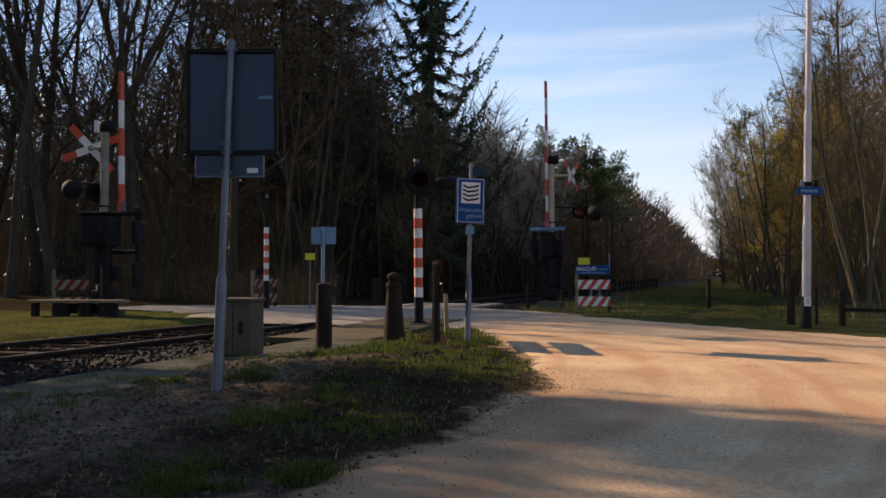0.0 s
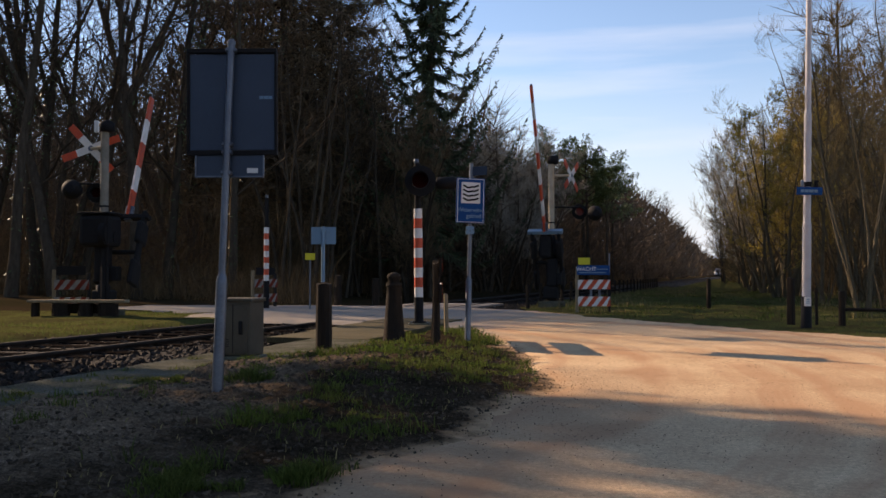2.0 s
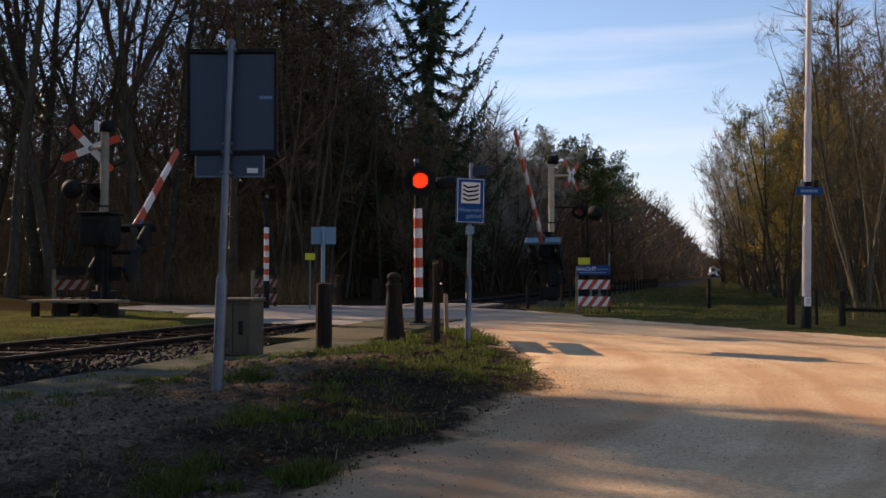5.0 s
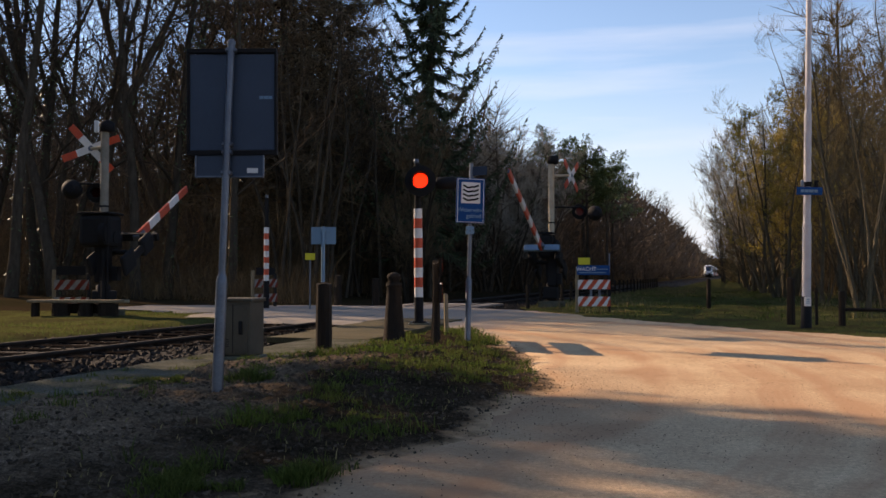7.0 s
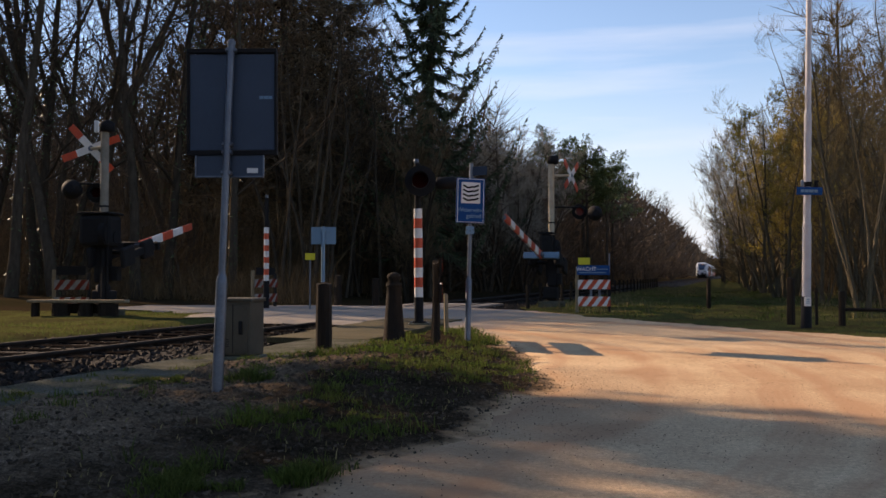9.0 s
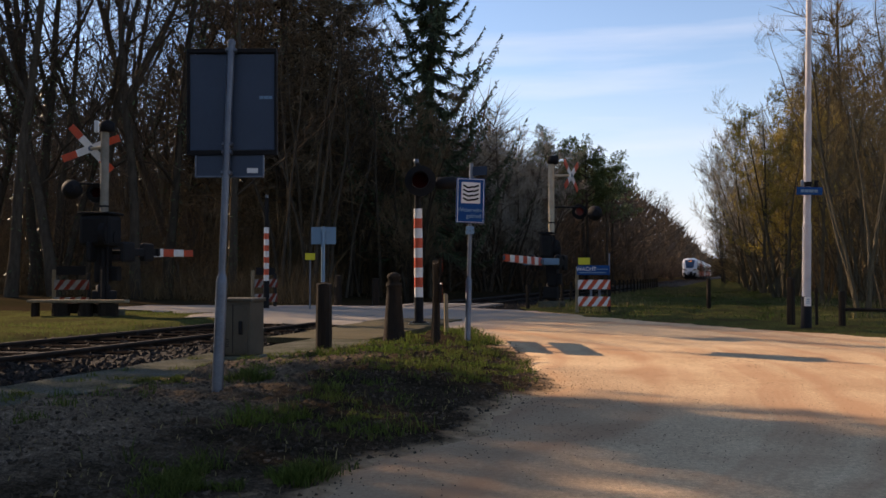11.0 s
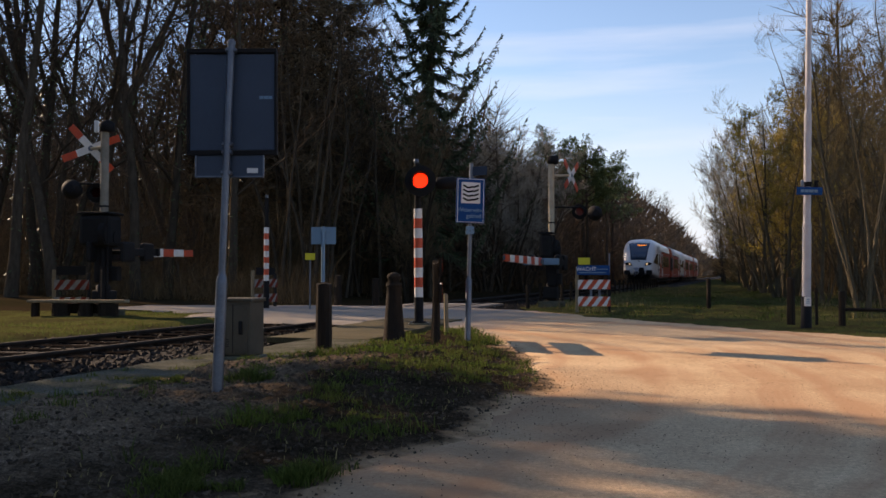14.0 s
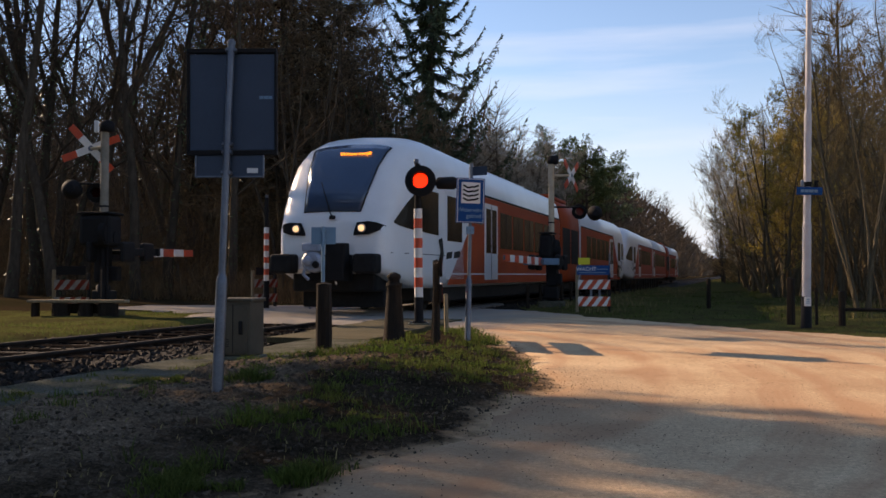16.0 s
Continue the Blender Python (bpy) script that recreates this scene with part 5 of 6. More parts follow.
def marker(x, y, z0, w, h, label):
    t = thing("yellow_marker", pose(x, y, 0), label, "marker")
    part("stake", tube([(0, 0, -0.2), (0, 0, z0 + 0.02)], 0.02, 8), M_GALV, t)
    part("plate", box(w, 0.012, h, (0, -0.02, z0), 0.004), M_YELLOW, t, "yellow plate")


def signal_head(parent, at, lit=True, yaw=0.0, size=1.0, lens_mat=None):
    """A round flashing lamp: backboard ring, housing, hood, lens."""
    h = part("backboard", ring(0.132 * size, 0.258 * size, 0.02), M_BLACK, parent, "round black backboard")
    h.matrix_basis = pose(*at, 0, 0, yaw)
    part("housing", tube([(0, 0.012, 0), (0, 0.11, 0), (0, 0.20, 0), (0, 0.23, 0)], [0.255 * size, 0.235 * size, 0.15 * size, 0.10 * size], 28, cap=False), M_BLACK, h)
    part("housing_back", disc(0.10 * size, 0.01, 24, pose(0, 0.232, 0) @ FLAT), M_BLACK, h)
    hood = ring(0.136 * size, 0.146 * size, 0.20, 40, pose(0, -0.20, 0.0))
    bmesh.ops.bisect_plane(hood, geom=hood.verts[:] + hood.edges[:] + hood.faces[:], plane_co=(0, 0, -0.03), plane_no=(0, 0.75, -1), clear_outer=True)
    part("hood", hood, M_BLACK, h, "black lamp hood")
    lens = disc(0.131 * size, 0.02, 32, pose(0, 0.05, 0) @ FLAT)
    part("lens", lens, lens_mat or M_REDGLOW if lit else M_LENSDARK, h, "red signal lens")
    return h


def near_signal():
    t = thing("flashing_signal", pose(-0.4, 15.15, 0.0, 0, -0.6, 0), "red and white banded post with a flashing red crossing lamp", "crossing signal", "crossing signals")
    part("foot_plate", box(0.36, 0.36, 0.05, (0, 0, 0.0), 0.012), M_CONCRETE, t)
    for x in (-0.13, 0.13):
        for y in (-0.13, 0.13):
            bolt(t, (x, y, 0.06), 0.02, Matrix())
    part("flange", disc(0.12, 0.03, 24, pose(0, 0, 0.065), bevel=0.006), M_BLACK, t)
    part("foot", tube([(0, 0, 0.05), (0, 0, 0.48)], 0.075, 20), M_BLACK, t, "black foot of the post")
    stripes_on_post(t, 0.48, 1.96, 9, 0.072)
    part("neck", tube([(0, 0, 1.96), (0, 0, 2.72)], [0.055, 0.05], 18), M_BLACK, t)
    part("pole_cap", tube([(-0.02, 0, 2.72), (-0.02, 0, 2.73), (-0.02, 0, 2.79), (-0.02, 0, 2.80)], [0.03, 0.04, 0.04, 0.02], 14), M_GALV, t, "pale cap")
    head = signal_head(t, (0.05, -0.20, 2.41))
    # Two halves added to cover the glowing lens while the lamp is off.
    shutters = []
    for sgn in (-1, 1):
        bm = disc(0.134, 0.006, 40)
        bmesh.ops.bisect_plane(bm, geom=bm.verts[:] + bm.edges[:] + bm.faces[:], plane_co=(0, 0, 0), plane_no=(-sgn, 0, 0), clear_outer=True)
        bmesh.ops.holes_fill(bm, edges=bm.edges[:])
        bm.transform(FLAT)
        s = part("shutter", bm, M_LENSDARK, t, "added dark red shutter that stands in for the unlit lens")
        shutters.append((s, sgn))
    part("cross_arm", tube([(0.1, 0.02, 2.40), (0.62, 0.02, 2.40)], 0.045, 12), M_BLACK, t)
    part("side_lamp", tube([(0.30, 0.02, 2.39), (0.34, 0.02, 2.39), (0.60, 0.02, 2.39), (0.66, 0.02, 2.39)], [0.05, 0.10, 0.11, 0.08], 24), M_BLACK, t, "black lamp facing the other road")
    return shutters


def water_sign():
    t = thing("water_sign", pose(0.31, 11.46, 0, 0, 1.35, 0), "blue information sign with a wave symbol on a steel pole", "road sign")
    part("lower_pole", tube([(0, 0, -0.3), (0, 0, 0.78), (0, 0, 0.82)], [0.038, 0.038, 0.024], 16), M_GALV, t)
    part("upper_pole", tube([(0, 0, 0.80), (0, 0, 2.27)], 0.0245, 16), M_GALV, t)
    p = part("panel", box(0.37, 0.02, 0.57, (-0.005, -0.055, 1.535), 0.008), M_BLUE, t, "blue sign face with pale rim")
    p.matrix_basis = pose(-0.012, 0, -0.03, 0, 0, 12)
    for x, z, w, h in ((-0.005, 1.545, 0.345, 0.006), (-0.005, 2.088, 0.345, 0.006), (-0.172, 1.545, 0.006, 0.549), (0.162, 1.545, 0.006, 0.549)):
        part("rim", box(w, 0.004, h, (x, -0.067, z)), M_WHITE, p)
    part("white_field", box(0.245, 0.004, 0.265, (-0.005, -0.068, 1.785)), M_WHITE, p, "white field")
    for i in range(4):
        z = 1.835 + 0.054 * i
        line = [(-0.105, -0.072, z + 0.016), (-0.05, -0.072, z - 0.012), (-0.03, -0.072, z - 0.014), (0.015, -0.072, z - 0.002), (0.035, -0.072, z - 0.006), (0.095, -0.072, z + 0.016)]
        part("wave", tube(line, 0.0115, 6), M_BLACK, p)
    word(p, "Waterwin-", 0.075, pose(-0.01, -0.0675, 1.70, 90, 0, 0), M_BLUEGREY)
    word(p, "gebied", 0.075, pose(0.04, -0.0675, 1.625, 90, 0, 0), M_BLUEGREY)
    q = part("rear_panel", box(0.37, 0.018, 0.57, (0, 0.055, 1.535), 0.006), M_ALU, t, "second panel facing away")
    q.matrix_basis = pose(0.17, 0.14, -0.03, 0, 0, 76)
    r = part("top_plate", box(0.27, 0.01, 0.115, (0.10, 0.0, 2.11), 0.004), M_ALU, t, "small plate above the sign")
    r.matrix_basis = pose(0, 0, 0, 0, 0, -35)
    c = part("plate_clamp", box(0.105, 0.03, 0.10, (0, -0.03, 1.365), 0.008), M_BLUEGREY, t)
    for x, z in ((-0.04, 1.42), (0.04, 1.42), (0.0, 1.405)):
        bolt(c, (x, -0.047, z), 0.01)
    for z in (1.58, 2.03):
        part("clamp", box(0.07, 0.09, 0.03, (0, -0.01, z), 0.006), M_GALV, t)


def pole_lamp_mast():
    t = thing("lamp_mast", pose(5.75, 14.35, 0, 0, 1.15, 0), "tall pale stepped lamp mast with a black foot", "street lamp")
    part("foot", tube([(0, 0, -0.2), (0, 0, 0.50), (0, 0, 0.51)], [0.082, 0.080, 0.07], 20), M_BLACK, t, "black foot sleeve")
    part("lower_mast", tube([(0, 0, 0.50), (0, 0, 1.62), (0, 0, 1.68), (0, 0, 1.70)], [0.067, 0.067, 0.062, 0.056], 20), M_MASTGREY, t)
    part("middle_mast", tube([(0, 0, 1.66), (0, 0, 3.40), (0, 0, 3.46), (0, 0, 3.48)], [0.057, 0.057, 0.05, 0.045], 20), M_MASTGREY, t)
    part("upper_mast", tube([(0, 0, 3.44), (0, 0, 7.4)], [0.046, 0.036], 18), M_MASTGREY, t)
    part("lamp_head", box(0.2, 0.62, 0.13, (0, -0.2, 7.38), 0.04), M_MASTGREY, t)
    part("label_plate", box(0.105, 0.02, 0.145, (-0.008, -0.073, 0.36), 0.004), M_WHITE, t, "white pole label")
    for i in range(3):
        part("label_bar", box(0.05, 0.003, 0.012, (-0.008, -0.0845, 0.40 + 0.03 * i)), M_BLUEGREY, t)
    s = part("street_sign", box(0.41, 0.02, 0.125, (0.0, -0.085, 2.115), 0.006), M_BLUE, t, "blue street sign")
    for i, (x, w) in enumerate(((-0.115, 0.05), (-0.05, 0.06), (0.025, 0.07), (0.10, 0.055))):
        part("lettering_bar", box(w, 0.003, 0.045, (x, -0.0965, 2.155)), M_BLUEGREY, s)
    for x in (-0.11, 0.115):
        part("bracket", box(0.05, 0.06, 0.11, (x, -0.07, 2.24), 0.015), M_GALV if x < 0 else M_BLACK, t)
    part("strap", tube([(0, 0, 2.25), (0, 0, 2.33)], 0.066, 18), M_BLACK, t)


def striped_plank(parent, w, h, at, n=7, white=None, red=None):
    """A plank with slanted red and white bands as pieces."""
    p = part("plank", box(w, 0.03, h, at, 0.004), white or M_WHITE, parent, "white plank with red slanted bands")
    step = w / (n - 0.5)
    for i in range(0, n, 1):
        if i % 2:
            continue
        x0 = at[0] - w / 2 + i * step - 0.3 * step
        xs = [max(at[0] - w / 2, min(at[0] + w / 2, q)) for q in (x0, x0 + step, x0 + step + h * 0.75, x0 + h * 0.75)]
        bm = bmesh.new()
        y = at[1] - 0.019
        vs = [bm.verts.new((xs[0], y, at[2])), bm.verts.new((xs[1], y, at[2])), bm.verts.new((xs[2], y, at[2] + h)), bm.verts.new((xs[3], y, at[2] + h))]
        f = bm.faces.new(vs)
        r = bmesh.ops.extrude_face_region(bm, geom=[f])
        for v in r["geom"]:
            if isinstance(v, bmesh.types.BMVert):
                v.co.y += 0.004
        bmesh.ops.recalc_face_normals(bm, faces=bm.faces[:])
        part("band", bm, red or M_RED, p)
    return p


def wait_sign(m, label, front=True, low=0.0):
    t = thing("wait_board", m, label, "warning board", "warning boards at the crossing")
    for x in (-0.36, 0.36):
        part("post", box(0.07, 0.07, 1.05 if x > 0 else 1.12, (x * 1.02, 0.06, -0.15), 0.008), M_STAKE if x < 0 else M_BLACK, t)
    for z in (0.13, 0.52):
        striped_plank(t, 0.74, 0.22, (0.02, 0, z + low), white=M_WHITE if front else M_SHADEWHITE, red=M_RED if front else M_SHADERED)
    if not front:
        if not low:
            part("board_back", box(0.62, 0.025, 0.2, (0.0, 0.0, 0.85), 0.006), M_BLACK, t, "dark back of a board")
        return t
    b = part("blue_board", box(0.76, 0.025, 0.225, (0.0, -0.005, 0.85), 0.006), M_BLUE, t, "blue board with white lettering")
    word(b, "WACHT", 0.125, pose(-0.16, -0.0195, 0.985, 90), M_WHITE)
    for i, (x, z, w) in enumerate(((0.20, 0.985, 0.27), (-0.02, 0.905, 0.62))):
        part("lettering_bar", box(w, 0.003, 0.02, (x, -0.0185, z - 0.01)), M_BLUEGREY, b)
    part("yellow_plate", box(0.27, 0.015, 0.16, (-0.21, -0.01, 1.09), 0.004), M_YELLOW, t, "yellow plate")
    part("thin_rod", tube([(0.38, 0.05, 0.9), (0.38, 0.05, 1.36)], 0.018, 10), M_GALV, t)
    part("bracket", box(0.05, 0.05, 0.6, (-0.05, 0.04, 0.13), 0.006), M_GALV, t)
    part("bracket", box(0.05, 0.05, 0.6, (0.15, 0.04, 0.13), 0.006), M_GALV, t)
    return t


def edge_board():
    t = thing("wait_board", pose(-0.028, 11.6, 0.0, 0, 0, 90.15), "red and white banded warning board turned to the road", "warning board", "warning boards at the crossing")
    for x in (-0.62, 0.62):
        part("post", worn_post(0.08, 0.08, 1.0, 4), M_WOOD, t).location = (x, 0.06, 0)
    for z in (0.52, 0.83):
        striped_plank(t, 1.8, 0.22, (0.0, 0, z))
        part("end_strip", box(0.006, 0.034, 0.225, (-0.904, 0, z - 0.002)), M_WOOD, t, "dark sawn plank end")


def cross(parent, at, yaw, half=0.63, slope=34, tilt=0.0):
    c = part("cross_boss", disc(0.06, 0.05, 16, FLAT), M_GALV, parent)
    c.matrix_basis = pose(*at, 0, 0, yaw) @ pose(0, 0, 0, 0, tilt, 0)
    for k, a in enumerate((slope, -slope)):
        for i, (x0, x1, mm) in enumerate(((-half, -half * 0.5, M_RED), (-half * 0.5, half * 0.5, M_WHITE), (half * 0.5, half, M_RED))):
            bm = box(x1 - x0 - 0.002, 0.018, 0.15, ((x0 + x1) / 2, -0.012 * k, -0.075), 0.003)
            bm.transform(pose(0, 0, 0, 0, a, 0))
            part("cross_plank", bm, mm, c)
    return c


def barrier(m, label, mast_at, arm_len, r0, stripes, pz, cross_at, cross_yaw, lamp_at, lamp_yaw, mast_h, mast_r, bell_side=1, mirror=1, bracket=None, mast_mat=None, slim=False, cross_tilt=0.0):
    t = thing("level_crossing_barrier", m, label, "crossing barrier", "level crossing barriers")
    mx, my = mast_at
    part("base_block", box(0.62, 0.75, 0.30, (mx, my, -0.16), 0.03), M_PATH, t, "mossy concrete base block")
    part("foot", tube([(mx, my, 0.15), (mx, my, 0.62), (mx, my, 0.66)], [0.14, 0.14, 0.11], 18), M_BLACK, t)
    part("lower_mast", tube([(mx, my, 0.6), (mx, my, pz + 0.75)], mast_r + 0.004, 18), M_BLACK, t, "black lower mast")
    part("mast", tube([(mx, my, pz + 0.75), (mx, my, mast_h - 0.22)], mast_r, 18), mast_mat or M_CREAM, t, "weathered mast")
    part("mast_band", tube([(mx, my, 2.25), (mx, my, 2.29)], mast_r + 0.012, 18), M_BLACK, t)
    part("bell", tube([(mx + 0.05 * bell_side, my, mast_h - 0.24), (mx + 0.05 * bell_side, my, mast_h - 0.22), (mx + 0.05 * bell_side, my, mast_h - 0.04), (mx + 0.05 * bell_side, my, mast_h)], [0.10, 0.15, 0.15, 0.08], 20), M_BLACK, t, "black bell on the mast top")
    part("mast_cap", box(0.085, 0.06, 0.24, (mx - 0.11, my - 0.14, mast_h - 0.26), 0.01), M_WHITE, t, "white cap plate")
    c = cross(t, cross_at, cross_yaw, tilt=cross_tilt)
    ca = Vector(cross_at)
    part("cross_bracket", tube([(mx, my, ca.z), tuple(ca)], 0.035, 10), M_CREAM, t)
    la = Vector(lamp_at)
    part("lamp_bracket", tube([(mx, my, la.z + 0.12), (la.x, la.y, la.z + 0.12)], 0.025, 10), M_BLACK, t)
    signal_head(t, lamp_at, True, lamp_yaw, 0.8, M_DIMRED)
    signal_head(t, tuple(la + Vector((0.45 * mirror, 0.18, -0.06))), False, lamp_yaw + 180, 0.8)
    # machine: gearbox, side plates, discs
    gw = 0.34 if slim else 0.66
    part("gearbox", box(gw, 0.62, 0.66, (mx - 0.10 * mirror, my + 0.05, pz + 0.10), 0.09), M_BLACK, t, "black barrier machine housing")
    part("gearbox_lid", box(gw + 0.04, 0.66, 0.05, (mx - 0.10 * mirror, my + 0.05, pz + 0.765), 0.02), M_BLACK, t)
    part("gear_cover", disc(0.27, 0.16, 24, pose(mx + 0.10 * mirror, my - 0.1, pz + 0.36, 0, 90, 0), bevel=0.03), M_BLACK, t, "round black gear cover")
    part("motor", tube([(mx - 0.32 * mirror, my + 0.05, pz + 0.30), (mx + 0.25 * mirror, my + 0.05, pz + 0.30)], 0.13, 16), M_BLACK, t)
    part("conduit", tube([(mx + 0.13, my - 0.1, 0.25), (mx + 0.16, my - 0.14, pz), (mx + 0.10, my - 0.10, pz + 0.5)], 0.028, 8), M_BLACK, t)
    part("pipe", tube([(mx + 0.09, my - 0.2, 0.2), (mx + 0.09, my - 0.2, pz - 0.3)], 0.035, 10), M_BLACK, t)
    part("cable_box", box(0.20, 0.2, 0.3, (mx + 0.20 * mirror, my + 0.1, pz - 0.6), 0.02), M_BLACK, t)
    part("gear_neck", box(0.26, 0.3, 0.75, (mx - 0.05, my + 0.08, pz - 0.64), 0.03), M_BLACK, t)
    part("drive_box", box(0.40, 0.36, 0.34, (mx, my + 0.05, 0.2), 0.05), M_BLACK, t)
    # moving arm, hinged at (0, 0, pz)
    bm = bmesh.new()
    for x in (-0.36, 0.36):
        bm = box(0.09, 1.25, 0.17, (x, 0.32, -0.085), 0.03, bm=bm)
        bm = box(0.14, 0.50, 0.40, (x, 0.42, -0.20), 0.10 * 0.6, bm=bm)
        bm = box(0.10, 0.55, 0.42, (x, -0.48, -0.21), 0.05, bm=bm)
    bm = tube([(-0.4, 0, 0), (0.4, 0, 0)], 0.05, 12, bm=bm)
    arm = part("arm", bm, M_BLACK, t, "black levers with counterweights")
    arm.location = (0, 0, pz)
    part("arm_bracket", box(0.95, 0.10, 0.17, (0, r0 - 0.04, -0.085), 0.015), bracket or M_BLUEGREY, arm, "flat cross bracket")
    part("arm_socket", box(0.16, 0.34, 0.12, (0, r0 + 0.05, -0.06), 0.02), M_GALV, arm)
    step = (arm_len - r0) / stripes
    for i in range(stripes):
        y0 = r0 + i * step
        q = i / stripes
        bm = box(0.055, step - 0.001, 0.20 - 0.05 * q, (0, y0 + step / 2, -0.10 + 0.025 * q), 0.008)
        part("arm_band", bm, M_RED if (stripes - 1 - i) % 2 == 0 else M_WHITE, arm)
    part("tip", box(0.045, 0.03, 0.10, (0, arm_len + 0.012, -0.05), 0.01), M_GALV, arm)
    return arm


def far_signal():
    t = thing("flashing_signal", pose(-4.57, 23.4, 0.0), "thin red and white banded post with a black top", "crossing signal", "crossing signals")
    part("foot", tube([(0, 0, -0.1), (0, 0, 0.70)], 0.08, 16), M_BLACK, t)
    stripes_on_post(t, 0.70, 2.08, 9, 0.066)
    part("neck", tube([(0, 0, 2.08), (0, 0, 2.85)], 0.05, 14), M_BLACK, t)
    part("pole_cap", tube([(0, 0, 2.85), (0, 0, 2.93)], 0.04, 12), M_GALV, t)


def bench_cover():
    t = thing("timber_barrier", pose(-7.25, 18.0, 0, 0, 0, -4), "low weathered timber barrier on dark stumps in the grass", "low barrier")
    part("top_board", box(2.0, 0.26, 0.06, (0.0, 0, 0.30), 0.012), M_STAKE, t, "pale weathered board")
    for x, w in ((-0.88, 0.12), (-0.35, 0.34), (0.15, 0.26), (0.62, 0.38)):
        part("stump", worn_post(w, 0.24, 0.285, int(10 + 10 * w + x)), M_WOOD, t).location = (x, 0, 0)
    part("rear_board", box(1.3, 0.05, 0.20, (0.1, 0.16, 0.08), 0.01), M_WOOD, t, "dark back board")


def fence(name, posts, rails, label, h=0.6, w=0.1):
    t = thing("post_and_rail_fence", pose(posts[0][0], posts[0][1], 0), label, "fence")
    me = mesh_of("post", worn_post(w, w, h, 8), M_WOOD)
    o = Vector((*posts[0], 0))
    for i, (x, y) in enumerate(posts):
        piece("post", me, t, Matrix.Translation((x - o.x, y - o.y, 0)) @ pose(0, 0, 0, 0, 0, 40 * i))
    for (x1, y1), (x2, y2) in zip(posts, posts[1:]):
        for z in rails:
            part("rail", tube([(x1 - o.x, y1 - o.y, z), (x2 - o.x, y2 - o.y, z - 0.01)], 0.032, 7), M_WOOD, t)


def build_things():
    big_board()
    cabinet()
    oak_bollard()
    cast_bollard()
    small_panel()
    simple_post("wooden_post", -0.08, 11.6, 0.085, 1.0, 2, "old leaning wooden post beside the sign", lean=-0.035)
    simple_post("wooden_stake", -0.135, 11.68, 0.04, 1.0, 4, "thin dark split stake leaning on a post", lean=-0.06)
    simple_post("wooden_stake", 0.05, 13.0, 0.06, 0.55, 6, "short pale stake in the verge", M_STAKE, lean=0.02)
    water_sign()
    pole_lamp_mast()
    wait_sign(pose(3.48, 20.96, 0, 0, 0, -3), "red and white banded warning board with blue lettered sign")
    wait_sign(pose(-8.35, 20.3, 0, 0, 0, 12), "red and white banded warning board behind the barrier mast", False)
    wait_sign(pose(-4.75, 24.2, 0.0, 0, 0, 48), "red and white banded warning board behind a banded post", False)
    edge_board()
    far_signal()
    bench_cover()
    marker(-3.35, 22.8, 1.23, 0.25, 0.17, "small yellow plate on a thin stake")
    simple_post("wooden_post", 5.82, 15.15, 0.12, 0.80, 1, "dark wooden post beside the lamp mast", group="verge posts")
    simple_post("wooden_post", 6.35, 15.4, 0.05, 0.62, 5, "thin dark stake in the grass", group="verge posts")
    fence("fence", [(6.6, 14.98), (8.5, 14.3), (10.6, 13.6), (13, 12.8)], (0.28,), "low dark post and rail fence by the road", 0.58)
    posts = [tuple(along(-5.0, 22.5 + 1.6 * i)[:2]) for i in range(26)]
    fence("fence", posts, (), "long row of low wooden posts beside the track", 0.62, 0.09)
    simple_post("wooden_post", 6.75, 23.0, 0.10, 0.75, 9, "dark post beside the grass path", group="verge posts")
    simple_post("wooden_post", -2.95, 25.4, 0.2, 0.85, 7, "dark stump post by the far road", group="verge posts")
    simple_post("wooden_post", -1.9, 25.6, 0.2, 0.75, 3, "dark stump post by the far road", group="verge posts")


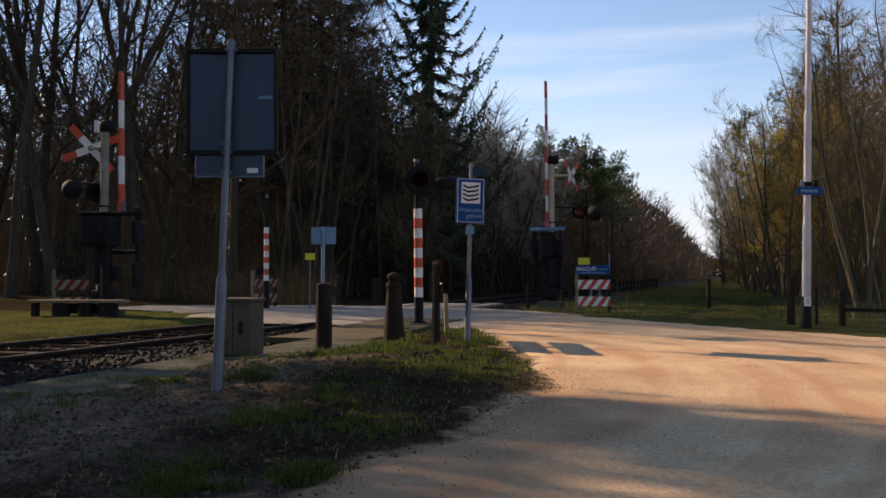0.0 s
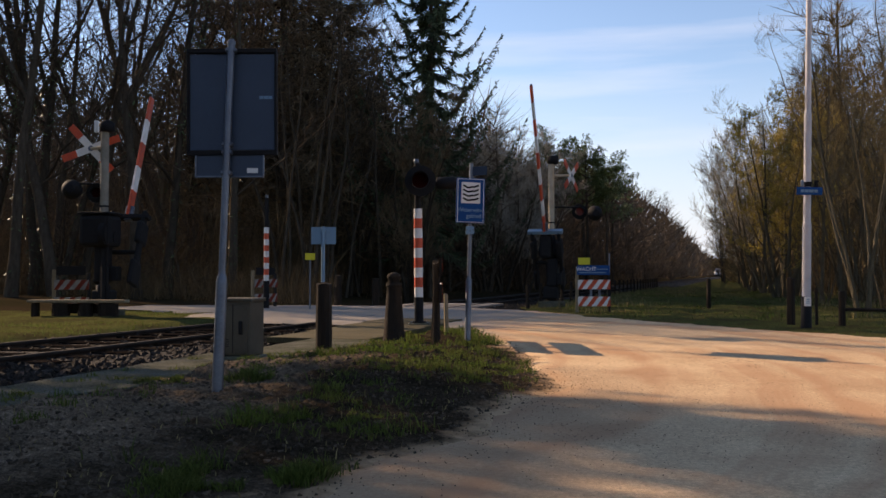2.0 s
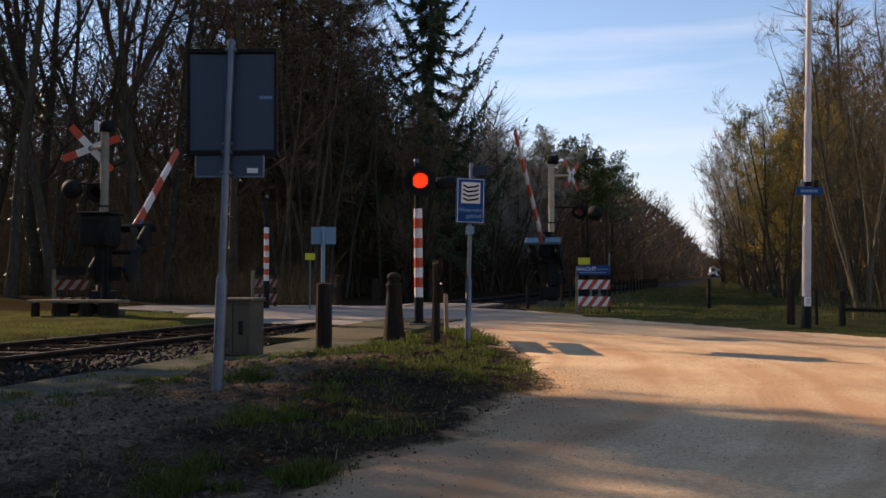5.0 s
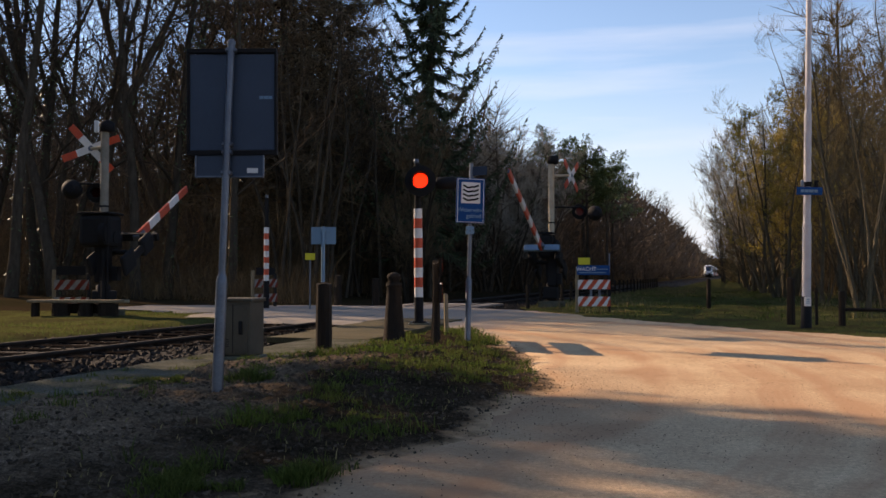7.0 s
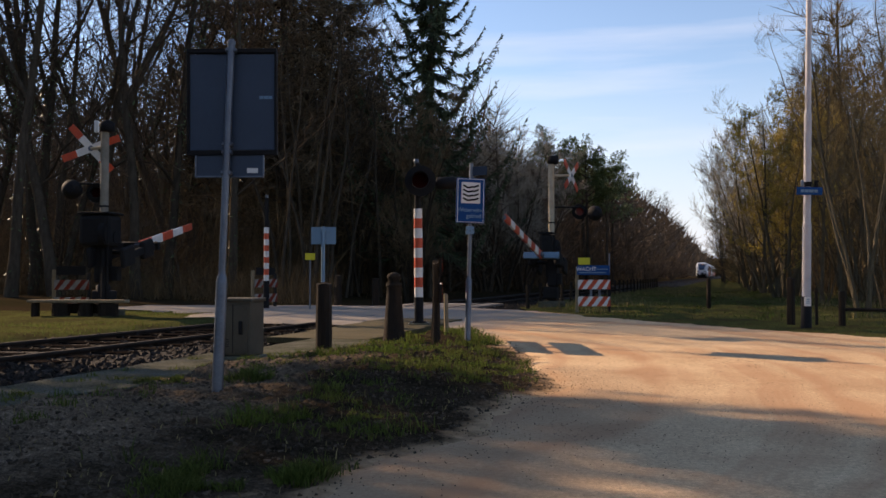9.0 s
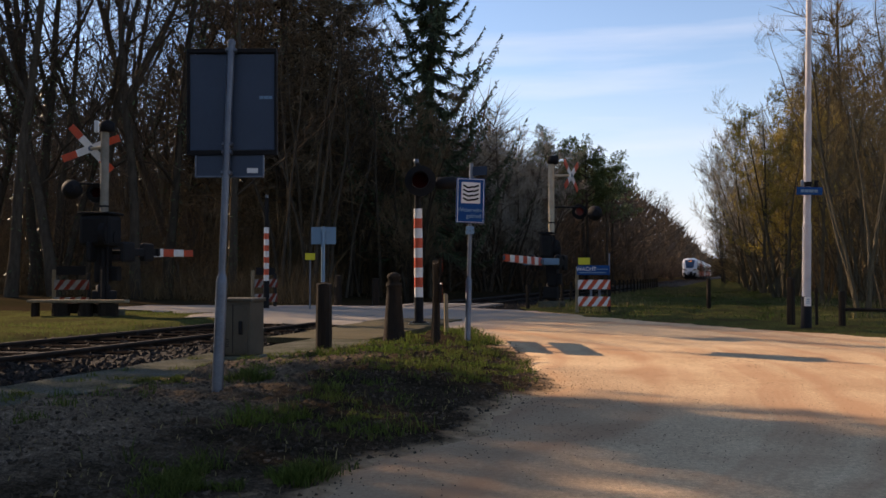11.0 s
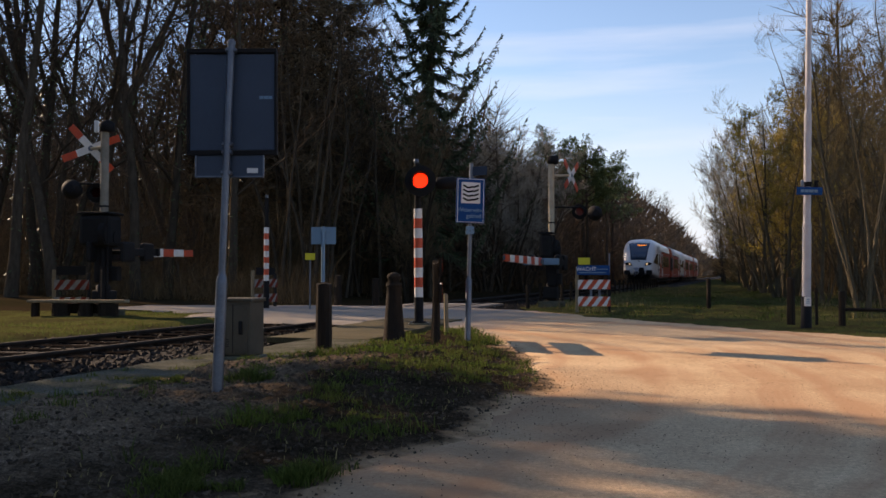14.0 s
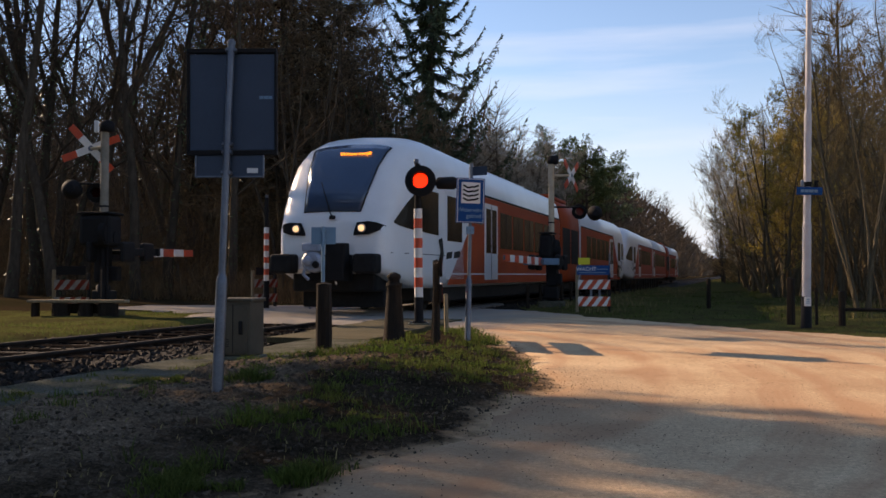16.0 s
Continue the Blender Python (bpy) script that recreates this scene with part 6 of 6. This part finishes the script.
def build_small_growth():
    def bed(r):
        l = TC + r.choice((r.uniform(-1.5, 3.0), r.uniform(0.9, 3.1)))
        p = along(l, r.uniform(2, 34))
        z = -0.09 if abs(l - TC) < 2.1 else -0.09 - (abs(l - TC) - 2.1) * 0.12
        return p.x, p.y, z + 0.01
    stones("ballast_stones", 11000, bed, 0.04, M_STONE, "loose dark ballast stones along the rails", "ballast", 3)

    def verge_pebbles(r):
        x, y = r.uniform(-3.5, 1.2), r.uniform(3, 14)
        return x, y, verge_z(x, y) + 0.002 if inside(x, y, ROAD) < 0.1 else -0.3
    stones("verge_crumbs", 7000, verge_pebbles, 0.008, M_SOIL, "small stones and clods on the verge", "gravel", 4)

    def road_pebbles(r):
        x, y = r.uniform(-0.5, 7), r.uniform(3.2, 13)
        return x, y, road_z(x, y) if inside(x, y, ROAD) > 0 else -0.2
    stones("road_pebbles", 1800, road_pebbles, 0.0035, M_PEBBLE, "scattered small pebbles on the sand road", "gravel", 5)

    def edge_soil(r):
        k = r.random()
        x, y = 0.95 - 1.6 * k * k + r.gauss(0, 0.22), 8.3 - 5.2 * k + r.gauss(0, 0.1)
        return x, y, max(verge_z(x, y), road_z(x, y)) + 0.002
    stones("edge_soil", 500, edge_soil, 0.004, M_SOIL, "crumbs of dark soil spilt on the road edge", "soil", 8)
    off = lambda x, y: inside(x, y, ROAD) < -0.05
    vz = verge_z

    def clods(r):
        x, y = r.uniform(-3.4, 0.9), r.uniform(3.0, 10.5)
        ok = inside(x, y, ROAD) < -0.1 and ls(x, y)[0] > -4.4
        return x, y, verge_z(x, y) - 0.004 if ok else -0.4
    stones("soil_clods", 5200, clods, 0.019, M_SOIL, "rough clods of dark soil on the verge", "soil", 9)

    def gravel(r):
        cx, cy, sp = r.choice(((2.0, 5.0, 0.5), (3.6, 5.6, 0.8), (1.4, 6.6, 0.6), (4.6, 8.0, 0.9), (0.9, 4.6, 0.4), (2.9, 9.0, 0.6)))
        x, y = r.gauss(cx, sp), r.gauss(cy, sp)
        return x, y, road_z(x, y) if inside(x, y, ROAD) > 0 and y > 2 else -0.2
    stones("road_gravel", 2600, gravel, 0.004, M_GRAVEL, "patches of dark gravel on the sand road", "gravel", 23)
    clumps = ((-0.8, 8.7, 0.35), (-1.1, 8.3, 0.25), (-0.25, 8.8, 0.35), (0.2, 8.6, 0.35), (0.5, 8.9, 0.3), (0.0, 7.6, 0.35), (-0.4, 7.1, 0.3), (0.3, 6.9, 0.25), (-0.6, 6.0, 0.22),
              (-0.85, 5.1, 0.22), (-0.5, 5.0, 0.2), (-1.15, 3.75, 0.14), (-0.95, 3.6, 0.14), (-0.6, 3.85, 0.14), (-2.3, 7.0, 0.08), (-1.9, 6.8, 0.07), (-1.4, 6.9, 0.09), (0.6, 8.0, 0.25), (0.1, 9.6, 0.3))

    def clump(r):
        x, y, sp = clumps[min(len(clumps) - 1, int(r.random() * len(clumps)))]
        x, y = r.gauss(x, sp), r.gauss(y, sp)
        k = 0.45 + 1.3 * max(0.0, noise.noise(Vector((x * 3.1, y * 3.1, 4))) + 0.25)
        if inside(x, y, ROAD) > -0.1 or noise.noise(Vector((x * 3.3, y * 3.3, 9))) + 0.5 * noise.noise(Vector((x * 9, y * 9, 2))) < 0.06:
            return None
        return x, y, verge_z(x, y), k
    blades("grass", 26000, clump, 0.060, 0.0038, M_GRASS, "green grass clumps on the soil verge", 12, 1.9)
    blades("grass", 4000, tuft_place((-1.0, 0.9, 10.5, 16.0), 60, 0.10, 7, lambda x, y: off(x, y) and ls(x, y)[0] > -4.6, vz), 0.06, 0.005, M_GRASS, "green grass tufts on the verge", 14, 0.9)
    blades("grass", 2500, tuft_place((-3.6, -1.0, 4.0, 9.5), 60, 0.05, 8, lambda x, y: -5.0 < ls(x, y)[0] < -3.6, lambda x, y: max(verge_z(x, y), 0.01)), 0.045, 0.004, M_GRASS, "moss and grass tufts along the path slabs", 15, 1.0)
    blades("dry_grass", 1000, tuft_place((-2.8, 0.7, 3.2, 11), 320, 0.14, 9, off, vz), 0.035, 0.0035, M_STRAW, "dry straw and dead grass on the verge", 16, 1.8)
    flat = lambda x, y: -0.02
    blades("grass", 24000, tuft_place((-22, -4, 8, 24), 900, 0.30, 10, lambda x, y: off(x, y) and ls(x, y)[0] < -9.45, flat), 0.040, 0.006, M_GRASS, "sunlit mossy grass beyond the track", 17, 1.0)
    blades("grass", 18000, tuft_place((2.5, 22, 10, 46), 1100, 0.25, 11, lambda x, y: inside(x, y, ROAD) < -0.3 and ls(x, y)[0] > -5.2, flat), 0.075, 0.009, M_GRASS, "rough grass verge beside the road", 18, 1.0)
    blades("dry_grass", 6000, tuft_place((2.5, 22, 16, 60), 260, 0.3, 12, lambda x, y: inside(x, y, ROAD) < -0.8 and (-5.2 < ls(x, y)[0] < -1.9 or ls(x, y)[0] > 1.6), flat), 0.16, 0.008, M_STRAW, "dry grass beside the track", 19, 0.9)


# ---- the train ----
HALF = 1.47
SECTION = [(0.86, 0.0), (0.96, 0.03), (1.0, 0.10), (1.0, 0.28), (1.0, 0.40), (1.0, 0.68), (0.975, 0.78), (0.91, 0.88), (0.77, 0.945), (0.60, 0.978), (0.40, 0.992), (0.0, 1.0)]
TALL = 4.0
NOSE = [(0.0, 0.98, 1.50, 0.98), (0.02, 1.08, 1.82, 0.96), (0.07, 1.15, 2.04, 0.93), (0.13, 1.19, 2.16, 0.90), (0.40, 1.27, 2.68, 0.82), (0.72, 1.34, 3.20, 0.74), (1.05, 1.39, 3.56, 0.68), (1.2, 1.405, 3.69, 0.65), (1.35, 1.42, 3.80, 0.62),
        (1.75, 1.44, 3.95, 0.57), (2.4, 1.455, 4.04, 0.55), (3.2, 1.47, 4.07, 0.55)]
FLOOR_Z = 0.55


def section_ring(bm, y, w, h, z0=FLOOR_Z):
    right = [(w * fx, y, z0 + (h - z0) * fz) for fx, fz in SECTION]
    left = [(-x, yy, z) for x, yy, z in reversed(right[:-1])]
    return [bm.verts.new(p) for p in right + left]


def hull(length, nose):
    """The body shell; y runs back from the front end at 0."""
    bm = bmesh.new()
    cuts = NOSE if nose else [(0.0, HALF, TALL, FLOOR_Z)]
    rings = [section_ring(bm, y, w, h, z) for y, w, h, z in cuts]
    rings += [section_ring(bm, length * 0.55, HALF, TALL), section_ring(bm, length, HALF, TALL)]
    n = len(rings[0])
    for a, b in zip(rings, rings[1:]):
        for k in range(n - 1):
            f = bm.faces.new((a[k], b[k], b[k + 1], a[k + 1]))
            f.smooth = True
        bm.faces.new((a[n - 1], b[n - 1], b[0], a[0]))
    bm.faces.new(rings[0])
    bm.faces.new(list(reversed(rings[-1])))
    bmesh.ops.recalc_face_normals(bm, faces=bm.faces[:])
    return bm


def screen(i0, i1, low, high, lift):
    """A pane on the nose between its cuts, wider at the top; low and high are shares of the half width."""
    bm = bmesh.new()
    rows = []
    for i in range(i0, i1 + 1):
        y, w, h, z0 = NOSE[i]
        top = low + (high - low) * (i - i0) / (i1 - i0)
        row = []
        for j in range(-8, 9):
            f = abs(top * j / 8)
            for (f1, a1), (f2, a2) in zip(SECTION[3:], SECTION[4:]):
                if f2 <= f <= f1:
                    fz = a1 + (a2 - a1) * (f1 - f) / max(1e-6, f1 - f2)
            row.append(bm.verts.new((w * top * j / 8, y - lift * 0.75, z0 + (h - z0) * fz + lift * 0.75)))
        rows.append(row)
    for a, b in zip(rows, rows[1:]):
        for k in range(16):
            bm.faces.new((a[k], b[k], b[k + 1], a[k + 1])).smooth = True
    bmesh.ops.recalc_face_normals(bm, faces=bm.faces[:])
    bmesh.ops.solidify(bm, geom=bm.faces[:], thickness=0.006)
    return bm


def plate(points, x, thick=0.012):
    """A flat plate on the car's side: (y, z) corners at distance x from the middle."""
    bm = bmesh.new()
    s = 1 if x > 0 else -1
    f = bm.faces.new([bm.verts.new((x, y, z)) for y, z in points])
    r = bmesh.ops.extrude_face_region(bm, geom=[f])
    for v in r["geom"]:
        if isinstance(v, bmesh.types.BMVert):
            v.co.x += s * thick
    bmesh.ops.recalc_face_normals(bm, faces=bm.faces[:])
    return bm


def nose_width(y):
    for (y1, w1, *_), (y2, w2, *_r) in zip(NOSE, NOSE[1:]):
        if y <= y2:
            return w1 + (w2 - w1) * (y - y1) / (y2 - y1)
    return HALF


def nose_plate(cols, sx, lift=0.010):
    """A pane bent round the nose: columns of (y, low z, high z)."""
    bm = bmesh.new()
    rows = [[bm.verts.new((sx * (nose_width(y) + lift), y, z)) for z in (a, b)] for y, a, b in cols]
    for p, q in zip(rows, rows[1:]):
        bm.faces.new((p[0], q[0], q[1], p[1]))
    bmesh.ops.recalc_face_normals(bm, faces=bm.faces[:])
    bmesh.ops.solidify(bm, geom=bm.faces[:], thickness=0.008)
    return bm


def rect(y0, y1, z0, z1):
    return [(y0, z0), (y1, z0), (y1, z1), (y0, z1)]


def bogie(t, y):
    b = part("bogie", box(2.0, 2.6, 0.28, (0, y, 0.45), 0.05), M_TGREY, t, "grimy wheel truck")
    for yy in (y - 0.95, y + 0.95):
        for x in (-0.75, 0.75):
            w = disc(0.41, 0.13, 28, pose(x, yy, 0.41, 0, 90, 0), bevel=0.02)
            part("wheel", w, M_TGREY, b)
    for x in (-1.05, 1.05):
        part("bogie_frame", box(0.12, 2.7, 0.22, (x, y, 0.46), 0.03), M_TGREY, b)


def rail_car(kind, length, label):
    t = thing("train_car", Matrix(), label, "train", "train cars")
    nose = kind == "cab"
    part("body", hull(length, nose), M_TWHITE, t, "white painted body shell")
    x = HALF + 0.001
    part("underframe", box(2.5, length - (3.2 if nose else 0.4), 0.42, (0, length / 2 + (1.3 if nose else 0), 0.22), 0.04), M_TGREY, t)
    for sx in (1, -1):
        y0 = 3.4 if nose else 0.12
        pts = [(y0 + 0.0, 0.62), (length - 0.06, 0.62), (length - 0.06, 2.98), (y0 + (3.2 if nose else 0.0), 2.98)]
        side = part("side_panel", plate(pts, sx * x, 0.006), M_TORANGE, t, "orange-red side panel")
        part("waist_line", plate(rect(y0 + 0.25, length - 0.06, 0.86, 0.895), sx * (x + 0.006), 0.004), M_TWHITE, side)
        if nose:
            cols = [(0.40, 1.93, 1.97), (0.6, 1.88, 2.14), (0.9, 1.84, 2.38), (1.2, 1.82, 2.56), (1.6, 1.80, 2.70), (2.1, 1.78, 2.74), (2.75, 1.76, 2.74)]
            part("cab_window", nose_plate(cols, sx), M_DARKGLASS, t, "dark cab side window")
            part("cab_door", plate(rect(3.25, 4.75, 0.75, 2.85), sx * (x - 0.004), 0.010), M_TWHITE, t)
            part("cab_door_window", plate(rect(3.4, 4.6, 1.66, 2.74), sx * (x + 0.006), 0.008), M_DARKGLASS, t)
            logo = part("logo", plate([(2.70, 1.12), (3.0, 1.06), (3.12, 1.36), (3.0, 1.72), (2.72, 1.66), (2.9, 1.40)], sx * (x + 0.0065), 0.004), M_TGREY, t, "dark emblem shape")
            part("logo_bar", plate([(3.3, 1.22), (3.75, 1.26), (3.8, 1.42), (3.35, 1.38)], sx * (x + 0.0065), 0.004), M_TGREY, logo)
            part("logo_bar", plate([(3.9, 1.25), (4.4, 1.29), (4.45, 1.45), (3.95, 1.41)], sx * (x + 0.0065), 0.004), M_TGREY, logo)
            part("front_seam", nose_plate([(0.3, 1.30, 1.315), (0.9, 1.30, 1.315), (1.6, 1.30, 1.315), (2.4, 1.30, 1.315), (3.3, 1.30, 1.315)], sx, 0.006), M_TGREY, t)
        start = 6.75 if nose else 0.7
        door = part("door", plate(rect(start, start + 1.4, 0.72, 2.82), sx * (x + 0.006), 0.014), M_TWHITE, t, "pale double door")
        for q in (0.14, 0.76):
            part("door_window", plate(rect(start + q, start + q + 0.5, 1.45, 2.68), sx * (x + 0.02), 0.005), M_DARKGLASS, door)
        part("door_seam", plate(rect(start + 0.69, start + 0.71, 0.75, 2.8), sx * (x + 0.02), 0.004), M_TGREY, door)
        y = start + 1.75
        while y + 1.45 < length - 0.5:
            wd = part("window", plate(rect(y, y + 1.42, 1.62, 2.66), sx * (x + 0.006), 0.010), M_DARKGLASS, t, "dark tinted window")
            part("window_bar", plate(rect(y + 0.69, y + 0.73, 1.62, 2.66), sx * (x + 0.016), 0.006), M_TGREY, wd)
            y += 1.58
        part("gutter", plate(rect(y0 + (3.3 if nose else 0), length - 0.06, 2.985, 3.04), sx * x, 0.012), M_TGREY, t)
    part("roof_unit", box(1.5, length * 0.42, 0.07, (0, length * 0.62, 3.96), 0.03), M_TROOF, t)
    part("gangway", box(2.3, 0.35, 2.7, (0, length + 0.1, 0.9), 0.05), M_RUBBER, t, "black rubber gangway")
    if nose:
        bogie(t, 4.6)
        part("screen_surround", screen(3, 7, 0.545, 0.665, 0.022), M_BLACK, t, "black rim round the windscreen")
        part("windscreen", screen(3, 7, 0.525, 0.645, 0.034), M_GLASS, t, "large raked dark windscreen")
        word(t, "Winterswijk", 0.15, pose(0.20, 0.89, 3.47, 46, 0, 0), M_DISPLAY, "amber lit destination lettering")
        part("marker_lamp", disc(0.055, 0.05, 16, pose(0, 1.50, 3.80, 55)), M_HEADLIGHT, t, "top marker lamp")
        for sx in (-1, 1):
            bm = bmesh.new()
            cols = ((0.55, -0.035, 1.66, 1.72), (0.63, -0.045, 1.67, 1.93), (0.88, -0.04, 1.68, 1.95), (1.06, 0.00, 1.74, 1.92), (1.19, 0.16, 1.82, 1.86))
            ends = [[bm.verts.new((sx * a, b, c)) for c in (z1, z2)] for a, b, z1, z2 in cols]
            for p, q in zip(ends, ends[1:]):
                bm.faces.new((p[0], q[0], q[1], p[1]))
            bmesh.ops.recalc_face_normals(bm, faces=bm.faces[:])
            bmesh.ops.solidify(bm, geom=bm.faces[:], thickness=0.03)
            lamp_ring = ring(0.066, 0.088, 0.03, 28, pose(sx * 0.74, -0.075, 1.81))
            hl = part("headlamp_housing", bm, M_BLACK, t, "black almond headlamp housing")
            part("headlamp", disc(0.065, 0.05, 24, pose(sx * 0.74, -0.065, 1.81, 90)), M_HEADLIGHT, hl, "lit round headlamp")
            part("headlamp_ring", lamp_ring, M_SILVER, hl)
            buf = part("buffer", box(0.50, 0.40, 0.40, (sx * 0.93, -0.22, 0.88), 0.06), M_RUBBER, t, "black rectangular crash buffer")
            part("buffer_stem", box(0.26, 0.4, 0.26, (sx * 0.9, 0.1, 0.95), 0.03), M_TGREY, buf)
        part("front_recess", box(0.95, 0.06, 0.55, (0.05, -0.02, 0.72), 0.02), M_BLACK, t)
        c = part("coupler", tube([(-0.16, 0.0, 1.12), (-0.16, -0.28, 1.12), (-0.16, -0.30, 1.12), (-0.16, -0.52, 1.12), (-0.16, -0.56, 1.12)], [0.12, 0.12, 0.23, 0.22, 0.17], 20), M_COUPLER, t, "grey-blue automatic coupler")
        part("coupler_hook", tube([(-0.22, -0.5, 1.14), (-0.22, -0.68, 1.14), (-0.22, -0.70, 1.14)], [0.10, 0.085, 0.04], 14), M_COUPLER, c)
        part("coupler_cup", tube([(-0.05, -0.55, 1.06), (-0.05, -0.60, 1.06)], [0.08, 0.06], 14), M_BLACK, c)
        part("coupler_box", box(0.42, 0.24, 0.18, (-0.16, -0.44, 1.32), 0.04), M_COUPLER, c)
        part("hook_arm", tube([(-0.3, -0.5, 1.0), (-0.32, -0.55, 0.86), (-0.2, -0.55, 0.76)], 0.035, 8), M_COUPLER, c)
        part("electric_box", box(0.42, 0.30, 0.78, (0.27, -0.20, 0.72), 0.03), M_BLACK, t, "black electric coupler box")
        part("hose", tube([(0.22, -0.1, 1.0), (0.24, -0.3, 0.85), (0.27, -0.25, 0.66)], 0.02, 8), M_SILVER, t)
        part("plough", box(1.9, 0.12, 0.40, (0, 0.75, 0.16), 0.03), M_RUBBER, t, "dark snow plough")
        part("front_bay", box(1.9, 1.6, 0.5, (0, 1.0, 0.50), 0.05), M_RUBBER, t, "dark bay under the nose")
        part("wiper", tube([(0.05, 0.04, 2.06), (-0.02, 0.06, 2.14), (-0.40, 0.46, 2.82)], 0.014, 6), M_BLACK, t, "black wiper")
        part("wiper_motor", box(0.13, 0.07, 0.08, (0.06, 0.0, 2.0), 0.02), M_BLACK, t)
    else:
        bogie(t, 2.2)
    return t


def power_car(length, label):
    t = thing("train_power_module", Matrix(), label, "train", "train cars")
    part("body", hull(length, False), M_TORANGE, t, "orange-red module body")
    for sx in (1, -1):
        for i in range(2):
            g = part("grille", plate(rect(0.35 + 2.0 * i, 2.05 + 2.0 * i, 1.3, 2.75), sx * (HALF + 0.001), 0.012), M_TGREY, t, "dark cooling grille")
            for k in range(7):
                part("slat", plate(rect(0.4 + 2.0 * i, 2.0 + 2.0 * i, 1.38 + 0.19 * k, 1.44 + 0.19 * k), sx * (HALF + 0.013), 0.02), M_TGREY, g)
    part("roof_unit", box(1.9, length - 0.6, 0.16, (0, length / 2, 3.93), 0.05), M_TORANGE, t, "orange-red roof cooling unit")
    part("underframe", box(2.4, length, 0.35, (0, length / 2, 0.25), 0.04), M_TGREY, t)
    bogie(t, length / 2)
    return t


# formation: metres behind the leading nose, whether turned round
FRONT = rail_car("cab", 17.9, "white and orange-red diesel railcar with a raked dark windscreen")
REAR = copy_thing(FRONT, Matrix())
SECOND = copy_thing(FRONT, Matrix())
LAST = copy_thing(FRONT, Matrix())
MIDDLE = rail_car("plain", 15.2, "orange-red middle car with dark windows and pale doors")
POWER = power_car(4.4, "short orange-red power module with dark grilles")
POWER_B = copy_thing(POWER, Matrix())
TRAIN = [(FRONT, 0.0, False), (POWER, 18.2, False), (REAR, 40.9, True), (SECOND, 41.7, False), (MIDDLE, 60.0, False), (POWER_B, 75.6, False), (LAST, 98.2, True)]

build_ground()
build_track()
build_things()
NEAR_SHUTTERS = near_signal()
ARM_LEFT = barrier(pose(-6.78, 19.08, 0, 0, 0, -6.6), "crossing barrier with red and white arm and cross on cream mast", (-0.19, -0.41), 3.8, 0.85, 5, 1.33,
                   (-0.56, -0.27, 3.50), 8, (-0.85, -0.5, 2.62), 200, 4.05, 0.085, bracket=M_BLACK, mast_mat=M_MASTSHADE, cross_tilt=13)
ARM_RIGHT = barrier(pose(2.86, 24.6, 0, 0, 0, 162.1), "crossing barrier with long red and white arm on cream mast", (-0.10, 0.02), 4.9, 0.95, 9, 1.19,
                    (-0.62, -0.1, 3.55), -100, (-0.80, -0.35, 2.58), 195, 4.1, 0.08, -1, -1, slim=True)
build_woods()
build_small_growth()


# ---- what moves ----
def motions():
    ahead = pose(0, 0, 0, 0, 0, TURN)
    for car, back, turned in TRAIN:
        rows = []
        for t in (0.0, 4.0, 8.0, 12.0, 16.0):
            s = 17.07 + 31.5 * (16 - t) + back
            rows.append((t, Matrix.Translation(along(TC, s)) @ ahead @ pose(0, 0, 0, 0, 0, 180 if turned else 0)))
        walk(car, rows)
    left = [(0, 91.5), (0.3, 91), (0.6, 86), (0.9, 81), (1.2, 77), (1.5, 74), (2, 68.5), (2.5, 64), (3, 59), (3.5, 54), (4, 49.7), (6.3, 31.5), (7, 26), (7.5, 22.7), (9, 11.3), (10.0, 3.5), (10.6, 1), (16, 1)]
    right = [(0, 87), (0.5, 87), (0.9, 79), (1.2, 74), (1.5, 70), (2, 64.5), (2.5, 60), (3, 55.5), (3.5, 51), (4, 46.5), (6.5, 27), (7, 24), (7.5, 20.5), (8, 17), (8.5, 14), (9, 11), (10.0, 3), (10.6, 0.5), (16, 0.5)]
    walk(ARM_LEFT, [(t, pose(0, 0, 1.33, a, 0, 0)) for t, a in left])
    walk(ARM_RIGHT, [(t, pose(0, 0, 1.19, a, 0, 0)) for t, a in right])
    # the lamp is dark for 0.2 s of every 0.65 s
    for half, sgn in NEAR_SHUTTERS:
        shut, apart = pose(0.05, -0.172, 2.41), pose(0.05 + 0.118 * sgn, -0.172, 2.41)
        rows, t = [(0.0, shut)], 0.10
        while t < 15.9:
            off = t + 0.445
            rows += [(t - 0.033, shut), (t, apart)]
            if off < 15.95:
                rows += [(off - 0.033, apart), (off, shut)]
            t += 0.6495
        last = rows[-1][1]
        rows.append((16.0, last))
        walk(half, rows)


motions()
